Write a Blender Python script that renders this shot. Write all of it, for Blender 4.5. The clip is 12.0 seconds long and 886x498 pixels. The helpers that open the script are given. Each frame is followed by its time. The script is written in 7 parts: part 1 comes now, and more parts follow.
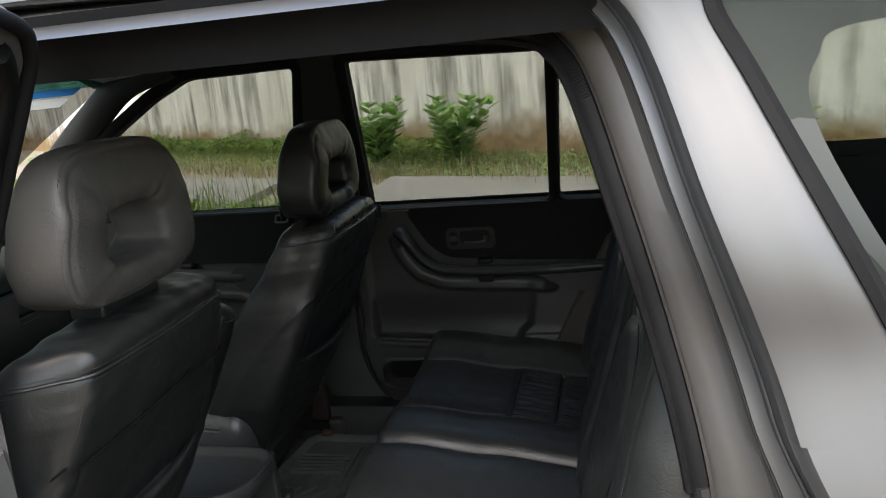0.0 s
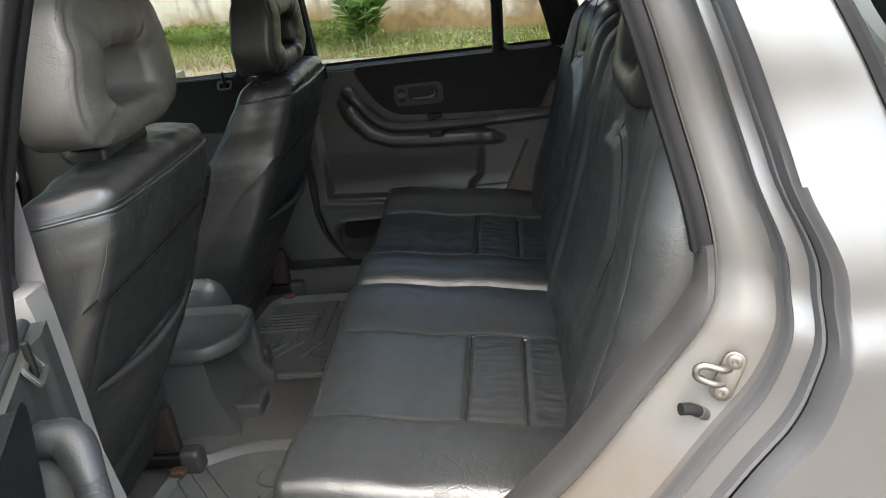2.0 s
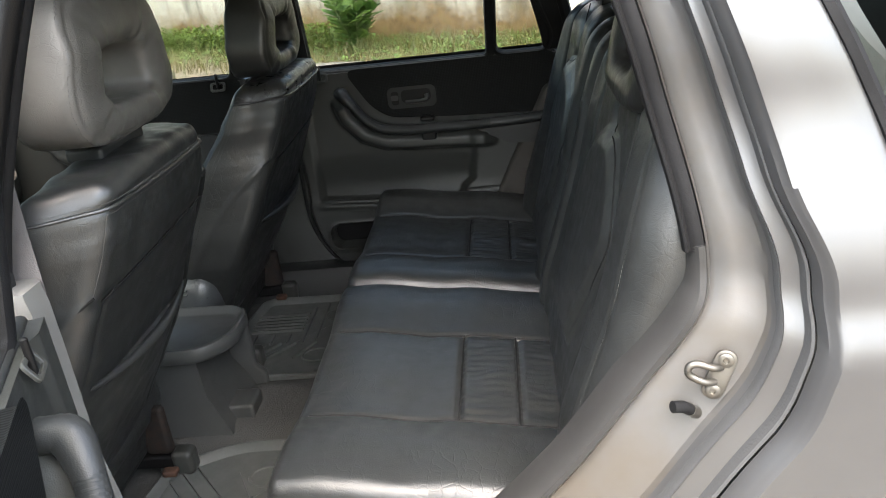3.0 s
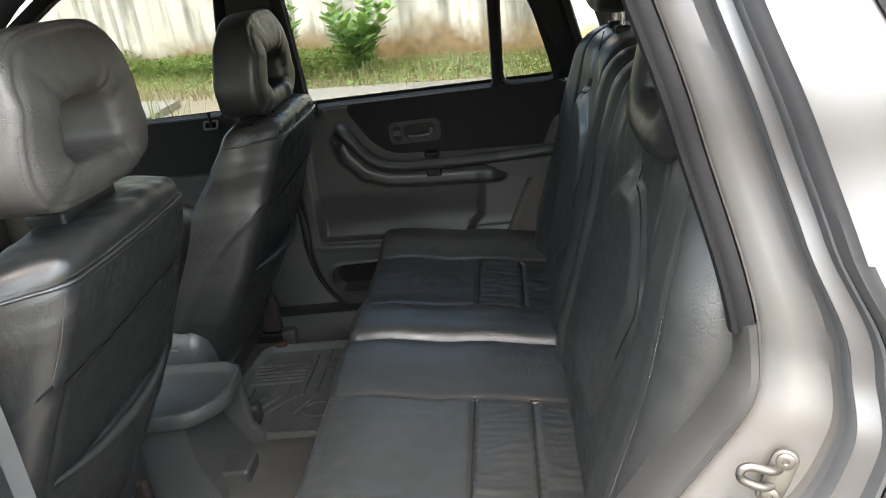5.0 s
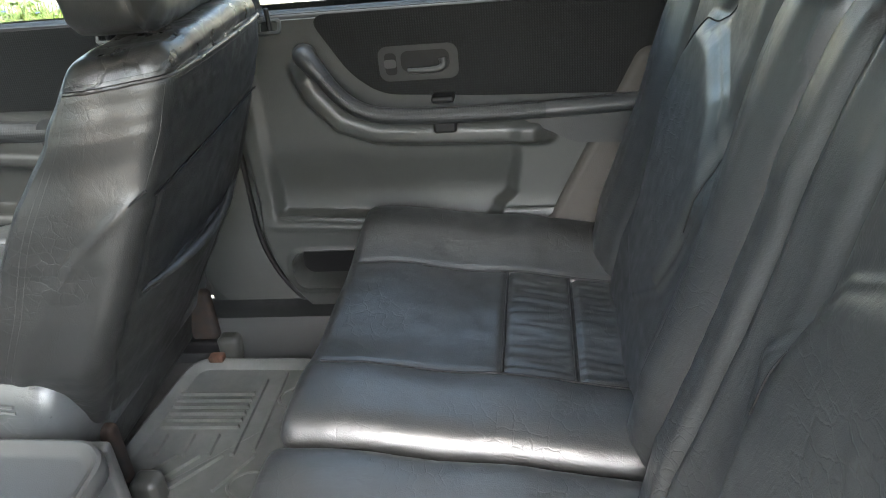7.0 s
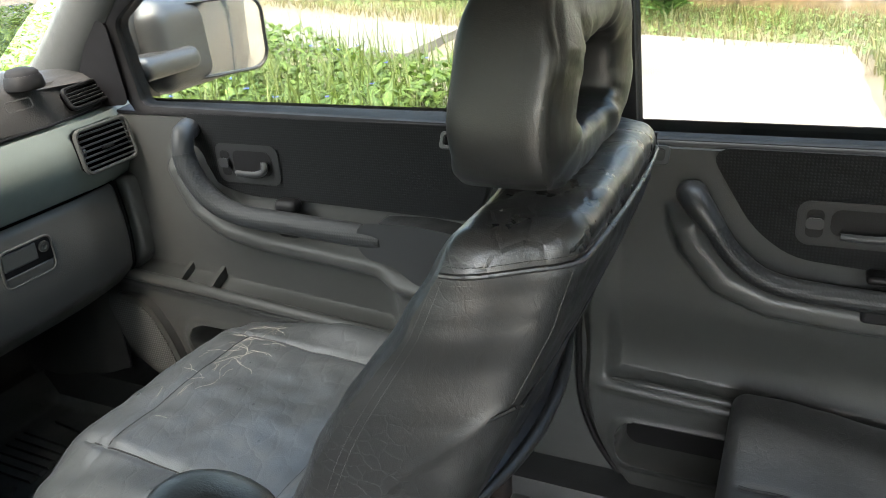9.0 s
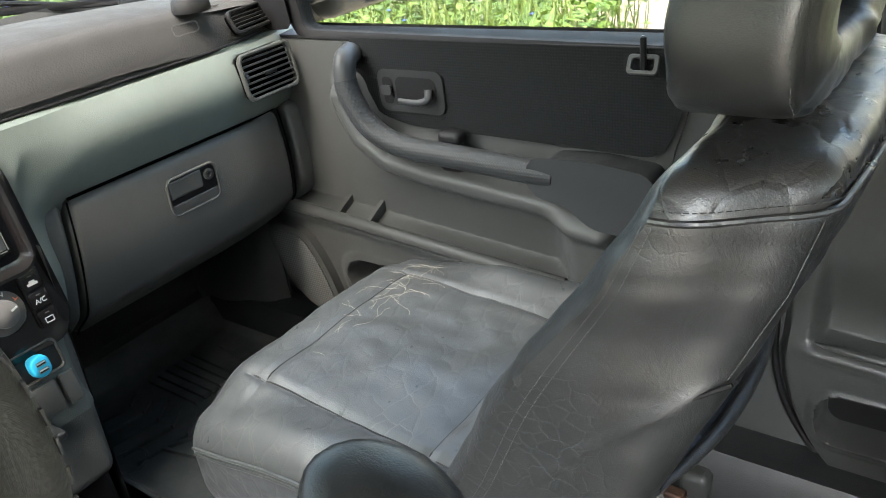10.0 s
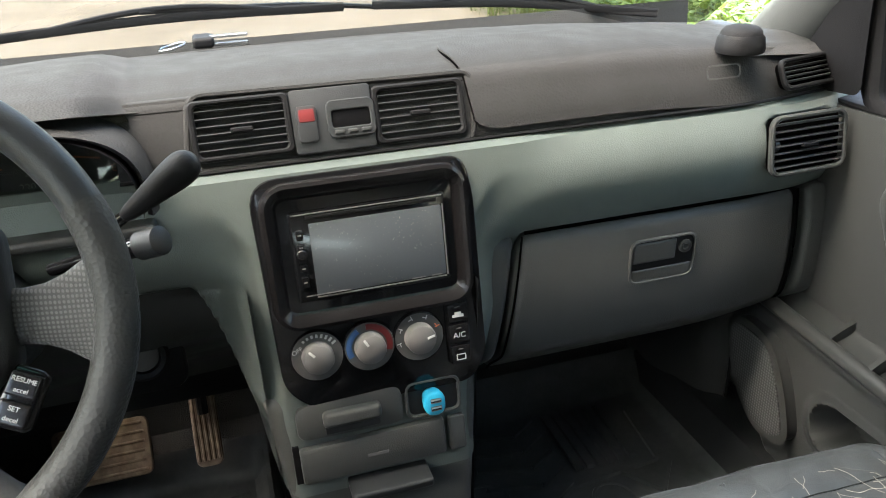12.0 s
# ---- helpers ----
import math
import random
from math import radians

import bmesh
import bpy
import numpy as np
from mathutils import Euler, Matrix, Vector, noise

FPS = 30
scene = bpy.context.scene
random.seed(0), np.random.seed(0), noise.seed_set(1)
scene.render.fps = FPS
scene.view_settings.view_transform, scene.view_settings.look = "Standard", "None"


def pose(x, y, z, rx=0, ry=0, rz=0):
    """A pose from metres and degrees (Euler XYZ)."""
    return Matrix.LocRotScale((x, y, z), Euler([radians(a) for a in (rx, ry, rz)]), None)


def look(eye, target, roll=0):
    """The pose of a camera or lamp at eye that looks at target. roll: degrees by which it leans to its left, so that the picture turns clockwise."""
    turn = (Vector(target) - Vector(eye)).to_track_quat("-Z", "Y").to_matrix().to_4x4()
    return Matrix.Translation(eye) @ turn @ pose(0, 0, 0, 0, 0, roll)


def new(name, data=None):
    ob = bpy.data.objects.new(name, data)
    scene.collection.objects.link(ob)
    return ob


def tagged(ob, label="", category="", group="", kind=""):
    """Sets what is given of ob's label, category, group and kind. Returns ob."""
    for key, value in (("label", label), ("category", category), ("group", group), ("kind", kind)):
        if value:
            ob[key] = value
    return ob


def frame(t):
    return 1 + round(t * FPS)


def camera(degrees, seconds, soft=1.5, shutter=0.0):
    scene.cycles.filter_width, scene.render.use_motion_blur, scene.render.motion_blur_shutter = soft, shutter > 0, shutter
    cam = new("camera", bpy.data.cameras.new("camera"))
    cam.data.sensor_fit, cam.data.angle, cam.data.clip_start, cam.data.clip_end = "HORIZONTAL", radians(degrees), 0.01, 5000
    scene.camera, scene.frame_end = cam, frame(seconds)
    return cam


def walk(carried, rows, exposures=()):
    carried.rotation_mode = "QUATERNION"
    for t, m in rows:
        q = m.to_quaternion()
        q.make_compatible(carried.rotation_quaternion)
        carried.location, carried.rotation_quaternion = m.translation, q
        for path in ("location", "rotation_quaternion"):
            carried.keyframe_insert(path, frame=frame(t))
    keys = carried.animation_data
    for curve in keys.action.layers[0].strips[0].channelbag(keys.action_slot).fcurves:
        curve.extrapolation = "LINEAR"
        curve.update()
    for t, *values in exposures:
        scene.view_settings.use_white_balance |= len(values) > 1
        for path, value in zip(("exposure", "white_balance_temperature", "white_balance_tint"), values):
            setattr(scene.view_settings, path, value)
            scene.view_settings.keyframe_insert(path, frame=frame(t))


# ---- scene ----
cam = camera(59.6, 12.0, soft=1.0)
METRES, EYE, TILT, LEAN, TURN = 8.0, 1.5, 0.0, 0.0, 0.0
PATH = [
    (0, (0.624, -1.33, 1.425), (0.187, 0.56, 0.94), -5.6),
    (0.5, (0.6, -1.328, 1.385), (0.148, 0.508, 0.733), -6.9),
    (1, (0.546, -1.369, 1.386), (0.158, 0.475, 0.716), -6.6),
    (1.5, (0.514, -1.406, 1.383), (0.226, 0.448, 0.69), -6.9),
    (2, (0.501, -1.442, 1.368), (0.287, 0.389, 0.592), -7.4),
    (2.5, (0.494, -1.459, 1.364), (0.311, 0.375, 0.588), -6.5),
    (4.5, (0.495, -1.392, 1.387), (0.287, 0.458, 0.656), -8.3),
    (5, (0.494, -1.317, 1.377), (0.287, 0.537, 0.655), -8.1),
    (5.5, (0.529, -1.084, 1.33), (0.305, 0.764, 0.598), -7.6),
    (6, (0.572, -0.918, 1.302), (0.279, 0.857, 0.428), -7.1),
    (6.5, (0.521, -0.785, 1.282), (0.236, 0.973, 0.373), -5.8),
    (6.7, (0.491, -0.717, 1.275), (0.228, 1.025, 0.328), -6.0),
    (8.3, (0.271, -0.395, 1.328), (-0.126, 1.352, 0.439), -6.4),
    (8.5, (0.248, -0.383, 1.332), (-0.272, 1.348, 0.476), -5.8),
    (9, (0.179, -0.341, 1.336), (-0.641, 1.295, 0.528), -4.7),
    (9.5, (0.14, -0.319, 1.322), (-0.925, 1.172, 0.521), -4.4),
    (10, (0.101, -0.277, 1.297), (-1.021, 1.104, 0.383), -7.9),
    (10.5, (0.042, -0.215, 1.264), (-1.17, 1.082, 0.344), -8.8),
    (11, (-0.03, -0.15, 1.262), (-1.5, 0.892, 0.393), -9.5),
    (11.5, (-0.099, -0.146, 1.294), (-1.776, 0.559, 0.465), -8.7),
    (12, (-0.129, -0.141, 1.317), (-1.875, 0.36, 0.479), -2.5),
]
# the camera opens up as it leaves the bright yard for the cabin
LIGHT = [(0, 2.45), (0.3, 2.7), (0.6, 3.15), (1.0, 3.7), (1.5, 3.65), (2.5, 3.65), (5, 3.9), (5.5, 4.4), (6, 5.05), (6.6, 5.5), (8.4, 5.2), (9.3, 4.8), (10.0, 5.3), (10.5, 5.5), (12, 4.95)]
walk(cam, [(t, look(eye, target, roll)) for t, eye, target, roll in PATH], LIGHT)

# ---- light ----
world = bpy.data.worlds.new("overcast")
scene.world = world
world.use_nodes = True
wn = world.node_tree.nodes
sky = wn.new("ShaderNodeTexSky")
sky.sky_type = "NISHITA"
sky.sun_disc = False
sky.sun_elevation, sky.sun_rotation = radians(60), radians(168)
sky.dust_density, sky.air_density = 3.7, 1.4
wn["Background"].inputs["Strength"].default_value = 0.12
world.node_tree.links.new(sky.outputs[0], wn["Background"].inputs[0])
sun_data = bpy.data.lights.new("sun", "SUN")
sun_data.energy, sun_data.angle, sun_data.color = 1.2, radians(95), (1.0, 0.96, 0.885)
sun = new("sun", sun_data)
sun.matrix_world = look((-0.8, -3.8, 7.2), (0, 0, 0))

# ---- materials ----


class Mat:
    """A principled material with a few short cuts for its nodes."""

    def __init__(self, name, color, rough=0.5, metal=0.0, spec=0.5):
        self.m = bpy.data.materials.new(name)
        self.m.use_nodes = True
        self.n, self.l = self.m.node_tree.nodes, self.m.node_tree.links
        self.b = self.n["Principled BSDF"]
        self.b.inputs["Base Color"].default_value = (*color, 1)
        self.b.inputs["Roughness"].default_value = rough
        self.b.inputs["Metallic"].default_value = metal
        self.b.inputs["Specular IOR Level"].default_value = spec
        self.co = self.n.new("ShaderNodeTexCoord").outputs["Object"]
        self.color, self.height = color, None

    def noise(self, scale, detail=4.0, rough=0.55, stretch=(1, 1, 1), distort=0.0):
        mp = self.n.new("ShaderNodeMapping")
        mp.inputs["Scale"].default_value = stretch
        self.l.new(self.co, mp.inputs[0])
        t = self.n.new("ShaderNodeTexNoise")
        t.inputs["Scale"].default_value, t.inputs["Detail"].default_value, t.inputs["Roughness"].default_value = scale, detail, rough
        t.inputs["Distortion"].default_value = distort
        self.l.new(mp.outputs[0], t.inputs["Vector"])
        return t.outputs["Fac"]

    def voronoi(self, scale, feature="F1", stretch=(1, 1, 1), rand=1.0, bend=0.0):
        mp = self.n.new("ShaderNodeMapping")
        mp.inputs["Scale"].default_value = stretch
        co = self.co
        if bend:
            w, k, add = self.n.new("ShaderNodeTexNoise"), self.n.new("ShaderNodeVectorMath"), self.n.new("ShaderNodeVectorMath")
            w.inputs["Scale"].default_value, w.inputs["Detail"].default_value = scale * 0.7, 3.0
            k.operation = "SCALE"
            k.inputs["Scale"].default_value = bend
            self.l.new(self.co, w.inputs["Vector"])
            self.l.new(w.outputs["Color"], k.inputs[0])
            self.l.new(self.co, add.inputs[0])
            self.l.new(k.outputs[0], add.inputs[1])
            co = add.outputs[0]
        self.l.new(co, mp.inputs[0])
        t = self.n.new("ShaderNodeTexVoronoi")
        t.feature = feature
        t.inputs["Scale"].default_value = scale
        t.inputs["Randomness"].default_value = rand
        self.l.new(mp.outputs[0], t.inputs["Vector"])
        return t.outputs["Distance"]

    def ramp(self, fac, *stops):
        r = self.n.new("ShaderNodeValToRGB")
        e = r.color_ramp.elements
        while len(e) < len(stops):
            e.new(0.5)
        for el, (p, c) in zip(e, stops):
            el.position = p
            el.color = (*c, 1) if isinstance(c, tuple) else (c, c, c, 1)
        self.l.new(fac, r.inputs[0])
        return r.outputs[0]

    def mix(self, fac, a, b, kind="MIX"):
        x = self.n.new("ShaderNodeMix")
        x.data_type, x.blend_type = "RGBA", kind
        for sock, v in ((x.inputs[0], fac), (x.inputs[6], a), (x.inputs[7], b)):
            if isinstance(v, (int, float)):
                sock.default_value = v
            elif isinstance(v, tuple):
                sock.default_value = (*v, 1)
            else:
                self.l.new(v, sock)
        return x.outputs[2]

    def tone(self, fac, lo, hi, amount=1.0):
        """Base colour from lo to hi along fac."""
        r = self.ramp(fac, (0.3, lo), (0.7, hi))
        self.base(r)
        return self

    def base(self, sock):
        self.l.new(sock, self.b.inputs["Base Color"])
        return self

    def gloss(self, fac, lo, hi):
        r = self.n.new("ShaderNodeMapRange")
        r.inputs["To Min"].default_value, r.inputs["To Max"].default_value = lo, hi
        r.inputs["From Min"].default_value, r.inputs["From Max"].default_value = 0.3, 0.7
        self.l.new(fac, r.inputs[0])
        self.l.new(r.outputs[0], self.b.inputs["Roughness"])
        return self

    def bump(self, fac, dist, strength=1.0, invert=False):
        bp = self.n.new("ShaderNodeBump")
        bp.invert = invert
        bp.inputs["Strength"].default_value, bp.inputs["Distance"].default_value = strength, dist
        self.l.new(fac, bp.inputs["Height"])
        if self.height is not None:
            self.l.new(self.height, bp.inputs["Normal"])
        self.height = bp.outputs[0]
        self.l.new(self.height, self.b.inputs["Normal"])
        return self


def shade(c, k):
    return tuple(v * k for v in c)


def leather(name, color, rough=0.36, wrinkle=0.0012, cracks=False, spec=0.4):
    """Old car leather: a pebbled grain, patchy fine creases and rubbed spots."""
    a = Mat(name, color, rough, 0, spec)
    big, mid = a.noise(6, 4, 0.6), a.noise(42, 5, 0.6)
    col = a.ramp(big, (0.3, shade(color, 0.84)), (0.7, shade(color, 1.16)))
    rub = a.ramp(a.noise(19, 6, 0.7), (0.56, 0.0), (0.78, 0.5))
    col = a.mix(rub, col, shade(color, 1.5))
    fold = a.ramp(a.voronoi(52, "DISTANCE_TO_EDGE", (1, 0.6, 1.3), bend=0.02), (0.0, 0.0), (0.07, 1.0))
    where = a.ramp(a.noise(5, 3), (0.46, 1.0), (0.64, 0.0))
    if cracks:
        line = a.voronoi(34, "DISTANCE_TO_EDGE", (1, 0.6, 1), bend=0.02)
        spread = a.ramp(a.noise(7, 3), (0.52, 0.0), (0.7, 0.45))
        thin = a.ramp(line, (0.0, 1.0), (0.022, 0.0))
        col = a.mix(a.mix(1.0, spread, thin, "MULTIPLY"), col, (0.16, 0.16, 0.15))
        a.bump(a.ramp(line, (0.0, 0.0), (0.12, 1.0)), wrinkle * 0.6, 0.6)
    a.base(col).gloss(mid, rough - 0.06, rough + 0.12)
    a.bump(a.noise(13, 3, 0.5, distort=0.8), wrinkle * 1.1, 0.18)
    a.bump(a.noise(46, 6, 0.7, (1, 1.9, 0.8), 0.9), wrinkle * 0.9, 0.4)
    a.bump(a.mix(1.0, fold, where, "SCREEN"), wrinkle * 0.5, 0.4)
    a.bump(a.voronoi(760), 0.0002, 0.5)
    return a.m


def plastic(name, color, rough=0.5, grain=0.00025, spread=0.1, scale=650, spec=0.18):
    a = Mat(name, color, rough, 0, spec)
    a.tone(a.noise(7, 5, 0.65), shade(color, 1 - spread), shade(color, 1 + spread))
    a.gloss(a.noise(30, 4), rough - 0.06, rough + 0.08)
    a.bump(a.voronoi(scale), grain, 0.5)
    return a.m


def dotted(name, color, pitch=0.0042, rough=0.55, flat=(1, 0.001, 1), lift=0.5, spec=0.2):
    """Moulded vinyl with rows of small dots."""
    a = Mat(name, color, rough, 0, spec)
    dot = a.voronoi(1 / pitch, "F1", flat, rand=0.0)
    edge = a.ramp(dot, (0.22, 1.0), (0.42, 0.0))
    a.base(a.mix(edge, shade(color, 1 - 0.6 * lift), shade(color, 1 + lift)))
    a.bump(edge, 0.0006, 1.6 * lift)
    a.bump(a.noise(400, 3), 0.0001, 0.5)
    return a.m


LEATHER = leather("seat leather", (0.0142, 0.0152, 0.0152), 0.37, 0.0015, spec=0.6)
# Cushion leather is lifted for window gloss, besides its real cracks.
LEATHER_WORN = leather("brightened cracked seat leather", (0.036, 0.0392, 0.0402), 0.33, 0.0006, cracks=True, spec=0.58)
# Backrest leather is a copy darkened for the shade on the passenger side.
LEATHER_DIM = leather("dimmed brown black leather", (0.0125, 0.013, 0.0127), 0.38, 0.0022, spec=0.45)
LEATHER_PATCH = leather("cracked black leather", (0.016, 0.0155, 0.0148), 0.29, 0.0013, cracks=True, spec=0.5)
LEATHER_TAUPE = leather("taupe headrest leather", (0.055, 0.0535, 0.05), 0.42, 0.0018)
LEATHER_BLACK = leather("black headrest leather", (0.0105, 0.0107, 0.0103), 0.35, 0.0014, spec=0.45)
THREAD_DARK = plastic("dark thread", (0.04, 0.04, 0.039), 0.8)
THREAD_PALE = plastic("pale grey thread", (0.075, 0.075, 0.072), 0.8)
THREAD = plastic("grey thread", (0.06, 0.06, 0.058), 0.8)
SEAM = plastic("black seam", (0.006, 0.0062, 0.0064), 0.7)
PIPING = plastic("dark piping", (0.03, 0.033, 0.034), 0.42)
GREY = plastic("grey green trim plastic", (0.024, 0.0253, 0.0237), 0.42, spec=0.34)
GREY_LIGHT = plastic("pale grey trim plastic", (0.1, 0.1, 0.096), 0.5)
GREY_DARK = plastic("dark grey trim plastic", (0.0135, 0.0146, 0.0149), 0.42, spec=0.34)
FASCIA = plastic("green grey fascia", (0.082, 0.0965, 0.0875), 0.46, 0.0003)
DASH = plastic("charcoal dash vinyl", (0.022, 0.022, 0.0215), 0.65, 0.0007, 0.12, 330)
GLOVE = plastic("slate glovebox plastic", (0.045, 0.047, 0.0435), 0.46, 0.0004, spec=0.32)
DASH.node_tree.nodes["Principled BSDF"].inputs["Specular IOR Level"].default_value = 0.1
CLOTH = dotted("dotted door vinyl", (0.005, 0.0055, 0.0057), 0.0042, spec=0.1, lift=0.28)
GRIP = dotted("dotted grip vinyl", (0.0135, 0.0146, 0.0149), 0.0046, 0.45, lift=0.22)
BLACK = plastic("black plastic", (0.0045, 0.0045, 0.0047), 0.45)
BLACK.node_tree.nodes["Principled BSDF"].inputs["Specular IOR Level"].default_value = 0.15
GLOSS = plastic("gloss black plastic", (0.0025, 0.0025, 0.0027), 0.1, 0.00002)
GLOSS.node_tree.nodes["Principled BSDF"].inputs["Specular IOR Level"].default_value = 0.5
RUBBER = plastic("black rubber", (0.007, 0.007, 0.0075), 0.7, 0.0003)
RUBBER.node_tree.nodes["Principled BSDF"].inputs["Specular IOR Level"].default_value = 0.15
# The print's grey also holds the sky's reflection in the glass.
QUARTER = Mat("dark printed glass edge", (0.035, 0.037, 0.038), 0.35).m
SEAL = plastic("grey rubber seal", (0.045, 0.0455, 0.046), 0.6, 0.0005, 0.15, 300)
HEADLINER = plastic("pale grey headliner", (0.4, 0.4, 0.39), 0.9, 0.0002, 0.1, 420)


def paint_silver():
    a = Mat("silver car paint", (0.2, 0.2, 0.2), 0.36, 0.5)
    a.tone(a.noise(3.2, 4), (0.066, 0.066, 0.068), (0.084, 0.084, 0.084))
    a.gloss(a.noise(5, 4), 0.33, 0.43)
    a.bump(a.noise(900, 2), 0.00006, 0.5)
    a.b.inputs["Coat Weight"].default_value, a.b.inputs["Coat Roughness"].default_value = 0.2, 0.2
    return a.m


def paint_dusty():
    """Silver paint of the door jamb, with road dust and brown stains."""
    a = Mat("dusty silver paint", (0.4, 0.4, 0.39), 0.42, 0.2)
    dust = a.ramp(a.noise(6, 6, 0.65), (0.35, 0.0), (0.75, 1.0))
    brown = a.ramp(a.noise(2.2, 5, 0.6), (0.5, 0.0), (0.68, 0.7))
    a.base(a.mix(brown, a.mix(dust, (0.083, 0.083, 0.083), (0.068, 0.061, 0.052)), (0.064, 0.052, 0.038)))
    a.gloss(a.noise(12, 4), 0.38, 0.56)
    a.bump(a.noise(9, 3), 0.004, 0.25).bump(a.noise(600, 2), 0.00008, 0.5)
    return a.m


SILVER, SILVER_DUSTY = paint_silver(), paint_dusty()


def metal(name, color, rough, stain=None):
    a = Mat(name, color, rough, 1.0 if stain is None else 0.5)
    if stain:
        a.base(a.mix(a.ramp(a.noise(60, 5), (0.4, 0.0), (0.6, 1.0)), color, stain))
    a.gloss(a.noise(40, 3), rough - 0.05, rough + 0.1)
    return a.m


CHROME = metal("chrome", (0.5, 0.5, 0.5), 0.18)
ZINC = metal("dull zinc", (0.15, 0.142, 0.128), 0.48)
RUST = metal("rusty steel", (0.009, 0.008, 0.0075), 0.75, (0.02, 0.012, 0.008))


def carpet():
    a = Mat("grey carpet", (0.1, 0.095, 0.088), 1.0, 0, 0.1)
    a.base(a.mix(a.noise(900, 3), (0.02, 0.0208, 0.0205), (0.09, 0.091, 0.088)))
    a.bump(a.noise(520, 4, 0.7), 0.004, 0.9)
    return a.m


def mat_rubber():
    a = Mat("rubber floor mat", (0.07, 0.075, 0.073), 0.5, 0, 0.25)
    a.base(a.mix(a.ramp(a.noise(13, 6, 0.7), (0.42, 0.0), (0.72, 1.0)), (0.046, 0.0505, 0.0495), (0.074, 0.077, 0.074)))
    a.gloss(a.noise(20, 4), 0.42, 0.62)
    a.bump(a.noise(700, 2), 0.0002, 0.6)
    return a.m


CARPET, MAT_RUBBER = carpet(), mat_rubber()


def pane(name, tint, gain=0.5, floor=0.03):
    """Thin car glass: see-through, glossier at a slant."""
    m = bpy.data.materials.new(name)
    m.use_nodes = True
    n, l = m.node_tree.nodes, m.node_tree.links
    n.remove(n["Principled BSDF"])
    tr, gl, mx, fr, po, ma = (n.new("ShaderNode" + k) for k in ("BsdfTransparent", "BsdfGlossy", "MixShader", "LayerWeight", "Math", "Math"))
    tr.inputs[0].default_value = (*tint, 1)
    gl.inputs["Roughness"].default_value = 0.02
    fr.inputs[0].default_value = 0.5
    po.operation, ma.operation = "POWER", "MULTIPLY_ADD"
    po.inputs[1].default_value = 5.0
    ma.inputs[1].default_value, ma.inputs[2].default_value = gain, floor
    l.new(fr.outputs["Facing"], po.inputs[0])
    l.new(po.outputs[0], ma.inputs[0])
    l.new(ma.outputs[0], mx.inputs[0])
    l.new(tr.outputs[0], mx.inputs[1])
    l.new(gl.outputs[0], mx.inputs[2])
    l.new(mx.outputs[0], n["Material Output"].inputs[0])
    return m


# The next two tints only dim the over-bright outdoors; the glass itself is clear.
GLASS = pane("view dimming car glass", (0.57, 0.583, 0.555))
GLASS_SCREEN = pane("view dimming windscreen glass", (0.2, 0.203, 0.19))
GLASS_GREEN = pane("green tinted glass", (0.14, 0.42, 0.36))
GLASS_SMOKE = pane("smoked quarter glass", (0.72, 0.74, 0.72), 0.02, 0.0)
SCREEN = plastic("dark display glass", (0.035, 0.042, 0.048), 0.16, 0.00002)
BLUE = plastic("blue plastic", (0.02, 0.26, 0.4), 0.35, 0.00005)
RED = plastic("red plastic", (0.1, 0.016, 0.016), 0.4, 0.00005)
KNOB = plastic("knob grey plastic", (0.1, 0.098, 0.092), 0.45)
DIAL = plastic("dial grey", (0.06, 0.06, 0.057), 0.5)
WHITE = plastic("white print", (0.4, 0.4, 0.38), 0.5)
ORANGE = plastic("orange print", (0.5, 0.13, 0.05), 0.5)
MIRROR = metal("mirror glass", (0.85, 0.87, 0.88), 0.01)
BELT = plastic("grey belt webbing", (0.085, 0.08, 0.08), 0.8, 0.0006, 0.1, 500)
BEIGE = plastic("pale stop button", (0.16, 0.13, 0.105), 0.5)
ARC_BLUE = plastic("dull blue print", (0.03, 0.075, 0.17), 0.4)

# ---- geometry helpers: every generator gives (vertices, faces) ----


def join(*geos):
    V, F = [], []
    for v, f in geos:
        k = len(V)
        V += [tuple(p) for p in v]
        F += [tuple(i + k for i in q) for q in f]
    return V, F


def warp(geo, fn):
    return [tuple(fn(*p)) for p in geo[0]], geo[1]


def moved(geo, m):
    return [tuple(m @ Vector(p)) for p in geo[0]], geo[1]


def loft(rings, cap=True, closed=True):
    n, V, F = len(rings[0]), [p for r in rings for p in r], []
    for a in range(len(rings) - 1):
        for b in range(n if closed else n - 1):
            c = (b + 1) % n
            F.append((a * n + b, a * n + c, (a + 1) * n + c, (a + 1) * n + b))
    if cap:
        F.append(tuple(range(n - 1, -1, -1)))
        F.append(tuple((len(rings) - 1) * n + i for i in range(n)))
    return V, F


def grid(fn, nu, nv):
    """An open sheet: fn(u, v) with both from 0 to 1."""
    V = [fn(i / (nu - 1), j / (nv - 1)) for j in range(nv) for i in range(nu)]
    F = [(j * nu + i, j * nu + i + 1, (j + 1) * nu + i + 1, (j + 1) * nu + i) for j in range(nv - 1) for i in range(nu - 1)]
    return V, F


def spline(pts, n):
    """n points on a smooth curve through the control points."""
    P = [Vector(p) for p in pts]
    if len(P) == 2:
        return [P[0].lerp(P[1], i / (n - 1)) for i in range(n)]
    P = [2 * P[0] - P[1]] + P + [2 * P[-1] - P[-2]]
    out, m = [], len(P) - 3
    for i in range(n):
        s = i / (n - 1) * m
        k = min(int(s), m - 1)
        t = s - k
        a, b, c, d = P[k : k + 4]
        out.append(0.5 * (2 * b + (c - a) * t + (2 * a - 5 * b + 4 * c - d) * t * t + (3 * b - a - 3 * c + d) * t**3))
    return out


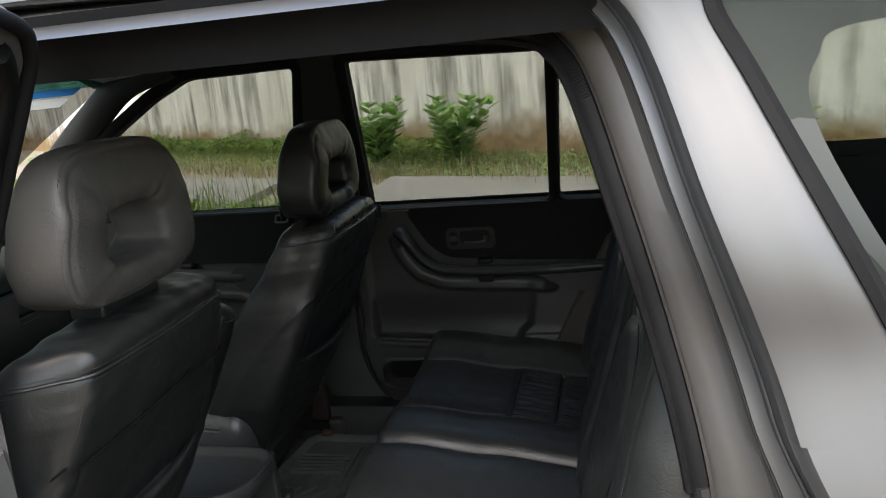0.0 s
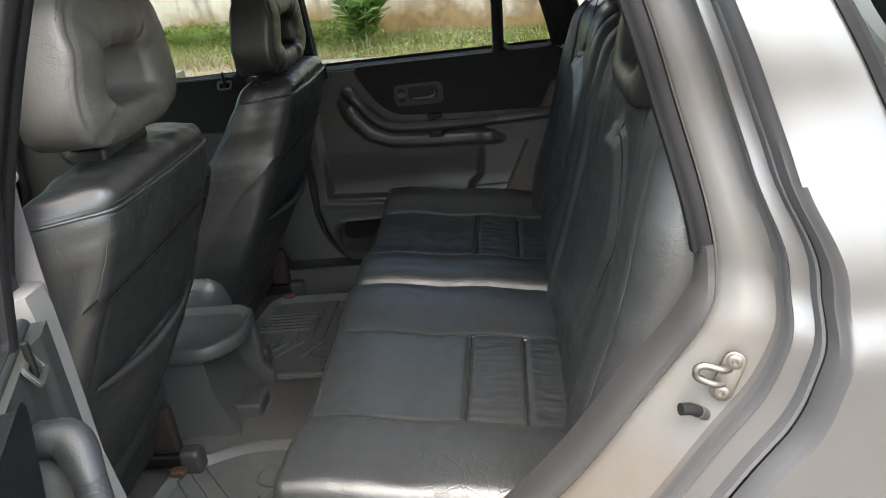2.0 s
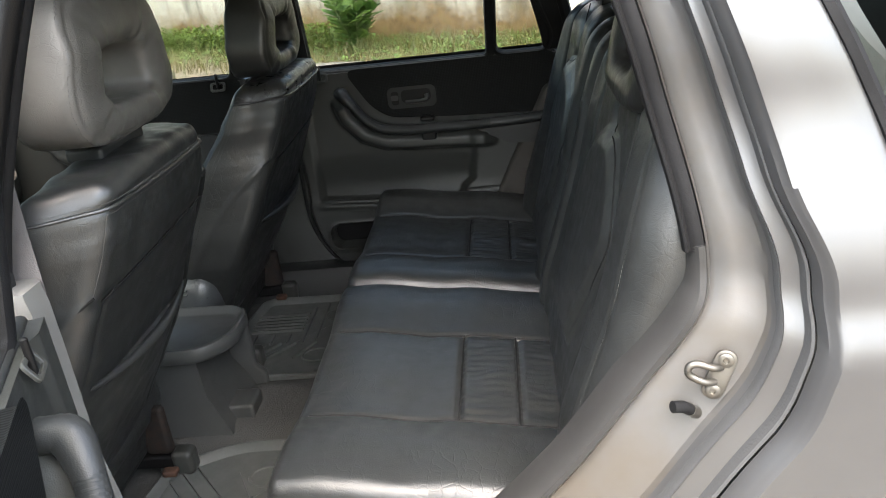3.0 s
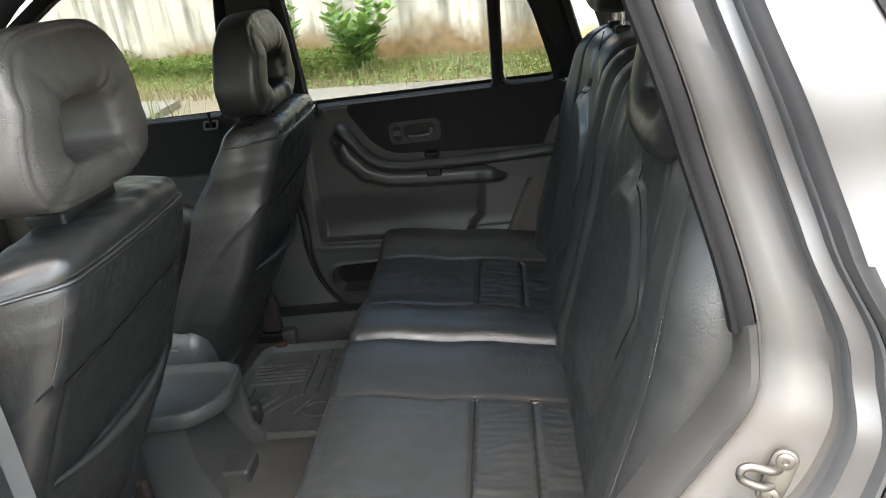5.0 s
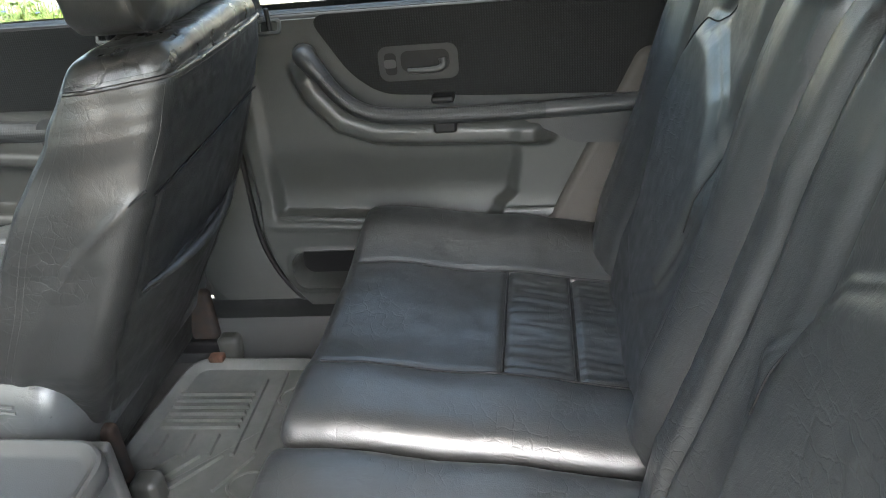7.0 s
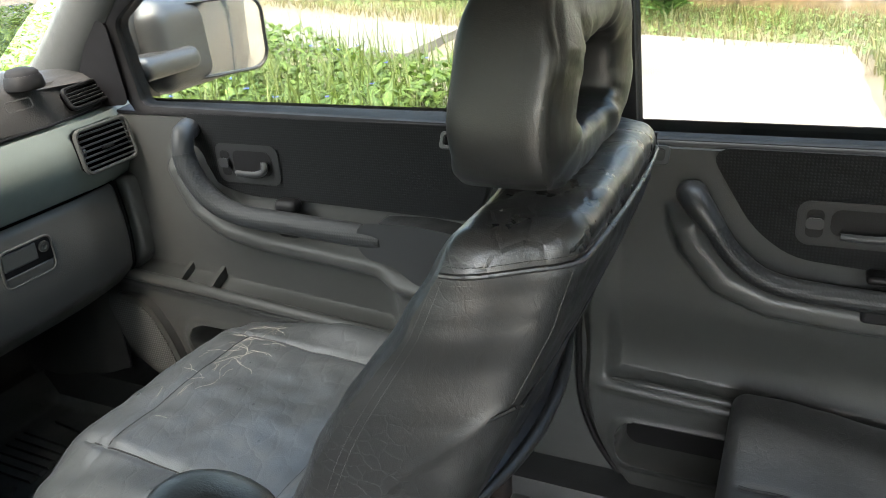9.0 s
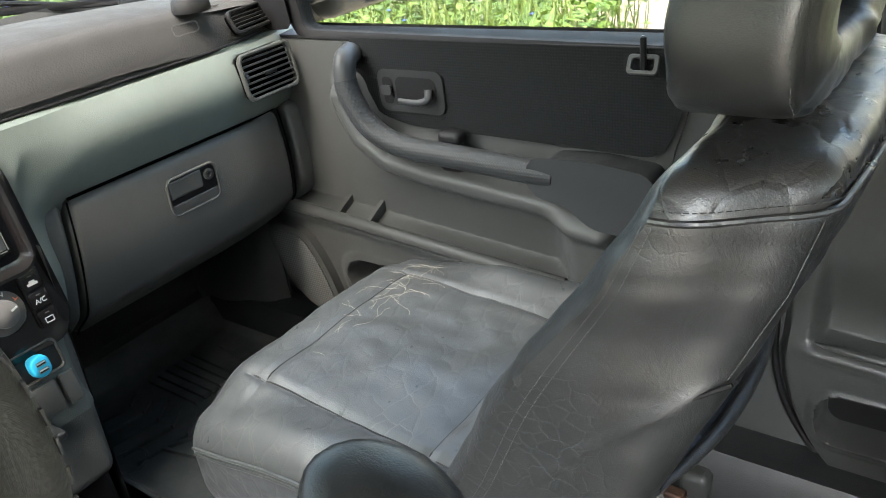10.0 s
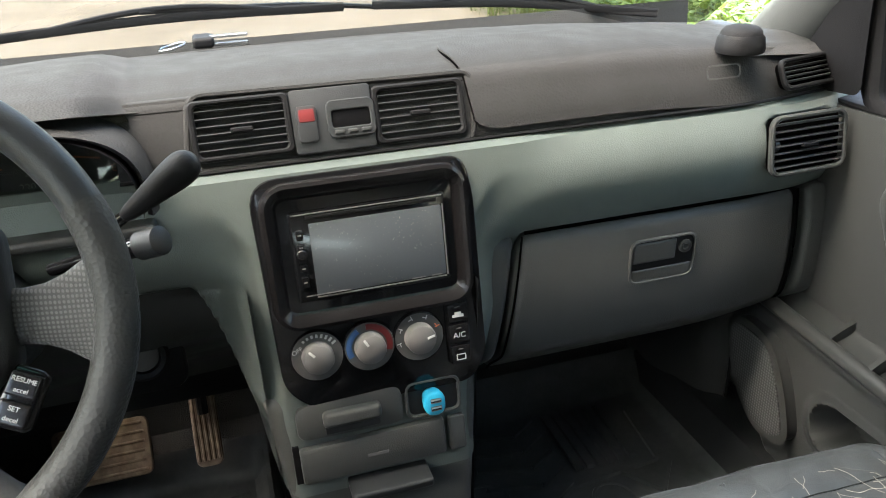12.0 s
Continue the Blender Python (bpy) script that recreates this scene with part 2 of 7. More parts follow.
def tube(pts, r, n=8, closed=False, flat=1.0, up=(0, 0, 1), cap=True):
    """A round or flattened bar along points. r: a number or a function of 0..1. flat: its size along up."""
    P, rings, up = [Vector(p) for p in pts], [], Vector(up)
    m = len(P)
    for i, p in enumerate(P):
        a, b = (P[i - 1], P[(i + 1) % m]) if closed else (P[max(i - 1, 0)], P[min(i + 1, m - 1)])
        d = (b - a).normalized()
        side = d.cross(up)
        side = side.normalized() if side.length > 1e-4 else d.cross(Vector((1, 0, 0))).normalized()
        top = side.cross(d)
        k = r(i / (m - 1)) if callable(r) else r
        rings.append([p + k * (math.cos(q) * side + flat * math.sin(q) * top) for q in (2 * math.pi * j / n for j in range(n))])
    if closed:
        rings.append(rings[0])
    return loft(rings, cap and not closed)


def rrect(w, h, r, n=5):
    """A rounded rectangle's outline in two dimensions, counter-clockwise."""
    r = min(r, w / 2 - 1e-5, h / 2 - 1e-5)
    out = []
    for cx, cy, a0 in ((w / 2 - r, h / 2 - r, 0), (-w / 2 + r, h / 2 - r, 90), (-w / 2 + r, -h / 2 + r, 180), (w / 2 - r, -h / 2 + r, 270)):
        for i in range(n + 1):
            a = radians(a0 + 90 * i / n)
            out.append((cx + r * math.cos(a), cy + r * math.sin(a)))
    return out


def inset(outline, d):
    n, out = len(outline), []
    for i, p in enumerate(outline):
        a, b = outline[i - 1], outline[(i + 1) % n]
        tx, ty = b[0] - a[0], b[1] - a[1]
        k = math.hypot(tx, ty) or 1
        out.append((p[0] - ty / k * d, p[1] + tx / k * d))
    return out


def plate(outline, depth, bevel=0.002, m=None):
    """A slab with a rounded front edge: outline in x and y, front at z = depth."""
    o2, o3 = inset(outline, bevel * 0.3), inset(outline, bevel)
    rings = [[(*p, 0) for p in outline], [(*p, depth - bevel) for p in outline], [(*p, depth - 0.3 * bevel) for p in o2], [(*p, depth) for p in o3]]
    g = loft(rings)
    return moved(g, m) if m else g


def frame_ring(outer, inner, depth, bevel=0.0015, m=None):
    """A flat ring between two outlines of the same length, with rounded edges."""
    rings = [[(*p, 0) for p in outer], [(*p, depth - bevel) for p in outer], [(*p, depth) for p in inset(outer, bevel)],
             [(*p, depth) for p in inset(inner, -bevel)], [(*p, depth - bevel) for p in inner], [(*p, 0) for p in inner]]
    g = loft(rings, cap=False)
    return moved(g, m) if m else g


def rbox(sx, sy, sz, r, nx=6, ny=6, nz=6):
    """A box with rounded edges, centred, whose faces are grids that can be warped."""
    half = (sx / 2, sy / 2, sz / 2)

    def ticks(h, n):
        inner = [-(h - r) + 2 * (h - r) * i / n for i in range(n + 1)]
        e = [r * math.tan(radians(a)) for a in (11, 22, 33.5, 45)]
        return [-(h - r) - v for v in reversed(e)] + inner + [h - r + v for v in e]

    V, F, seen = [], [], {}

    def vert(p):
        q = tuple(max(-(h - r), min(h - r, v)) for v, h in zip(p, half))
        d = Vector(p) - Vector(q)
        w = Vector(q) + d.normalized() * r if d.length > 1e-9 else Vector(p)
        key = tuple(round(v, 6) for v in w)
        if key not in seen:
            seen[key] = len(V)
            V.append(tuple(w))
        return seen[key]

    T = [ticks(h, n) for h, n in zip(half, (nx, ny, nz))]
    for ax in range(3):
        b, c = (ax + 1) % 3, (ax + 2) % 3
        for s in (-1, 1):
            idx = []
            for vb in T[b]:
                row = []
                for vc in T[c]:
                    p = [0, 0, 0]
                    p[ax], p[b], p[c] = s * half[ax], vb, vc
                    row.append(vert(p))
                idx.append(row)
            for i in range(len(T[b]) - 1):
                for j in range(len(T[c]) - 1):
                    q = (idx[i][j], idx[i + 1][j], idx[i + 1][j + 1], idx[i][j + 1])
                    if len(set(q)) == 4:
                        F.append(q if s > 0 else q[::-1])
    return V, F


def lathe(profile, n=28):
    """Turns a profile of (radius, z) round the z axis."""
    return loft([[(r * math.cos(2 * math.pi * i / n), r * math.sin(2 * math.pi * i / n), z) for i in range(n)] for r, z in profile])


def smooth01(a, b, v):
    t = max(0.0, min(1.0, (v - a) / (b - a)))
    return t * t * (3 - 2 * t)


def lerp(a, b, t):
    return a + (b - a) * t


def curve1(stops, v):
    """A piecewise smooth function through (v, value) stops."""
    if v <= stops[0][0]:
        return stops[0][1]
    for (a, x), (b, y) in zip(stops, stops[1:]):
        if v <= b:
            return lerp(x, y, smooth01(a, b, v))
    return stops[-1][1]


def line1(stops, v):
    """A piecewise straight function through (v, value) stops."""
    if v <= stops[0][0]:
        return stops[0][1]
    for (a, x), (b, y) in zip(stops, stops[1:]):
        if v <= b:
            return lerp(x, y, (v - a) / (b - a))
    return stops[-1][1]


def facing(p, normal, up=(0, 0, 1)):
    """A pose at p whose z axis is normal and whose y axis is near up."""
    z = Vector(normal).normalized()
    x = Vector(up).cross(z).normalized()
    y = z.cross(x)
    return Matrix.Translation(p) @ Matrix((x, y, z)).transposed().to_4x4()


def thing(name, at, label, category, group="", kind=""):
    ob = new(name)
    ob.empty_display_size = 0.05
    ob.location = at
    return tagged(ob, label, category, group, kind)


def spot(ob):
    p = Vector(ob.location)
    while ob.parent:
        ob = ob.parent
        p += ob.location
    return p


def part(name, geo, material, parent=None, label="", smooth=True, sharp=38):
    """One mesh object, given in metres of the place, under a thing or a part."""
    o = spot(parent) if parent else Vector((0, 0, 0))
    me = bpy.data.meshes.new(name)
    me.from_pydata([tuple(Vector(p) - o) for p in geo[0]], [], geo[1])
    bm = bmesh.new()
    bm.from_mesh(me)
    bmesh.ops.recalc_face_normals(bm, faces=bm.faces)
    bm.to_mesh(me)
    bm.free()
    me.materials.append(material)
    if smooth:
        me.polygons.foreach_set("use_smooth", [True] * len(me.polygons))
        me.set_sharp_from_angle(angle=radians(sharp))
    ob = new(name, me)
    if parent:
        ob.parent = parent
    if label:
        ob["label"] = label
    return ob


def stitches(path, length=0.0036, gap=0.0018, r=0.00045, up=(0, 0, 1)):
    """A row of short threads along a path."""
    P, out, run = [Vector(p) for p in path], [], 0.0
    seg, on = [P[0]], True
    for a, b in zip(P, P[1:]):
        d, done = (b - a).length, 0.0
        while d - done > 1e-9:
            need = (length if on else gap) - run
            step = min(need, d - done)
            done += step
            run += step
            q = a.lerp(b, done / d)
            if on:
                seg.append(q)
            if abs(run - (length if on else gap)) < 1e-9:
                if on:
                    out.append(tube([seg[0], seg[-1]], r, 5, up=up))
                on, run, seg = not on, 0.0, [q]
    return join(*out) if out else ([], [])


def raised(char_size, text, m, depth=0.0003):
    """Letters as a mesh, centred, at the pose m."""
    cu = bpy.data.curves.new("letters", "FONT")
    cu.body, cu.size, cu.extrude, cu.align_x, cu.align_y = text, char_size, depth, "CENTER", "CENTER"
    ob = new("letters", cu)
    me = bpy.data.meshes.new_from_object(ob)
    g = [tuple(m @ v.co) for v in me.vertices], [tuple(p.vertices) for p in me.polygons]
    bpy.data.objects.remove(ob)
    bpy.data.curves.remove(cu)
    bpy.data.meshes.remove(me)
    return g

# ---- the ground, slabs and wall outside ----
WALL = (Vector((0.8, 8.6, 0)), Vector((-0.875, 0.484, 0)))


def ground_material():
    a = Mat("sandy dirt", (0.223, 0.186, 0.136), 0.95, 0, 0.2)
    patch = a.noise(0.5, 6, 0.62)
    col = a.ramp(patch, (0.32, (0.112, 0.0893, 0.062)), (0.5, (0.18, 0.149, 0.108)), (0.72, (0.217, 0.189, 0.149)))
    grit = a.noise(55, 5, 0.7)
    a.base(a.mix(0.35, col, a.ramp(grit, (0.3, (0.0868, 0.0713, 0.0527)), (0.7, (0.236, 0.208, 0.167)))))
    a.bump(grit, 0.02, 0.6).bump(patch, 0.08, 0.5)
    return a.m


def concrete_material():
    a = Mat("pale concrete", (0.459, 0.429, 0.37), 0.85, 0, 0.3)
    big, fine = a.noise(0.814, 4.44, 0.488), a.noise(38, 5, 0.7)
    col = a.ramp(big, (0.28, (0.0962, 0.0851, 0.0651)), (0.48, (0.148, 0.135, 0.115)), (0.75, (0.181, 0.17, 0.148)))
    a.base(a.mix(0.25, col, a.ramp(fine, (0.3, 0.09), (0.7, 0.24))))
    a.bump(fine, 0.004, 0.6)
    return a.m


def wall_material():
    """Rendered wall: pale, with long dark drips from above and a mossy brown foot."""
    a = Mat("stained rendered wall", (0.31, 0.298, 0.267), 0.9, 0, 0.2)
    blot = a.noise(0.9, 6, 0.6)
    base = a.ramp(blot, (0.3, (0.36, 0.338, 0.291)), (0.55, (0.459, 0.44, 0.397)), (0.8, (0.496, 0.484, 0.453)))
    drip = a.ramp(a.noise(1.5, 5, 0.62, (2.1, 2.1, 0.1), 0.3), (0.47, 0.0), (0.55, 0.6), (0.66, 1.0))
    ragged = a.ramp(a.noise(2.6, 5, 0.6, (1, 1, 0.5)), (0.32, 0.1), (0.56, 1.0))
    col = a.mix(a.mix(1.0, drip, ragged, "MULTIPLY"), base, (0.105, 0.0992, 0.0837))
    sep = a.n.new("ShaderNodeSeparateXYZ")
    a.l.new(a.co, sep.inputs[0])
    rise = a.n.new("ShaderNodeMath")
    rise.operation = "ADD"
    a.l.new(sep.outputs[2], rise.inputs[0])
    a.l.new(a.ramp(a.noise(1.6, 6, 0.7), (0.25, 0.0), (0.8, 0.55)), rise.inputs[1])
    foot = a.ramp(rise.outputs[0], (0.46, 1.0), (0.8, 0.0))
    mud = a.ramp(a.noise(7, 6, 0.7), (0.35, (0.0992, 0.0682, 0.0341)), (0.55, (0.186, 0.124, 0.062)), (0.7, (0.105, 0.112, 0.0372)))
    a.base(a.mix(foot, col, mud))
    a.bump(a.noise(16.1, 3.1, 0.434), 0.012, 0.5)
    return a.m


def uneven(u, v):
    x, y = lerp(-80, 60, u), lerp(-60, 80, v)
    near = max(abs(x), abs(y - 3)) < 14
    z = 0.03 * noise.noise((x * 0.4, y * 0.4, 0)) if near else 0.12 * noise.noise((x * 0.1, y * 0.1, 3))
    flat = 1 - smooth01(1.2, 2.6, math.hypot(x / 1.6, y))
    return x, y, lerp(z - 0.03, -0.02, flat)


tagged(part("ground", grid(uneven, 141, 141), ground_material()), "dry sandy ground with loose grit and weeds", "ground", kind="structure")
CONCRETE = concrete_material()


def slab(corners, top):
    def f(u, v):
        a = Vector(corners[0]).lerp(Vector(corners[1]), u)
        b = Vector(corners[3]).lerp(Vector(corners[2]), u)
        p = a.lerp(b, v)
        edge = min(u, 1 - u, v, 1 - v)
        k = 0.03 * noise.noise((p.x * 3, p.y * 3, 1))
        return p.x + k, p.y + k, top + 0.012 * noise.noise((p.x, p.y, 5)) - (0.012 if edge < 0.001 else 0)
    n, m = 60, 40
    V, F = grid(f, n, m)
    rim = [i for i in range(n)] + [j * n + n - 1 for j in range(1, m)] + [(m - 1) * n + i for i in range(n - 2, -1, -1)] + [j * n for j in range(m - 2, 0, -1)]
    k = len(V)
    V = V + [(V[i][0], V[i][1], -0.2) for i in rim]
    F = F + [(rim[i], k + i, k + (i + 1) % len(rim), rim[(i + 1) % len(rim)]) for i in range(len(rim))]
    return V, F


tagged(part("concrete_slab", slab([(0.62, 3.4), (0.43, 6.65), (-1.95, 7.4), (-1.9, 3.4)], 0.1), CONCRETE), "sunlit pale concrete slab with chipped edges", "pavement", kind="structure")
tagged(part("concrete_slab", slab([(-3.4, 6.3), (-3.5, 7.9), (-16.0, 12.0), (-16.0, 9.6)], 0.09), CONCRETE), "long pale concrete strip behind green weeds", "pavement", kind="structure")
tagged(part("concrete_slab", slab([(0.78, 6.2), (0.78, 6.7), (6.5, 5.0), (6.5, 4.4)], 0.07), CONCRETE), "narrow pale concrete edging in the grass", "pavement", kind="structure")


def wall_sheet():
    o, d = WALL
    side = Vector((-d.y, d.x, 0)) * -1
    rings = []
    for i in range(61):
        q = o + d * lerp(-10, 28, i / 60)
        k = 0.012 * noise.noise((q.x, q.y, 2))
        rings.append([tuple(q + side * k)[:2] + (-0.2,), tuple(q + side * k)[:2] + (4.2,), tuple(q - side * 0.2)[:2] + (4.2,), tuple(q - side * 0.2)[:2] + (-0.2,)])
    return loft(rings)


tagged(part("wall_boundary", wall_sheet(), wall_material()), "tall pale rendered wall streaked with dark drips", "wall", kind="structure")

# ---- plants ----


def leaf_material(name, lo, hi, rough=0.5):
    a = Mat(name, lo, rough, 0, 0.4)
    info = a.n.new("ShaderNodeNewGeometry")
    a.base(a.ramp(info.outputs["Random Per Island"], (0.0, lo), (1.0, hi)))
    a.b.inputs["Subsurface Weight"].default_value = 0.0
    tr, mx = a.n.new("ShaderNodeBsdfTranslucent"), a.n.new("ShaderNodeMixShader")
    tr.inputs[0].default_value = (*hi, 1)
    mx.inputs[0].default_value = 0.3
    a.l.new(a.b.outputs[0], mx.inputs[1])
    a.l.new(tr.outputs[0], mx.inputs[2])
    a.l.new(mx.outputs[0], a.n["Material Output"].inputs[0])
    return a.m


GRASS = leaf_material("grass", (0.0544, 0.08, 0.0141), (0.128, 0.15, 0.0352))
GRASS_DRY = leaf_material("dry grass", (0.128, 0.128, 0.0448), (0.23, 0.192, 0.0896))
WEED = leaf_material("weed leaves", (0.0448, 0.0832, 0.0102), (0.109, 0.166, 0.0256))
SHRUB = leaf_material("shrub leaves", (0.0576, 0.134, 0.032), (0.16, 0.256, 0.064))
STEM = plastic("pale stems", (0.22, 0.24, 0.12), 0.7)
FLOWER = plastic("blue petals", (0.05, 0.08, 0.5), 0.6)
rng = random.Random(7)


def blade(p, h, w, lean, turn):
    dx, dy = math.cos(turn), math.sin(turn)
    px, py = -dy * w, dx * w
    a = Vector(p)
    m = a + Vector((dx * lean * 0.35, dy * lean * 0.35, h * 0.6))
    t = a + Vector((dx * lean, dy * lean, h))
    s = Vector((px, py, 0))
    return [a - s, a + s, m + 0.7 * s, m - 0.7 * s, t], [(0, 1, 2, 3), (3, 2, 4)]


def leaf(p, d, up, length, width):
    """One pointed leaf, folded along its rib."""
    d, side = Vector(d).normalized(), Vector(d).cross(Vector(up)).normalized()
    n = side.cross(d)
    p = Vector(p)
    mid, tip = p + d * length * 0.5 + n * length * 0.08, p + d * length - n * length * 0.06
    l, r = mid + side * width / 2 - n * width * 0.16, mid - side * width / 2 - n * width * 0.16
    q1, q2 = p.lerp(l, 0.45) + side * width * 0.14, p.lerp(r, 0.45) - side * width * 0.14
    e1, e2 = tip.lerp(l, 0.5) + side * width * 0.12, tip.lerp(r, 0.5) - side * width * 0.12
    return [p, q1, l, e1, tip, e2, r, q2, mid], [(0, 1, 2, 8), (8, 2, 3, 4), (8, 4, 5, 6), (0, 8, 6, 7)]


def patch(count, where, make):
    V, F = [], []
    for _ in range(count):
        v, f = make(where())
        k = len(V)
        V += [tuple(q) for q in v]
        F += [tuple(i + k for i in q) for q in f]
    return V, F


def along_wall(lo, hi, near, far):
    """A random place in a strip in front of the wall."""
    o, d = WALL
    q = o + d * rng.uniform(lo, hi)
    n = Vector((-d.y, d.x, 0)) * -1
    n = n if n.y < 0 else -n
    return q + n * rng.uniform(near, far)


def grass_blade(p):
    return blade((p[0], p[1], -0.02), rng.uniform(0.05, 0.22), rng.uniform(0.003, 0.007), rng.uniform(0.02, 0.12), rng.uniform(0, 6.3))


tagged(part("wall_grass", patch(7000, lambda: along_wall(-3.5, 14, 0.03, 1.2), grass_blade), GRASS, smooth=False), "low green grass along the wall", "grass", kind="stuff")
tagged(part("dry_grass", patch(9000, lambda: along_wall(-6, 10, 0.05, 2.4), grass_blade), GRASS_DRY, smooth=False), "yellowed dry grass beside the slabs", "grass", kind="stuff")


def side_strip():
    """The grassy strip beside the slab, towards the car's tail."""
    return Vector((rng.uniform(0.6, 7.0), rng.uniform(3.0, 8.0), 0))


tagged(part("lawn", patch(14000, side_strip, grass_blade), GRASS, smooth=False), "rough green and dry grass beside the slab", "grass", kind="stuff")
tagged(part("lawn_weeds", patch(6000, side_strip, lambda p: leaf((p[0], p[1], rng.uniform(0.0, 0.12)), (math.cos(p[0] * 90), math.sin(p[0] * 90), 0.4), (0, 0, 1), rng.uniform(0.04, 0.09), rng.uniform(0.02, 0.04))), GRASS_DRY, smooth=False), "low mixed weeds beside the slab", "weeds", kind="stuff")


def tall_blade(p):
    return blade((p[0], p[1], -0.02), rng.uniform(0.25, 0.75), rng.uniform(0.004, 0.008), rng.uniform(0.05, 0.35), rng.uniform(0, 6.3))


def weed_spot():
    """Weeds grow thick in front of the car's far side, up to the slab's edge."""
    x = rng.uniform(-14, -1.95)
    lo, hi = 2.3 + 0.1 * (-x - 2.3), 4.9 + 0.28 * (-x - 2.4)
    return Vector((x, lo + (hi - lo) * rng.random(), 0))


def bed_height(p):
    return 0.2 + 0.24 * (0.5 + 0.5 * noise.noise((p[0] * 0.9, p[1] * 0.9, 8))) + 0.25 * smooth01(-2.4, -5.0, p[0])


def weed_leaf(p):
    top = bed_height(p)
    z = top * (1 - rng.random() ** 2.2)
    turn = rng.uniform(0, 6.3)
    d = (math.cos(turn), math.sin(turn), rng.uniform(-0.3, 0.9))
    return leaf((p[0] + rng.uniform(-0.05, 0.05), p[1] + rng.uniform(-0.05, 0.05), z), d, (0, 0, 1), rng.uniform(0.05, 0.13), rng.uniform(0.025, 0.06))


tagged(part("weeds", patch(26000, weed_spot, weed_leaf), WEED, smooth=False), "dense bright green leafy weeds beside the car", "weeds", kind="stuff")
tagged(part("tall_grass", patch(6000, weed_spot, tall_blade), GRASS, smooth=False), "tall thin grass among the weeds", "grass", kind="stuff")


def flower(p):
    h = bed_height(p) + rng.uniform(0.0, 0.08)
    return join(*[leaf((p[0], p[1], h), (math.cos(a), math.sin(a), 0.5), (0, 0, 1), 0.02, 0.016) for a in (0, 1.26, 2.5, 3.8, 5.0)])


tagged(part("blue_flowers", patch(120, weed_spot, flower), FLOWER, smooth=False), "tiny blue flowers among the weeds", "flowers", kind="stuff")


def wall_weed(p):
    turn = rng.uniform(0, 6.3)
    z = 0.45 * (1 - rng.random() ** 1.6) * (0.5 + 0.7 * abs(noise.noise((p[0] * 1.1, p[1], 4))))
    return leaf((p[0], p[1], z), (math.cos(turn), math.sin(turn), rng.uniform(-0.2, 1.0)), (0, 0, 1), rng.uniform(0.05, 0.12), rng.uniform(0.02, 0.05))


tagged(part("wall_weeds", patch(9000, lambda: along_wall(2.2, 13, 0.05, 1.1), wall_weed), WEED, smooth=False), "small leafy weeds at the foot of the wall", "weeds", kind="stuff")


def ivy(p):
    turn = rng.uniform(0, 6.3)
    return leaf((p[0], p[1], rng.uniform(0.0, 0.1)), (math.cos(turn), math.sin(turn), 0.4), (0, 0, 1), rng.uniform(0.03, 0.08), rng.uniform(0.02, 0.045))


tagged(part("creeping_weeds", patch(7000, lambda: along_wall(-4, 14, 0.1, 2.1), ivy), SHRUB, smooth=False), "creeping weeds over the sandy strip", "weeds", kind="stuff")


def shrub(at, stems, height, spread, seed):
    """A many-stemmed shrub with large opposite leaves."""
    r = random.Random(seed)
    ob = thing("leafy_shrub", (*at, 0), "young shrub with large pale green leaves by the wall", "shrub", "shrubs by the wall")
    wood, green = [], []
    for i in range(stems):
        turn = 6.28 * i / stems + r.uniform(-0.4, 0.4)
        h, out = height * r.uniform(0.55, 1.0), spread * r.uniform(0.25, 1.0)
        path = spline([(at[0], at[1], -0.03), (at[0] + out * 0.45 * math.cos(turn), at[1] + out * 0.45 * math.sin(turn), h * 0.5),
                       (at[0] + out * math.cos(turn), at[1] + out * math.sin(turn), h)], 12)
        wood.append(tube(path, lambda s: 0.009 * (1 - 0.6 * s), 6))
        for k in range(3, 12):
            base = turn + k * 1.57
            for a in (0, math.pi):
                size = r.uniform(0.15, 0.24) * (0.75 + 0.5 * math.sin(k / 12 * 3.0))
                d = (math.cos(base + a), math.sin(base + a), r.uniform(0.25, 0.95))
                green.append(leaf(path[k], d, (0, 0, 1), size, size * 0.55))
        for a in range(4):
            green.append(leaf(path[-1], (0.5 * math.cos(a * 1.57), 0.5 * math.sin(a * 1.57), 1), (0, 0, 1), 0.09, 0.045))
    part("stems", join(*wood), STEM, ob)
    part("foliage", join(*green), SHRUB, ob, smooth=False)
    return ob


shrub((-2.3, 8.3), 9, 0.92, 0.5, 3)
shrub((-1.25, 8.2), 10, 0.88, 0.5, 5)
shrub((2.3, 6.9), 5, 0.8, 0.4, 9)

# ---- the car's shell. x runs to the rear, y to the car's right, z up ----
LEAN_IN = 0.2


def tumble(x, y, z, side=1):
    """Leans a side's upper part inwards above the window sill."""
    return x, y - side * LEAN_IN * max(0.0, z - 1.03), z


def y_outer(z):
    return curve1([(0.3, 0.77), (0.55, 0.795), (0.93, 0.795), (1.0, 0.775), (1.2, 0.725), (1.47, 0.655), (1.6, 0.56)], z)


body = thing("car_body", (0.4, 0, 0), "silver metallic car body with dusty door jambs", "car body")
tagged(body, kind="structure")

# floor, tunnel and sills
def floor_sheet(u, v):
    x, y = lerp(-1.45, 1.75, u), lerp(-0.64, 0.64, v)
    z = 0.385 + 0.035 * (1 - smooth01(0.06, 0.17, abs(y))) + 0.7 * max(0.0, -1.27 - x) + 0.12 * smooth01(0.5, 0.68, x)
    return x, y, z + 0.003 * noise.noise((x * 9, y * 9, 0))


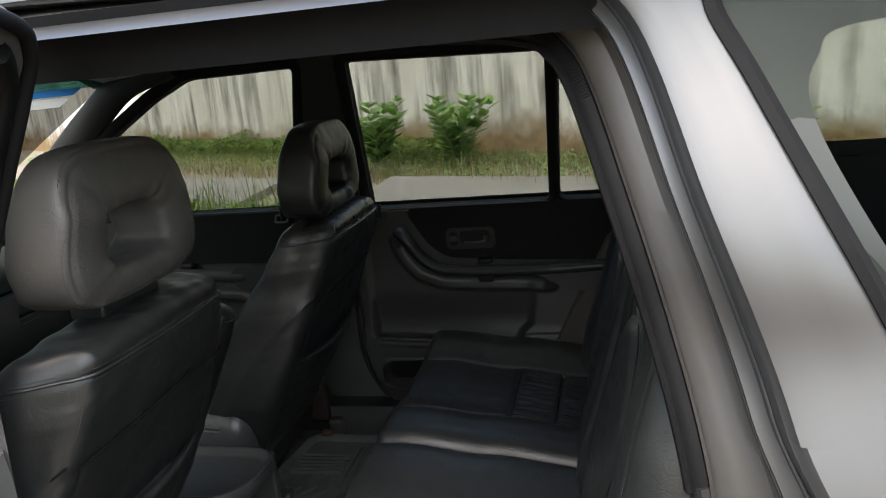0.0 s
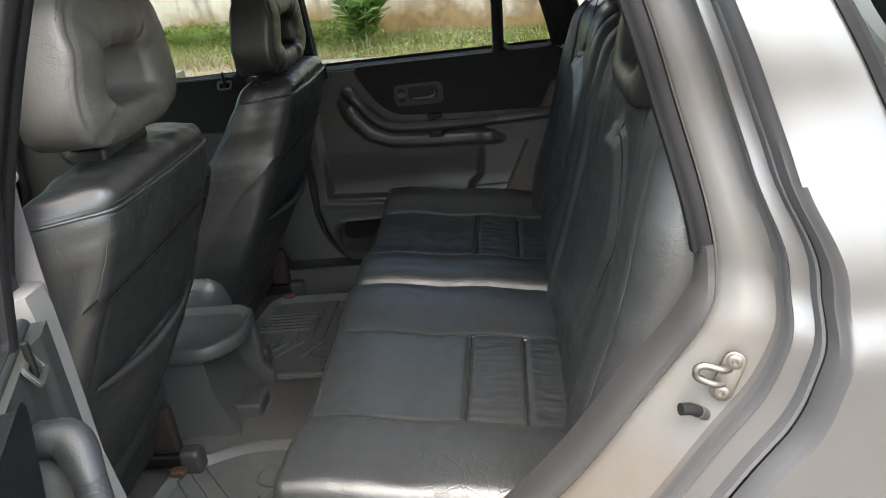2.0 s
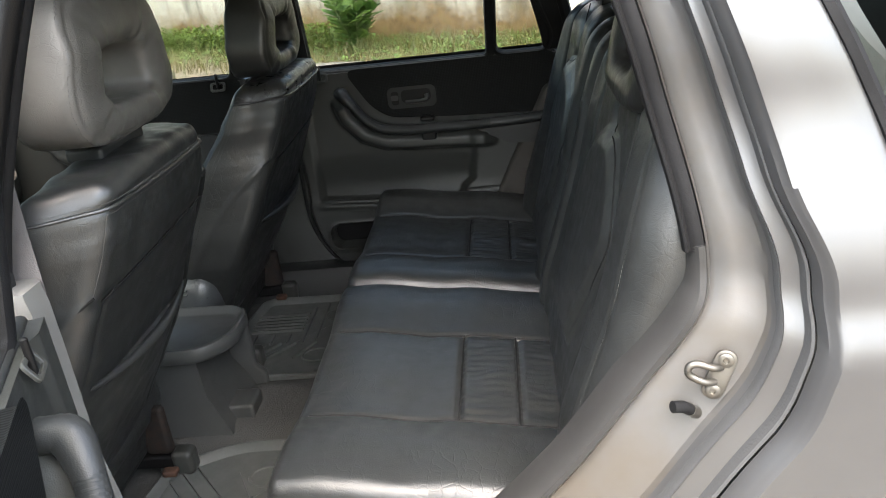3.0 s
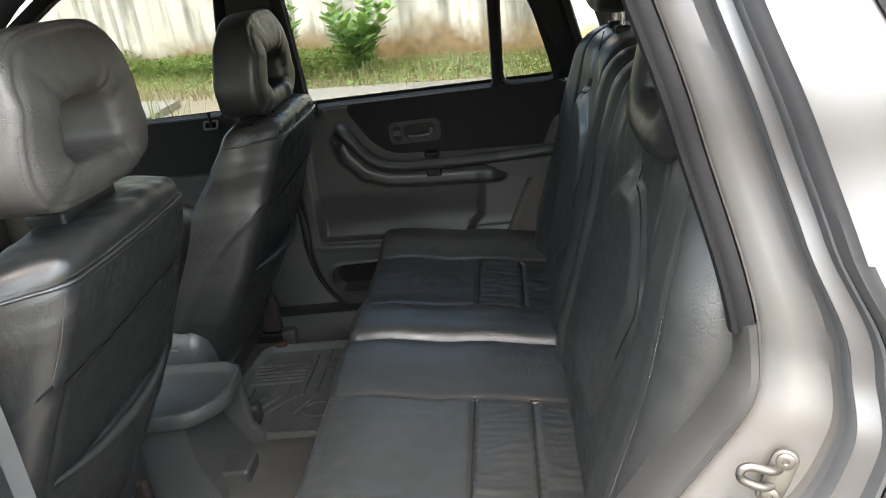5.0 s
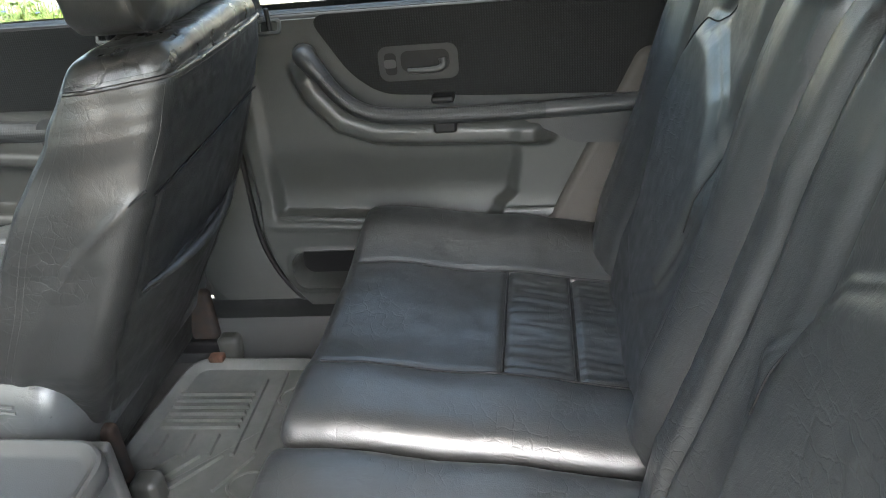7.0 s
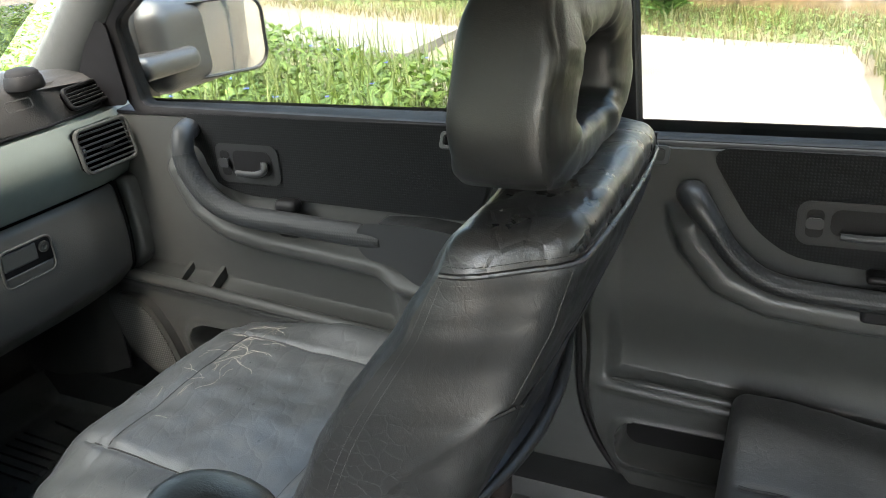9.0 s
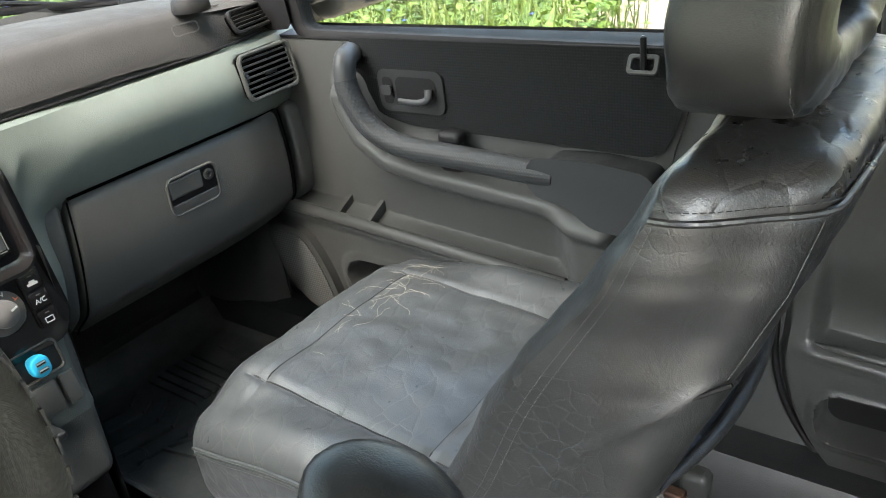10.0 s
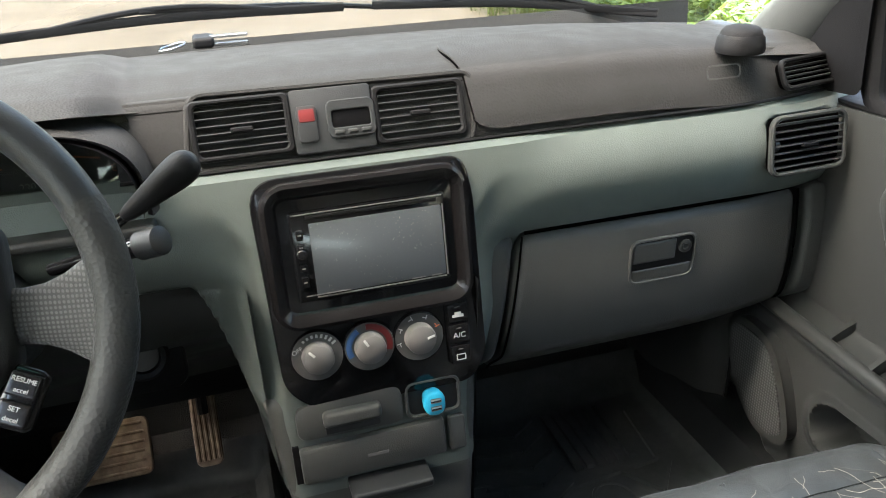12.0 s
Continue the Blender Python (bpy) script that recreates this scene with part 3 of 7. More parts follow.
tagged(part("floor", grid(floor_sheet, 150, 70), CARPET), "grey looped carpet over the car floor", "floor", kind="structure")
part("floor_pan", rbox(3.3, 1.5, 0.06, 0.02), RUBBER).location = (0.15, 0, 0.3)
tagged(bpy.data.objects["floor_pan"], "dark steel floor pan under the carpet", "floor", kind="structure")


def ceiling_sheet(u, v):
    x, y = lerp(-0.72, 1.72, u), lerp(-0.6, 0.6, v)
    return x, y, 1.515 - 0.055 * abs(y / 0.62) ** 3 - 0.03 * smooth01(-0.3, -0.72, x) - 0.03 * smooth01(1.2, 1.72, x)


tagged(part("ceiling", grid(ceiling_sheet, 60, 40), HEADLINER), "pale grey fabric headliner", "ceiling", kind="structure")


def roof_sheet(u, v):
    x, y = lerp(-0.8, 1.85, u), lerp(-0.655, 0.655, v)
    return x, y, 1.575 - 0.1 * abs(y / 0.655) ** 3 - 0.05 * smooth01(-0.2, -0.8, x) - 0.05 * smooth01(1.2, 1.85, x)


part("roof_panel", grid(roof_sheet, 60, 40), SILVER, body)

OPENING = [(-0.16, 1.492), (0.147, 1.478), (0.45, 1.46), (0.549, 1.448), (0.585, 1.424), (0.607, 1.382), (0.634, 1.295), (0.664, 1.188),
           (0.692, 1.07), (0.702, 0.985), (0.685, 0.935), (0.62, 0.845), (0.545, 0.742), (0.46, 0.65), (0.36, 0.55), (0.25, 0.485), (0.05, 0.46), (-0.16, 0.455)]


def opening_curve(n=120):
    return [(p.x, p.z) for p in spline([(x, 0, z) for x, z in OPENING], n)]


def side_band(side, stops, wide, lo=0.0, hi=1.0, n=150, dip=0.0):
    """A strip that follows the rear door's opening. stops: (offset in units of the jamb's width, depth inside the outer skin)."""
    C = opening_curve(n)
    outs, rows = inset(C, 1.0), []
    for k in range(n):
        s = k / (n - 1)
        if lo <= s <= hi and 0 < k < n - 1:
            (x, z), (ox, oz) = C[k], outs[k]
            nx, nz = ox - x, oz - z
            w = wide(x, z)
            rows.append([(x + nx * o * w, side * (y_outer(z + nz * o * w) - d), z + nz * o * w) for o, d in stops])
    return loft(rows, cap=False, closed=False)


def jamb_width(x, z):
    top = curve1([(0.3, 0.11), (0.75, 0.118), (0.9, 0.112), (1.0, 0.084), (1.1, 0.064), (1.3, 0.053), (1.46, 0.055)], z)
    return lerp(0.05, top, smooth01(-0.1, 0.55, x) if z > 1.4 else 1.0)


for side in (-1,):
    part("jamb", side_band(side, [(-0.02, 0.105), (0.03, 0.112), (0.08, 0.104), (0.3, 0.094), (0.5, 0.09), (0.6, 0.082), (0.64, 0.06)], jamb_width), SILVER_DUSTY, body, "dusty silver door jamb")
    part("jamb_step", side_band(side, [(0.6, 0.085), (0.64, 0.056), (0.68, 0.05), (0.8, 0.048), (0.9, 0.044), (0.96, 0.06)], jamb_width), SILVER, body)
    part("inner_seal", side_band(side, [(0.63, 0.07), (0.632, 0.058), (0.642, 0.05), (0.655, 0.047), (0.667, 0.049), (0.67, 0.056)], jamb_width), SEAL, body, "grey rubber seal")
    part("outer_seal", side_band(side, [(0.875, 0.055), (0.88, 0.04), (0.9, 0.031), (0.93, 0.029), (0.955, 0.034), (0.96, 0.06)], jamb_width), SEAL, body, "grey rubber seal")

# weatherstrip that lines the near opening, and the grey scuff trim below it
C = opening_curve(160)
strip = [(x, -(y_outer(z) - 0.112), z) for x, z in C]
UPPER = [p for p in strip if p[2] > 1.005]


def ribbed_strip(P):
    """A flat rubber strip just inside the opening, with fine cross ribs and a rolled lip."""
    rows = []
    for k in range(1, len(P) - 1):
        (ax, _, az), (x, y, z), (bx, _, bz) = P[k - 1], P[k], P[k + 1]
        L = math.hypot(bx - ax, bz - az)
        nx, nz = (bz - az) / L, -(bx - ax) / L
        rib = 0.0012 * (k % 2)
        rows.append([(x + nx * o, y + d, z + nz * o) for o, d in ((0.0, 0.02), (0.0, 0.0), (0.003, -0.005), (0.008, -0.006 + rib), (0.014, -0.004 + rib), (0.017, 0.0), (0.02, -0.003), (0.023, -0.001), (0.025, 0.006), (0.023, 0.02))])
    return loft(rows)


part("weatherstrip", ribbed_strip([p for p in spline(UPPER, 420)]), RUBBER, body, "ribbed black rubber weatherstrip")


SCUFF = plastic("grey scuff plastic", (0.026, 0.0255, 0.025), 0.5)


def scuff(side):
    rows = []
    for k, (x, z) in enumerate(C):
        if z < 1.025 and 0 < k < len(C) - 1:
            ax, az = C[k + 1][0] - C[k - 1][0], C[k + 1][1] - C[k - 1][1]
            L = math.hypot(ax, az)
            nx, nz = -az / L, ax / L
            y = y_outer(z) - 0.112
            rows.append([(x + nx * o, side * (y + d), z + nz * o) for o, d in
                         ((-0.021, -0.05), (-0.021, -0.03), (-0.019, -0.012), (-0.015, 0.002), (-0.01, 0.008), (-0.003, 0.008), (0.0, 0.004), (0.001, -0.012))])
    return loft(rows)


part("scuff_trim", scuff(-1), SCUFF, body, "grey plastic trim along the door opening")

# outer skin: pillar behind the door, and the quarter panel below the window
WIN_EDGE = [(0.7, 1.455), (0.735, 1.385), (0.78, 1.29), (0.835, 1.18), (0.86, 1.1)]


def pillar_skin(side):
    rows = []
    outs = inset(C, 1.0)
    for k in range(1, len(C) - 1):
        (x, z), (ox, oz) = C[k], outs[k]
        if x > 0.5 and 1.085 < z:
            nx, nz = ox - x, oz - z
            w = jamb_width(x, z)
            a = (x + nx * w, z + nz * w)
            zz = min(1.455, max(1.1, z))
            b = (line1([(-q, p) for p, q in WIN_EDGE], -zz), lerp(zz, z + 0.02, smooth01(1.42, 1.46, z)))
            row = [(a[0] - nx * 0.004, side * (y_outer(a[1]) - 0.03), a[1] - nz * 0.004)]
            for t in (0, 0.02, 0.06, 0.15, 0.35, 0.6, 0.85, 1.0):
                px, pz = lerp(a[0], b[0], t), lerp(a[1], b[1], t)
                row.append((px, side * (y_outer(pz) - 0.012 * (1 - smooth01(0, 0.08, t)) - 0.006 * smooth01(0.9, 1, t)), pz))
            rows.append(row)
    return loft(rows, cap=False, closed=False)


def quarter_skin(side):
    rows = []
    outs = inset(C, 1.0)
    for k in range(1, len(C) - 1):
        (x, z), (ox, oz) = C[k], outs[k]
        if x > 0.2 and z < 1.1:
            nx, nz = ox - x, oz - z
            w = jamb_width(x, z)
            a = (x + nx * w, z + nz * w)
            row = [(a[0] - nx * 0.004, side * (y_outer(a[1]) - 0.03), a[1] - nz * 0.004)]
            for t in (0, 0.002, 0.005, 0.009, 0.02, 0.05, 0.1, 0.2, 0.35, 0.5, 0.75, 1.0):
                px, pz = lerp(a[0], 1.95, t), lerp(a[1], z, t)
                row.append((px, side * (y_outer(pz) - 0.012 * (1 - smooth01(0, 0.008, t)) - 0.1 * smooth01(0.7, 1.0, t)), pz))
            rows.append(row)
    return loft(rows, cap=False, closed=False)


for side in (-1, 1):
    part("pillar_panel", pillar_skin(side), SILVER, body)
    part("quarter_panel", quarter_skin(side), SILVER, body)
    # roof side above the doors
    part("roof_rail", grid(lambda u, v: (lerp(-0.8, 1.85, u), side * lerp(y_outer(1.51) , 0.62, v ** 1.5), lerp(1.515 - 0.02 * smooth01(0.3, 0.62, lerp(-0.8, 1.85, u)), 1.55, v) - 0.05 * smooth01(-0.2, -0.8, lerp(-0.8, 1.85, u))), 60, 6), SILVER, body)
    # Roof side trim is grey; the black colour holds its shade.
    part("roof_side_trim", grid(lambda u, v: (lerp(-0.62, 1.72, u), side * lerp(0.6, 0.625, v), lerp(1.435, 1.5, v)), 40, 4), RUBBER, body, "trim above the windows, blackened for its shade")

# rear quarter windows
def quarter_outline():
    return [(p.x, p.z) for p in spline([(0.86, 0, 1.1), (1.2, 0, 1.09), (1.52, 0, 1.1), (1.56, 0, 1.14), (1.5, 0, 1.4), (1.46, 0, 1.45), (1.1, 0, 1.465), (0.74, 0, 1.462), (0.705, 0, 1.45), (0.735, 0, 1.385), (0.78, 0, 1.29), (0.84, 0, 1.165), (0.86, 0, 1.1)], 70)[:-1]]


for side in (-1, 1):
    Q = quarter_outline()
    gl = loft([[(x, side * (y_outer(z) - 0.006), z) for x, z in Q], [(x, side * (y_outer(z) - 0.010), z) for x, z in Q]])
    g = part("quarter_glass", gl, GLASS_SMOKE, body, "smoked fixed window glass")
    g.visible_shadow = False
    ring = loft([[(x, side * (y_outer(z) + d), z) for x, z in inset(Q, o)] for o, d in ((-0.008, -0.012), (-0.006, 0.001), (0.002, 0.003), (0.008, -0.004))], cap=False)
    part("quarter_gasket", ring, RUBBER, body, "black window gasket")
    oval = [(p.x, p.z) for p in spline([(0.9, 0, 1.14), (1.2, 0, 1.13), (1.46, 0, 1.135), (1.5, 0, 1.16), (1.46, 0, 1.38), (1.42, 0, 1.41), (1.1, 0, 1.42), (0.83, 0, 1.42), (0.785, 0, 1.395), (0.78, 0, 1.35), (0.82, 0, 1.26), (0.87, 0, 1.18), (0.9, 0, 1.14)], 70)[:-1]]
    trim = loft([[(x, side * (y_outer(z) - d), z) for x, z in P] for P, d in ((Q, 0.013), (oval, 0.013), (oval, 0.016), (Q, 0.016))], cap=False)
    part("quarter_trim", trim, QUARTER, body, "dark printed edge of the glass")

def rear_left(z):
    t = max(0.0, min(0.98, (0.66 - z) / 0.245))
    return -0.1 + 0.2 * (1 - math.sqrt(1 - t * t))


# tail of the cabin
part("tail_panel", grid(lambda u, v: (1.95 - 0.25 * smooth01(0.55, 1, v), lerp(-0.72, 0.72, u) * (1 - 0.1 * v), lerp(0.35, 1.12, v)), 12, 8), SILVER, body)
tg = part("tail_glass", grid(lambda u, v: (1.9 - 0.16 * v, lerp(-0.66, 0.66, u) * (1 - 0.07 * v), lerp(1.1, 1.5, v)), 10, 6), GLASS_SMOKE, body, "smoked rear window")
tg.visible_shadow = False
for side in (-1, 1):
    part("cargo_trim", grid(lambda u, v: (lerp(0.86, 1.85, u), side * lerp(0.69, 0.66, v), lerp(0.4, 1.1, v)), 10, 8), GREY_DARK, body, "dark grey cargo side trim")
    part("tail_pillar", grid(lambda u, v: (lerp(1.5, 1.86, u) - 0.1 * v, side * lerp(0.75, 0.655, v), lerp(1.08, 1.5, v)), 8, 8), SILVER, body)
    part("sill", loft([[(x, side * y, z) for y, z in ((0.57, 0.39), (0.585, 0.455), (0.6, 0.475), (0.66, 0.478), (0.7, 0.46), (0.72, 0.4), (0.72, 0.3))] for x in (-1.3, -0.6, 0.0, 0.35, 0.45)], cap=False, closed=False), GREY_DARK, body, "grey plastic sill cover")
    # pillars between and before the doors
    def post(zs, x0, x1, y0):
        rows = []
        for z in zs:
            y = y0 if z < 1.03 else y0 - 0.17 * (z - 1.03)
            p, q = x0(z), x1(z)
            rows.append([(p, side * (y + 0.05), z), (p, side * (y + 0.008), z), (p + 0.012, side * y, z), (q - 0.014, side * y, z), (q, side * (y + 0.012), z), (q, side * (y + 0.05), z)])
        return loft(rows)
    if side > 0:
        zs = [0.415 + 0.02 * i for i in range(31)]
        part("door_surround", loft([[(rear_left(z) - 0.17, side * 0.668, z), (rear_left(z) - 0.02, side * 0.668, z), (rear_left(z) - 0.008, side * 0.674, z), (rear_left(z) + 0.012, side * 0.7, z)] for z in zs], cap=False, closed=False), GREY, body, "grey trim round the closed rear door")
    # Same trim both sides: the near foot's paler plastic carries the open door's daylight.
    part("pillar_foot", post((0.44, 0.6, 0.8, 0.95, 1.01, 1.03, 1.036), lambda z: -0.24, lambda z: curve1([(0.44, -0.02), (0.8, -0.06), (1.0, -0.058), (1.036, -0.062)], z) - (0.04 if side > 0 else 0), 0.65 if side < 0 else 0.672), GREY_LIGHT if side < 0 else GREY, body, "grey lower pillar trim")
    part("pillar_trim", post((1.0, 1.1, 1.2, 1.3, 1.46), lambda z: lerp(-0.2, -0.16, (z - 1) / 0.46), lambda z: -0.088 if side < 0 else lerp(-0.06, -0.045, (z - 1) / 0.46), 0.66), GREY_DARK, body, "dark pillar trim between the doors")
    rows = [[(-0.17, side * (y_outer(z) - 0.06), z), (-0.17, side * (y_outer(z) - 0.02), z), (-0.1, side * (y_outer(z) - 0.02), z), (-0.1, side * (y_outer(z) - 0.06), z)] for z in (0.4, 0.8, 1.1, 1.3, 1.5)]
    part("pillar_skin", loft(rows), SILVER, body)
    A = [(-1.13, 0.68, 1.08), (-0.98, 0.655, 1.2), (-0.8, 0.625, 1.34), (-0.66, 0.6, 1.43), (-0.5, 0.585, 1.47)]
    part("windscreen_pillar", tube([(x, side * y, z) for x, y, z in spline(A, 20)], lambda s: 0.055 - 0.018 * s, 12, flat=0.7, up=(0, 1, 0)), GREY, body, "grey plastic windscreen pillar trim")

# windscreen, bonnet and scuttle
def screen_sheet(u, v, off=0.0):
    y = lerp(-0.66, 0.66, u) * lerp(1.06, 0.9, v)
    x = lerp(-1.6, -0.74, v) + 0.26 * (y / 0.7) ** 2 * (1 - 0.4 * v)
    return x - off, y, lerp(1.09, 1.49, v) + off


ws = part("windscreen", grid(screen_sheet, 24, 14), GLASS_SCREEN, body, "clear curved windscreen")
ws.visible_shadow = False
band = part("windscreen_band", grid(lambda u, v: screen_sheet(u, 0.86 + 0.13 * v, -0.004), 24, 4), GLASS_GREEN, body, "green shade band")
band.visible_shadow = False
part("bonnet", grid(lambda u, v: (lerp(-2.75, -1.66, u) + 0.22 * (lerp(-1, 1, v)) ** 2 * 0.6, lerp(-0.72, 0.72, v), 1.05 - 0.03 * lerp(-1, 1, v) ** 4 - 0.2 * (1 - u)), 40, 30), SILVER, body)
part("scuttle", grid(lambda u, v: (lerp(-1.72, -1.56, u) + 0.26 * (lerp(-1, 1, v)) ** 2, lerp(-0.7, 0.7, v), 1.04 + 0.03 * u), 8, 30), BLACK, body, "black scuttle under the wipers")
part("front_panel", grid(lambda u, v: (-2.75 - 0.1 * math.sin(v * 3.1), lerp(-0.72, 0.72, u), lerp(0.3, 0.84, v)), 12, 8), SILVER, body)
for side in (-1, 1):
    part("front_wing", grid(lambda u, v: (lerp(-2.75, -1.1, u), side * lerp(0.76, 0.71, v), lerp(0.35, 1.02 - 0.2 * (1 - u), v)), 14, 8), SILVER, body)

# wheels, partly under the wings
def car_wheel(x, side):
    m = Matrix.Translation((x, side * 0.7, 0.33)) @ Euler((radians(90), 0, 0)).to_matrix().to_4x4()
    ob = part("wheel", moved(lathe([(0.2, -0.09), (0.29, -0.1), (0.325, -0.07), (0.33, 0), (0.325, 0.07), (0.29, 0.1), (0.2, 0.09)], 40), m), RUBBER, body, "black tyre on a silver rim")
    part("wheel_rim", moved(lathe([(0.01, -0.05), (0.15, -0.04), (0.19, -0.075), (0.2, -0.08), (0.2, 0.08), (0.19, 0.075), (0.15, 0.04), (0.01, 0.05)], 40), m), ZINC, ob)


for x in (-1.75, 0.95 + 0.1):
    for side in (-1, 1):
        car_wheel(x, side)

# striker and door stop on the near jamb
def striker():
    ob = thing("door_striker", (0.706, -0.71, 0.883), "zinc door striker loop bolted to the jamb", "striker")
    n = Vector((-0.25, -1, 0.1)).normalized()
    m = facing(Vector((0.706, -0.708, 0.883)) + n * 0.005, n, (0.36, 0, 1)) @ Matrix.Scale(0.8, 4)
    part("base_plate", plate(rrect(0.03, 0.078, 0.014), 0.005, 0.002, m), ZINC, ob)
    for dz in (0.025, -0.025):
        part("screw", moved(lathe([(0.0105, 0.004), (0.0105, 0.0075), (0.008, 0.009), (0.004, 0.0088), (0.003, 0.007), (0.001, 0.007)], 18), m @ Matrix.Translation((0, dz, 0))), ZINC, ob)
    loop = [m @ Vector(p) for p in ((-0.002, 0.012, 0.004), (-0.012, 0.012, 0.015), (-0.034, 0.012, 0.02), (-0.043, 0.004, 0.021), (-0.038, -0.008, 0.02), (-0.014, -0.012, 0.015), (-0.002, -0.012, 0.004))]
    part("loop", tube(spline(loop, 30), 0.0042, 10), ZINC, ob)


striker()


def jamb_switch():
    ob = thing("door_switch", (0.688, -0.7, 0.824), "rubber capped courtesy light switch on the jamb", "switch")
    a, b = Vector((0.688, -0.7, 0.824)), Vector((0.664, -0.722, 0.85))
    part("stem", tube([a, a.lerp(b, 0.6)], 0.0075, 12), ZINC, ob, "dull metal stem")
    part("cap", tube([a.lerp(b, 0.35), a.lerp(b, 0.75), b, b + Vector((-0.012, -0.004, 0.003))], 0.0068, 12), RUBBER, ob, "black rubber cap")


jamb_switch()


# belts
def belt(side, pts, name, label, w=0.023):
    ob = thing(name, pts[0], label, "seat belt")
    P = spline(pts, 24)
    part("webbing", tube(P, w, 8, flat=0.06, up=(0, 1, 0.2)), BELT, ob)
    return ob


b1 = belt(-1, [(-0.1, -0.645, 0.5), (-0.085, -0.66, 0.8), (-0.09, -0.645, 1.1), (-0.1, -0.6, 1.36)], "front_seat_belt", "grey webbing seat belt hanging by the pillar", 0.022)
part("stop_button", moved(lathe([(0.001, -0.006), (0.008, -0.005), (0.01, 0), (0.008, 0.005), (0.001, 0.006)], 16), facing((-0.078, -0.632, 1.16), (0.3, -1, 0))), BEIGE, b1, "pale plastic stop button")

# ---- doors ----


def dist_path(P, x, z):
    """Distance from (x, z) to a polyline, and how far along it."""
    best = (9.0, 0.0)
    for i, ((ax, az), (bx, bz)) in enumerate(zip(P, P[1:])):
        dx, dz = bx - ax, bz - az
        t = max(0.0, min(1.0, ((x - ax) * dx + (z - az) * dz) / (dx * dx + dz * dz)))
        d = math.hypot(x - ax - t * dx, z - az - t * dz)
        if d < best[0]:
            best = (d, (i + t) / (len(P) - 1))
    return best


def in_box(x, z, x0, x1, z0, z1, r, soft):
    """1 inside a rounded rectangle, 0 outside, with a soft edge."""
    dx = max(x0 + r - x, 0, x - x1 + r)
    dz = max(z0 + r - z, 0, z - z1 + r)
    return 1 - smooth01(r - soft, r, math.hypot(dx, dz))


def door_sheet(side, xl, xr, z0, z1, depth, nx, nz):
    """A door's inner panel: depth(x, z) is its y on the right side of the car."""
    def f(u, v):
        z = lerp(z0, z1, v)
        x = lerp(xl(z), xr(z), u)
        y = depth(x, z)
        return x, side * y, z
    V, F = grid(f, nx, nz)
    rim = [i for i in range(nx)] + [j * nx + nx - 1 for j in range(1, nz)] + [(nz - 1) * nx + i for i in range(nx - 2, -1, -1)] + [j * nx for j in range(nz - 2, 0, -1)]
    k = len(V)
    V = V + [(V[i][0], V[i][1] + side * 0.045, V[i][2]) for i in rim]
    F = F + [(rim[i], k + i, k + (i + 1) % len(rim), rim[(i + 1) % len(rim)]) for i in range(len(rim))]
    return V, F


def flip(geo, side):
    return warp(geo, lambda x, y, z: (x, side * y, z))


def on_side(outline, y, depth, bevel, side, lean=True):
    """A plate on a door: outline in (x, z), its face at y - depth."""
    g = plate([(-x, z) for x, z in outline], depth, bevel)
    g = warp(g, lambda a, b, c: (-a, y - c, b))
    if lean:
        g = warp(g, lambda a, b, c: tumble(a, b, c))
    return flip(g, side)


def ccw(outline):
    s = sum(a[0] * b[1] - b[0] * a[1] for a, b in zip(outline, outline[1:] + outline[:1]))
    return outline if s > 0 else outline[::-1]


def smooth_outline(pts, n, closed=True):
    P = [(x, 0, z) for x, z in pts]
    return ccw([(p.x, p.z) for p in spline(P + P[:1], n + 1)[:-1]])


def rounded(pts, r, n=5):
    """A polygon with its corners rounded."""
    pts = ccw(list(pts))
    out, m = [], len(pts)
    for i in range(m):
        a, b, c = (Vector((*pts[(i + k) % m], 0)) for k in (-1, 0, 1))
        da, dc = (a - b), (c - b)
        k = min(r, da.length * 0.45, dc.length * 0.45)
        p, q = b + da.normalized() * k, b + dc.normalized() * k
        for j in range(n + 1):
            t = j / n
            w = p * (1 - t) ** 2 + b * 2 * t * (1 - t) + q * t * t
            out.append((w.x, w.y))
    return out


def window_part(ob, pts, r, side, glass, width=0.028, name="window"):
    """A pane and its dark frame. pts: the clear opening as (x, z)."""
    o = rounded(pts, r)
    big = inset(o, -width)
    zl = min(z for _, z in o) - 0.006
    keep = lambda P: [(x, max(z, zl)) for x, z in P]
    big = keep(big)
    rings = [[(x, 0.70, z) for x, z in big], [(x, 0.673, z) for x, z in big], [(x, 0.669, z) for x, z in keep(inset(o, -width * 0.7))],
             [(x, 0.669, z) for x, z in inset(o, -width * 0.25)], [(x, 0.674, z) for x, z in o], [(x, 0.70, z) for x, z in inset(o, 0.003)]]
    fr = flip(warp(loft(rings, cap=False), lambda x, y, z: tumble(x, y, z)), side)
    w = part(name + "_frame", fr, RUBBER, ob, "black window frame")
    g = flip(warp(loft([[(x, 0.684, z) for x, z in inset(o, -0.004)], [(x, 0.68, z) for x, z in inset(o, -0.004)]]), lambda x, y, z: tumble(x, y, z)), side)
    p = part(name + "_pane", g, glass, w, "thin window glass")
    p.visible_shadow = False
    return w


BEZEL = plastic("dark bezel plastic", (0.0095, 0.0102, 0.0102), 0.42, spec=0.24)


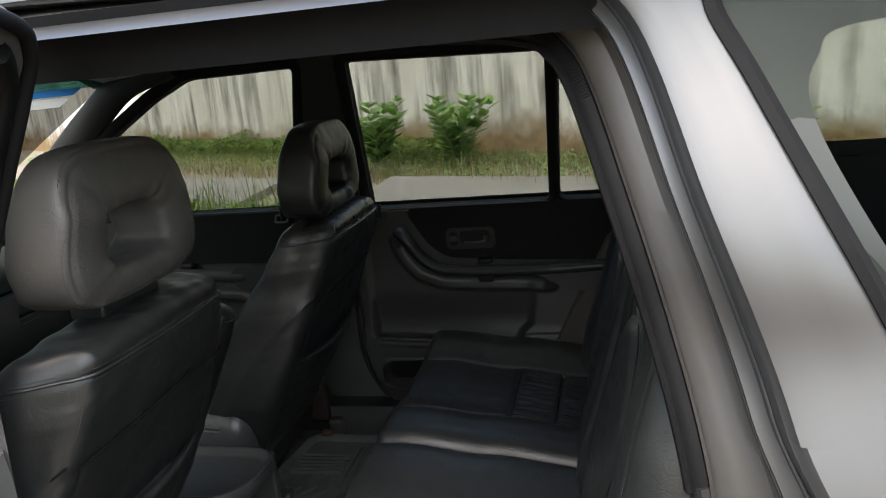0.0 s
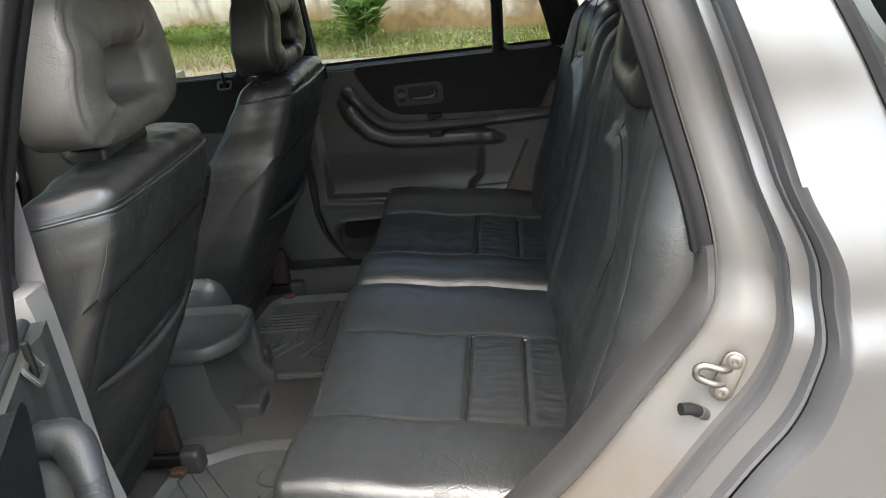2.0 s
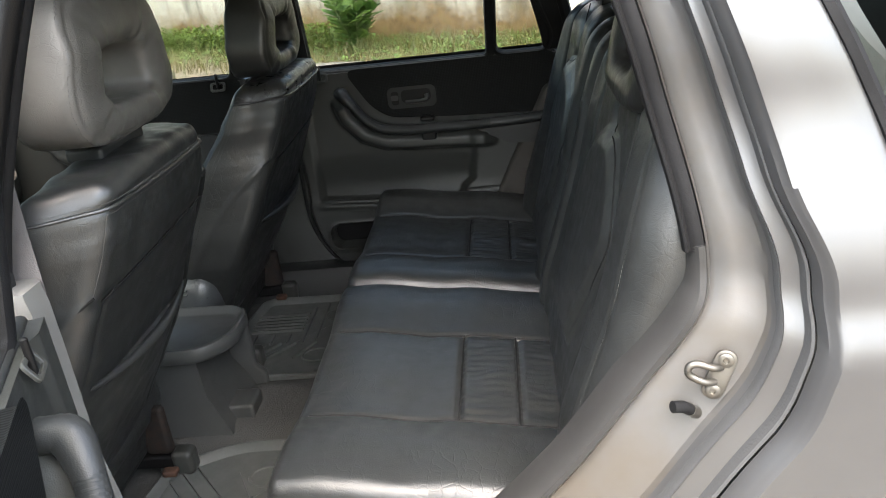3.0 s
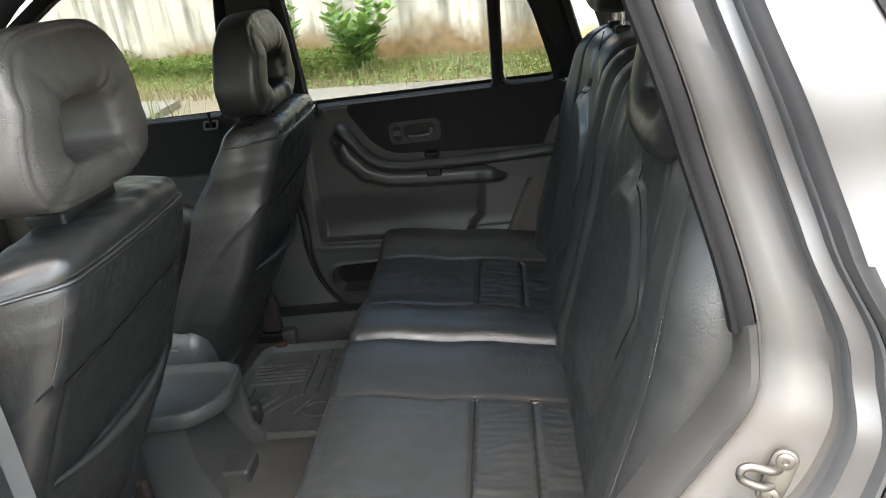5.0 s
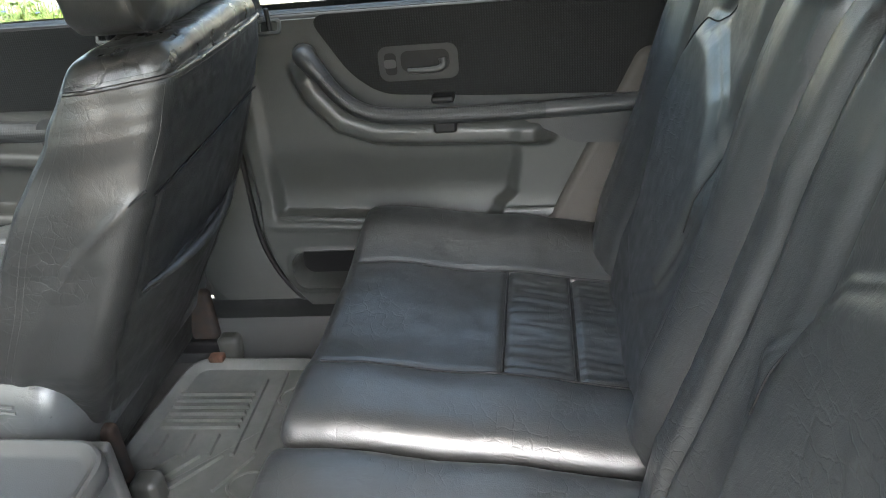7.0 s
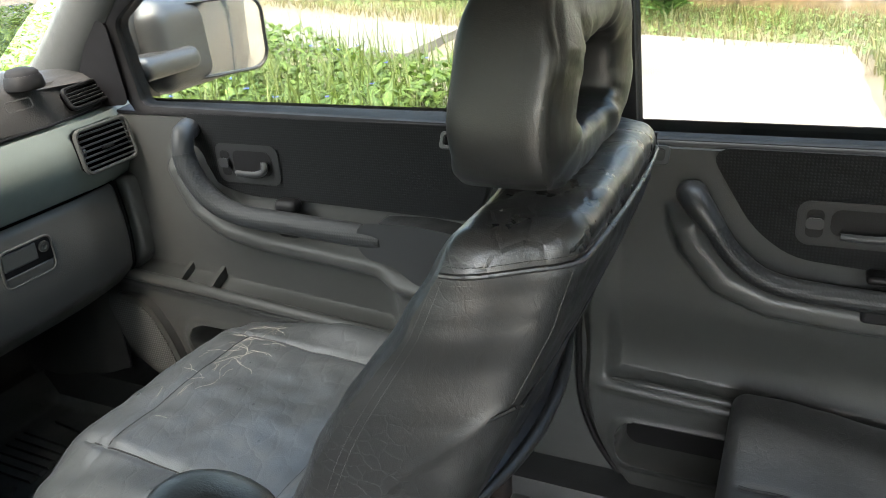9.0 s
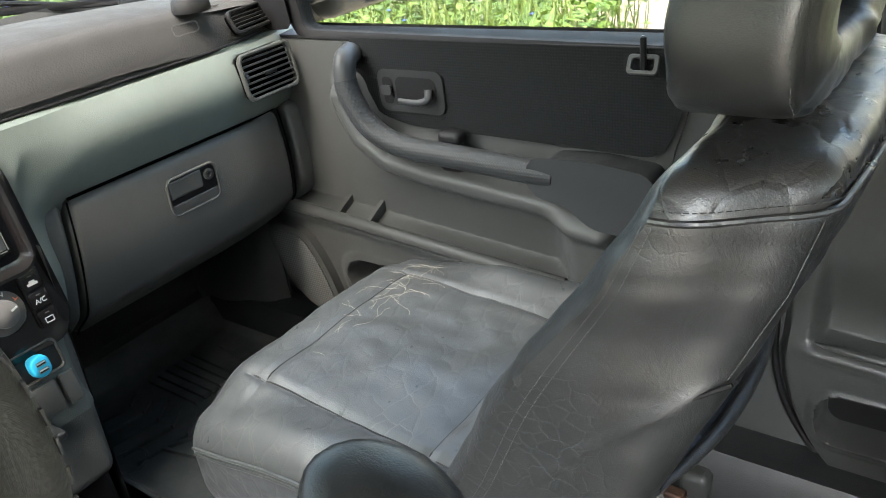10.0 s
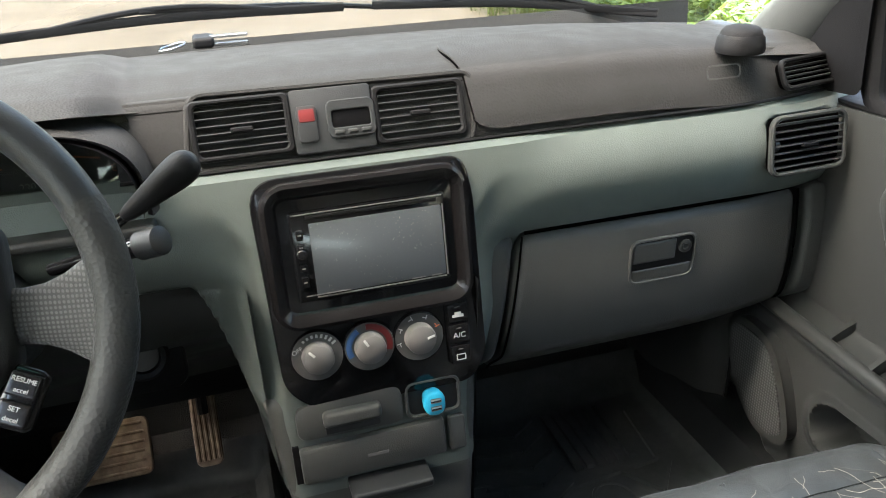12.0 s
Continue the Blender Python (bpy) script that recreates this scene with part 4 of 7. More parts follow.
def pull_handle(ob, cx, cz, y, side, w, h):
    """Inside door handle: a bezel with a bowl, a lever and a lock toggle."""
    o = rrect(w, h, 0.013)
    m = [(cx + a, cz + b) for a, b in o]
    bez = part("handle_bezel", on_side(m, y + 0.004, 0.0085, 0.003, side), BEZEL, ob, "grey handle bezel")
    bowl = [(cx + 0.012 + a, cz + 0.003 + b) for a, b in rrect(w * 0.62, h * 0.62, 0.011)]
    part("bowl", on_side(bowl, y + 0.003, 0.009, 0.001, side), BLACK, bez, "flat black plate as the handle bowl")
    lever = spline([(cx + w * 0.33, y - 0.011, cz + h * 0.12), (cx + w * 0.33, y - 0.016, cz - h * 0.1), (cx + w * 0.2, y - 0.019, cz - h * 0.19), (cx - w * 0.13, y - 0.016, cz - h * 0.2)], 16)
    part("lever", flip(warp(tube(lever, lambda s: 0.0068 - 0.002 * s, 10, flat=0.8, up=(0, 1, 0)), lambda a, b, c: tumble(a, b, c)), side), GREY_DARK, bez, "dark grey pull lever")
    slot = [(cx - w * 0.36 + a, cz + b) for a, b in rrect(w * 0.14, h * 0.66, 0.006)]
    part("slot", on_side(slot, y + 0.003, 0.009, 0.001, side), BLACK, bez)
    tog = [(cx - w * 0.36 + a, cz + 0.002 + b) for a, b in rrect(w * 0.13, h * 0.2, 0.003)]
    part("lock_toggle", on_side(tog, y - 0.002, 0.01, 0.002, side), GREY_DARK, bez, "small lock toggle")


def lock_pin(ob, x, y, side, z=1.03, h=0.03):
    base = rrect(0.042, 0.026, 0.006)
    c = Vector((x, side * y, z - 0.012))
    m = facing(c, (0, -side, 0.55))
    p = part("pin_base", frame_ring(base, rrect(0.03, 0.015, 0.004), 0.004, 0.001, m), GREY, ob, "grey pin surround")
    part("lock_pin", tube([c + Vector((0, 0, -0.01)), c + Vector((0, 0, h * 0.5)), c + Vector((0, 0, h)), c + Vector((0, 0, h + 0.002))], lambda s: 0.0042 if s < 0.9 else 0.002, 10), BLACK, p, "black lock pin")


REAR_ARM = [(0.035, 0.965), (0.058, 0.9), (0.1, 0.85), (0.16, 0.826), (0.25, 0.82), (0.42, 0.814), (0.475, 0.812)]


def rear_depth(x, z):
    y = 0.652
    # padded ridge below the grip, with a firm lower edge
    d, s = dist_path(REAR_ARM, x, z)
    below = z < line1([(p, q) for p, q in REAR_ARM], x) or x < 0.035
    y -= 0.034 * math.exp(-((d / (0.021 if below else 0.026)) ** 4)) * smooth01(0.0, 0.1, s) * (1 - smooth01(0.86, 1.0, s))
    # wide hollow that opens into a ledge along its foot
    lip = 0.662 - 0.058 * (x + 0.04)
    right = curve1([(0.63, 0.345), (0.67, 0.372), (0.7, 0.398), (0.78, 0.41)], z)
    hollow = smooth01(lip - 0.004, lip + 0.012, z) * smooth01(-0.062, -0.04, x) * (1 - smooth01(right - 0.022, right + 0.006, x)) * (1 - 0.75 * smooth01(0.7, 0.8, z))
    y += 0.03 * hollow
    y -= 0.006 * math.exp(-(((z - lip + 0.01) / 0.009) ** 2)) * smooth01(-0.085, -0.05, x) * (1 - smooth01(0.33, 0.37, x))
    # seam that carries on from the ledge to the edge
    y += 0.003 * math.exp(-(((z - 0.667) / 0.0022) ** 2)) * smooth01(0.37, 0.38, x)
    slot = in_box(x, z, -0.04, 0.2, 0.52, 0.598, 0.03, 0.01)
    y += 0.045 * slot
    y -= 0.008 * (in_box(x, z, -0.056, 0.22, 0.5, 0.608, 0.042, 0.02) - slot)
    y += 0.03 * smooth01(0.018, 0.0, x - rear_left(z)) * smooth01(0.85, 0.7, z) - 0.012 * smooth01(0.7, 0.62, z)
    return y


def rear_right(z):
    return curve1([(0.42, 0.22), (0.5, 0.31), (0.617, 0.43), (0.735, 0.543), (0.88, 0.615), (1.0, 0.655)], z)


OC = opening_curve(120)


def rear_door(side, turn, label):
    ob = thing("rear_door", (-0.13, side * 0.745, 0), label, "car door", "side doors of the car")
    part("inner_panel", door_sheet(side, rear_left, rear_right, 0.42, 1.026, rear_depth, 170, 190), GREY, ob, "grey moulded door panel")
    ins = rounded([(0.078, 1.028), (0.1, 0.99), (0.133, 0.935), (0.18, 0.9), (0.36, 0.888), (0.595, 0.88), (0.634, 0.925), (0.64, 1.028)], 0.03)
    part("insert", on_side(ins, 0.672, 0.027, 0.006, side, False), CLOTH, ob, "dark dotted vinyl insert")
    cap = tube([(x, side * 0.676, 1.026) for x in (-0.1, 0.1, 0.3, 0.5, 0.64)], 0.008, 10, up=(0, 0, 1))
    part("sill_cap", cap, GREY_DARK, ob)
    path = spline([(0.05, 0.655, 0.97), (0.06, 0.628, 0.968), (0.082, 0.617, 0.944), (0.112, 0.612, 0.904), (0.155, 0.612, 0.874), (0.225, 0.612, 0.864), (0.38, 0.613, 0.861), (0.5, 0.617, 0.862), (0.58, 0.624, 0.864), (0.628, 0.632, 0.866)], 90)
    gh = part("grab_handle", flip(tube(path, lambda s: 0.0175 - 0.005 * smooth01(0.12, 0.3, s) + 0.002 * smooth01(0.6, 0.9, s), 16, flat=1.15, up=(0, 1, 0)), side), GREY_DARK, ob, "dark grey curved grab handle")
    part("grip", flip(tube(path[20:66], 0.0135, 16, flat=1.17, up=(0, 1, 0)), side), GRIP, gh, "dotted grip sleeve")
    for dz, h in ((0.024, 0.012), (-0.022, 0.026)):
        part("bracket", moved(rbox(0.04, 0.03, h, 0.006), Matrix.Translation((0.283, side * 0.632, 0.862 + dz))), BLACK, ob, "black handle bracket")
    end = rounded([(0.4, 0.858), (0.625, 0.862), (0.6, 0.8), (0.505, 0.803), (0.47, 0.822)], 0.012)
    part("armrest_end", on_side(end, 0.66, 0.03, 0.008, side, False), GREY_DARK, ob, "dark grey armrest end")
    part("screw_cap", moved(lathe([(0.001, 0), (0.005, 0.001), (0.005, 0.004), (0.001, 0.005)], 12), facing((0.046, side * 0.628, 0.966), (-0.6, -side, 0))), BLACK, ob)
    pull_handle(ob, 0.246, 0.946, 0.646, side, 0.128, 0.053)
    lock_pin(ob, 0.0, 0.652, side)
    joint = [(rear_left(z) - 0.004, side * 0.662, z) for z in (lerp(1.02, 0.425, i / 50) for i in range(51))] + [(lerp(rear_left(0.425), 0.3, i / 10), side * 0.668, 0.418) for i in range(1, 11)]
    part("door_seal", tube(joint, 0.0055, 8, up=(0, 1, 0)), BLACK, ob, "black seal round the door")
    part("ledge_lip", tube([(x, side * 0.652, 0.662 - 0.058 * (x + 0.04)) for x in (lerp(-0.055, 0.345, i / 20) for i in range(21))], lambda s: 0.0075 * min(1.0, 0.3 + 6 * min(s, 1 - s)), 10), GREY, ob, "rounded lip of the hollow")
    # A black plate puts the hollow's shade at its bottom.
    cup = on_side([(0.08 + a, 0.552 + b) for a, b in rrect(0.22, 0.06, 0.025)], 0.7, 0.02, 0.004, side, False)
    part("bin_shade", cup, BLACK, ob, "black plate for the shade in the door hollow")
    window_part(ob, [(-0.026, 1.034), (-0.03, 1.432), (0.474, 1.414), (0.458, 1.034)], 0.012, side, GLASS)
    window_part(ob, [(0.482, 1.034), (0.503, 1.385), (0.515, 1.36), (0.626, 1.07), (0.615, 1.034)], 0.03, side, GLASS, 0.016, "vent_window")
    rows = {"frame_rim": [], "frame_web": []}
    for k in range(1, 119):
        (x, z), (ax, az), (bx, bz) = OC[k], OC[k - 1], OC[k + 1]
        L = math.hypot(bx - ax, bz - az)
        nx, nz = -(bz - az) / L, (bx - ax) / L
        if z > 1.04 and x > -0.1:
            w = lerp(0.04, 0.085, smooth01(0.45, 0.6, x))
            at = lambda o, y: (lambda q: (q[0], side * q[1], q[2]))(tumble(x + nx * o, y, z + nz * o))
            rows["frame_web"].append([at(-w, 0.69), at(-w, 0.672), at(-0.022, 0.672), at(-0.022, 0.69)])
            rows["frame_rim"].append([at(-0.022, 0.7), at(-0.022, 0.666), at(-0.012, 0.66), at(0.004, 0.664), at(0.01, 0.7)])
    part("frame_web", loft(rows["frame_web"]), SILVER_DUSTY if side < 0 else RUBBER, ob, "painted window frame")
    part("frame_rim", loft(rows["frame_rim"]), RUBBER, ob, "black rubber frame seal")
    skin = grid(lambda u, v: (lerp(-0.14, 0.7, u) if v > 0.55 else lerp(-0.14, lerp(0.3, 0.7, v / 0.55), u), side * (y_outer(lerp(0.42, 1.035, v)) - 0.004), lerp(0.42, 1.035, v)), 20, 20)
    part("outer_panel", skin, SILVER, ob, "silver outer door skin")
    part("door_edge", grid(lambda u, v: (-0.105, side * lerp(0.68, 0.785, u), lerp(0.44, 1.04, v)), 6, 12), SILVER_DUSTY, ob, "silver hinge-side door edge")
    if side < 0:
        bar = spline([(-0.205, -0.74, 0.98), (-0.19, -0.695, 1.13), (-0.17, -0.635, 1.28), (-0.15, -0.57, 1.42), (-0.125, -0.545, 1.47), (-0.06, -0.54, 1.492), (0.2, -0.54, 1.5), (0.45, -0.55, 1.49)], 80)
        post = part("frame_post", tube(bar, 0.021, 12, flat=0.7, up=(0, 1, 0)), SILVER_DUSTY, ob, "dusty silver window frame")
        part("post_seal", tube([(x + 0.004, y + 0.02, z - 0.002) for x, y, z in bar], 0.008, 10, up=(0, 1, 0)), RUBBER, post, "black rubber frame seal")
        part("glass_channel", tube([(x + 0.03, y + 0.002, z - 0.02) for x, y, z in bar[:52]], 0.012, 10, up=(0, 1, 0)), BLACK, post, "black glass channel")
        ob.location.x += 0.015
    ob.rotation_euler = (0, 0, radians(turn))
    return ob


rear_door(1, 0, "closed rear door with a grey moulded panel and dark insert")
rear_door(-1, -68, "open rear door swung out beside the dusty jamb")

FRONT_ARM = [(-0.818, 1.0), (-0.808, 0.945), (-0.778, 0.882), (-0.725, 0.848), (-0.64, 0.833), (-0.52, 0.823), (-0.43, 0.815), (-0.33, 0.808)]


def front_depth(x, z):
    y = 0.664
    d, s = dist_path(FRONT_ARM, x, z)
    below = z < line1(FRONT_ARM, x) or x < -0.8
    y -= 0.05 * math.exp(-((d / 0.031) ** 3 if below else (d / 0.028) ** 2)) * smooth01(0.0, 0.12, s)
    # the lower part stands forward; a trough runs behind its upper edge and closes in a rounded end
    lip = 0.733 - 0.075 * (x + 1.0)
    end = smooth01(-0.44, -0.375, x) * smooth01(0.83, 0.77, z)
    fore = max(smooth01(lip + 0.012, lip - 0.012, z), end)
    y -= 0.048 * fore - 0.004 * smooth01(0.83, lip, z)
    y -= 0.006 * math.exp(-(((z - lip + 0.014) / 0.011) ** 2)) * (1 - end)
    y += 0.003 * math.exp(-(((z - lip) / 0.0025) ** 2)) * smooth01(-0.375, -0.365, x)
    slot = in_box(x, z, -0.86, -0.41, 0.56, 0.643, 0.04, 0.014)
    y += 0.06 * slot - 0.008 * (in_box(x, z, -0.885, -0.39, 0.54, 0.66, 0.055, 0.025) - slot)
    y += 0.02 * smooth01(0.03, 0.0, x - front_left(z)) * smooth01(0.68, 0.6, z)
    return y


def front_left(z):
    return line1([(0.42, -0.86), (0.45, -0.93), (0.48, -0.975), (0.53, -1.02), (0.6, -1.05), (0.7, -1.075), (1.04, -1.02)], z)


def front_right(z):
    return line1([(0.42, -0.3), (0.6, -0.27), (0.9, -0.25), (1.04, -0.208)], z)


def front_door(side, label):
    ob = thing("front_door", (-1.1, side * 0.76, 0), label, "car door", "side doors of the car")
    part("inner_panel", door_sheet(side, front_left, front_right, 0.42, 1.034, front_depth, 190, 190), GREY, ob, "grey moulded door panel")
    ins = rounded([(-0.795, 1.036), (-0.8, 0.995), (-0.755, 0.925), (-0.69, 0.908), (-0.5, 0.905), (-0.272, 0.9), (-0.25, 0.935), (-0.225, 1.036)], 0.025)
    part("insert", on_side(ins, 0.676, 0.019, 0.006, side, False), CLOTH, ob, "dark dotted vinyl insert")
    part("sill_seal", moved(rbox(0.88, 0.075, 0.006, 0.002), Matrix.Translation((-0.66, side * 0.706, 1.038))), RUBBER, ob, "black window seal")
    part("sill_cap", tube([(x, side * 0.68, 1.034) for x in (-1.08, -0.7, -0.5, -0.22)], 0.007, 10), BLACK, ob)
    path = spline([(-0.79, 0.655, 1.02), (-0.778, 0.622, 1.012), (-0.772, 0.612, 0.97), (-0.738, 0.61, 0.915), (-0.675, 0.61, 0.886), (-0.56, 0.61, 0.879), (-0.43, 0.61, 0.872), (-0.4, 0.612, 0.871)], 60)
    gh = part("grab_handle", flip(tube(path, 0.0175, 14, flat=1.12, up=(0, 1, 0)), side), GREY_DARK, ob, "dark grey curved grab handle")
    part("grip", flip(tube(path[14:], 0.0182, 14, flat=1.12, up=(0, 1, 0)), side), GRIP, gh, "dotted grip sleeve")
    end = rounded([(-0.425, 0.888), (-0.34, 0.892), (-0.262, 0.884), (-0.255, 0.815), (-0.335, 0.818), (-0.372, 0.846), (-0.425, 0.856)], 0.014)
    part("arm_rest", on_side(end, 0.668, 0.074, 0.014, side, False), GREY_DARK, ob, "dark moulded armrest end")
    for dz in (0.03, -0.03):
        part("bracket", moved(rbox(0.044, 0.03, 0.022, 0.01), Matrix.Translation((-0.595, side * 0.64, 0.876 + dz * 0.75))), BLACK, ob, "black handle bracket")
    pull_handle(ob, -0.677, 0.961, 0.658, side, 0.125, 0.064)
    lock_pin(ob, -0.286, 0.65, side, 1.035, 0.035)
    part("door_seal", tube([(front_left(z) - 0.004, side * 0.645, z) for z in (lerp(1.03, 0.42, i / 60) for i in range(61))], 0.006, 8, up=(0, 1, 0)), BLACK, ob, "black seal round the door")
    # The pocket's inner shade is a black plate, not a real floor.
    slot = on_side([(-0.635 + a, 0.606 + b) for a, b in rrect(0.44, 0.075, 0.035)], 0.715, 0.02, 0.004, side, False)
    part("bin_shade", slot, BLACK, ob, "black plate for the shade in the door pocket")
    part("pocket_lip", tube([(x, side * 0.619, 0.733 - 0.075 * (x + 1.0) - 0.001) for x in (lerp(-1.04, -0.4, i / 20) for i in range(21))], 0.0115, 14), GREY, ob, "rounded lip of the trough")
    for x in (-0.868, -0.79):
        fin = loft([[(x + d, side * y, z) for y, z in ((0.668, 0.748), (0.64, 0.736), (0.622, 0.726), (0.668, 0.69))] for d in (-0.004, 0.004)])
        part("pocket_rib", fin, GREY, ob)
    sp = rounded([(-1.05, 0.69), (-0.945, 0.686), (-0.905, 0.62), (-0.878, 0.535), (-0.95, 0.515), (-1.015, 0.57)], 0.05)
    pod = part("speaker_pod", on_side(sp, 0.655, 0.056, 0.004, side, False), GREY, ob, "grey speaker pod")
    part("speaker_grille", on_side(inset(sp, 0.01), 0.602, 0.006, 0.001, side, False), GRILLE, pod, "round-cornered perforated speaker grille")
    window_part(ob, [(-0.905, 1.05), (-0.895, 1.2), (-0.726, 1.3), (-0.594, 1.375), (-0.478, 1.425), (-0.172, 1.43), (-0.255, 1.042)], 0.02, side, GLASS, 0.03)
    tri = rounded([(-1.06, 1.05), (-0.925, 1.06), (-0.905, 1.2), (-0.93, 1.2)], 0.012)
    part("mirror_cover", on_side(tri, 0.68, 0.02, 0.005, side), BLACK, ob, "black corner cover behind the mirror")
    skin = grid(lambda u, v: (lerp(-1.12, -0.2, u), side * (y_outer(lerp(0.42, 1.04, v)) - 0.004), lerp(0.42, 1.04, v)), 20, 20)
    part("outer_panel", skin, SILVER, ob, "silver outer door skin")
    return ob


GRILLE = dotted("perforated speaker plastic", (0.05, 0.052, 0.05), 0.005, 0.6)
front_door(1, "closed front door with dark insert and speaker grille")
front_door(-1, "closed driver's door with a grey moulded panel")


def wing_mirror(side):
    ob = thing("wing_mirror", (-0.95, side * 0.86, 1.15), "silver wing mirror with reflecting glass", "wing mirror")
    c = Vector((-1.0, side * 0.93, 1.125))
    def shell(x, y, z):
        k = 1 - 0.25 * smooth01(0, -0.08, x)
        return c.x + x, c.y + side * y * k - side * 0.02 * (x < 0), c.z + z * k
    part("housing", warp(rbox(0.1, 0.29, 0.185, 0.045, 4, 10, 8), shell), SILVER, ob)
    m = facing(c + Vector((0.047, -side * 0.004, 0)), (1, -side * 0.53, -0.03))
    ring = rrect(0.25, 0.155, 0.04)
    part("bezel", frame_ring(ring, rrect(0.238, 0.143, 0.035), 0.012, 0.003, m), GREY_DARK, ob, "dark mirror bezel")
    part("mirror_glass", plate(rrect(0.243, 0.148, 0.037), 0.006, 0.001, m), MIRROR, ob, "clear reflecting mirror glass", False)
    part("arm", moved(rbox(0.07, 0.16, 0.045, 0.02), Matrix.Translation((-0.965, side * 0.8, 1.1))), SILVER, ob)


wing_mirror(1)

# ---- seats ----


def groove(d, width, depth):
    return -depth * math.exp(-((d / width) ** 2))


def split_geo(geo, test):
    """Two meshes out of one: the faces whose middle passes the test, and the rest."""
    V, F = geo
    out = ([], []), ([], [])
    maps = {}, {}
    for f in F:
        c = [sum(V[i][k] for i in f) / len(f) for k in range(3)]
        w = 0 if test(*c) else 1
        (vs, fs), m = out[w], maps[w]
        q = []
        for i in f:
            if i not in m:
                m[i] = len(vs)
                vs.append(V[i])
            q.append(m[i])
        fs.append(tuple(q))
    return out


SIDE_SEAM = [(0.08, 0.945), (0.045, 0.915), (0.01, 0.87), (-0.015, 0.81), (-0.028, 0.72), (-0.03, 0.52)]


def front_seat(cy, dx, z1, hz, mats, label, hx=-0.052):
    """A front seat. cy: its middle; dx: how far it is slid back; z1: top of the back; hz: middle of the headrest."""
    hr_mat, top_mat, back_mat, cushion_mat = mats
    ob = thing("front_chair", (-0.35 + dx, cy, 0.4), label, "car seat", "front seats")
    z0 = 0.5
    rise = z1 - 1.085
    corner = z1 - 0.028
    seam_z, lip_z = 0.925 + 1.7 * rise, 0.765 + 1.9 * rise
    side_seam = [(x, z + seam_z - 0.94) for x, z in SIDE_SEAM]

    def rear_x(z):
        return line1([(0.5, -0.235), (0.78, -0.085), (1.0, 0.012), (1.08, 0.034)], z - rise) + dx

    def width_at(z):
        return curve1([(0.0, 0.17), (0.15, 0.215), (0.35, 0.25), (0.65, 0.246), (0.85, 0.232), (1.0, 0.216)], (z - z0) / (z1 - z0))

    def narrow(x, z):
        return 1 - 0.2 * smooth01(-0.05, 0.08, x) * smooth01(0.72, z1, z)

    def place(x, y, z):
        """From seat coordinates (x: -0.08 front to 0.08 rear, y: -0.25 to 0.25, z: height) to the place."""
        th = curve1([(z0, 0.1), (0.62, 0.15), (0.85, 0.15), (z1, 0.115)], z)
        return rear_x(z) - th / 2 + x / 0.08 * th / 2, cy + y * width_at(z) / 0.25 * narrow(x, z), z

    def back(x, y, z):
        v = (z + 0.29) / 0.58
        zz = lerp(z0, z1, v)
        px, py, pz = place(x, y, zz)
        fold = 0.0022 * noise.noise((y * 9, zz * 24, cy * 3)) + 0.0016 * noise.noise((y * 22, zz * 30, 3 + cy))
        rear = smooth01(0.0, 0.06, x)
        px += rear * (fold + 0.008 * (1 - (y / 0.25) ** 2))
        lip = lip_z + 0.012 * (y / 0.2) ** 2 - 0.006
        px += rear * 0.022 * smooth01(lip + 0.002, lip - 0.003, zz) * max(0.0, 1 - (y / 0.19) ** 2) * smooth01(z0, lip, zz)
        px += rear * groove(zz - seam_z - 0.012 * (y / 0.25), 0.006, 0.004) * (1 - smooth01(0.205, 0.235, abs(y)))
        px += rear * groove(abs(abs(y) - 0.2), 0.006, 0.003) * smooth01(seam_z, seam_z - 0.02, zz)
        px += rear * groove(zz - corner, 0.005, 0.004)
        crease = max(0.0, 1 - abs(zz - corner + 0.03) / 0.03)
        px += rear * crease * 0.0025 * noise.noise((y * 60, zz * 120, 7 + cy))
        front = 1 - smooth01(-0.06, 0.0, x)
        px -= front * (0.028 * smooth01(0.14, 0.22, abs(y)) * math.sin(math.pi * min(1, max(0, v))) - fold * 2)
        side = smooth01(0.2, 0.25, abs(y))
        py += math.copysign(side * fold * 1.3, y)
        d, _ = dist_path(side_seam, x, zz)
        py += math.copysign(side * groove(d, 0.007, 0.004), y)
        py += math.copysign(side * groove(x + 0.062, 0.006, 0.004), y)
        pz += 0.012 * (1 - (y / 0.25) ** 2) * smooth01(0.9, 1.0, v)
        pz += 0.004 * smooth01(0.95, 1.0, v) * noise.noise((px * 22, y * 22, cy * 2))
        return px, py, pz

    whole = warp(rbox(0.16, 0.5, 0.58, 0.034, 14, 90, 110), back)
    top, rest = split_geo(whole, lambda x, y, z: z > corner)
    bk = part("backrest", rest, back_mat, ob, "leather backrest with a rear pocket")
    part("top_panel", top, top_mat, ob, "creased leather over the top of the backrest")

    def around(z, x0=-0.062):
        """A line round the back's sides and rear at one height."""
        half = [(lerp(x0, 0.046, i / 14), 0.25) for i in range(14)] + [(0.046 + 0.034 * math.sin(a), 0.216 + 0.034 * math.cos(a)) for a in (1.5708 * i / 8 for i in range(9))]
        P = half + [(0.08, lerp(0.216, -0.216, i / 40)) for i in range(1, 40)] + [(x, -y) for x, y in half[::-1]]
        out = []
        for x, y in P:
            p = place(x, y, z)
            out.append((p[0] + smooth01(0.05, 0.08, x) * 0.008 * (1 - (y / 0.25) ** 2), p[1], p[2]))
        return out

    part("welt", tube(around(corner), 0.0028, 8), top_mat, bk, "rolled leather seam")
    rows = [stitches(around(corner + k), up=(0, 1, 0)) for k in (0.0075, -0.0075)]
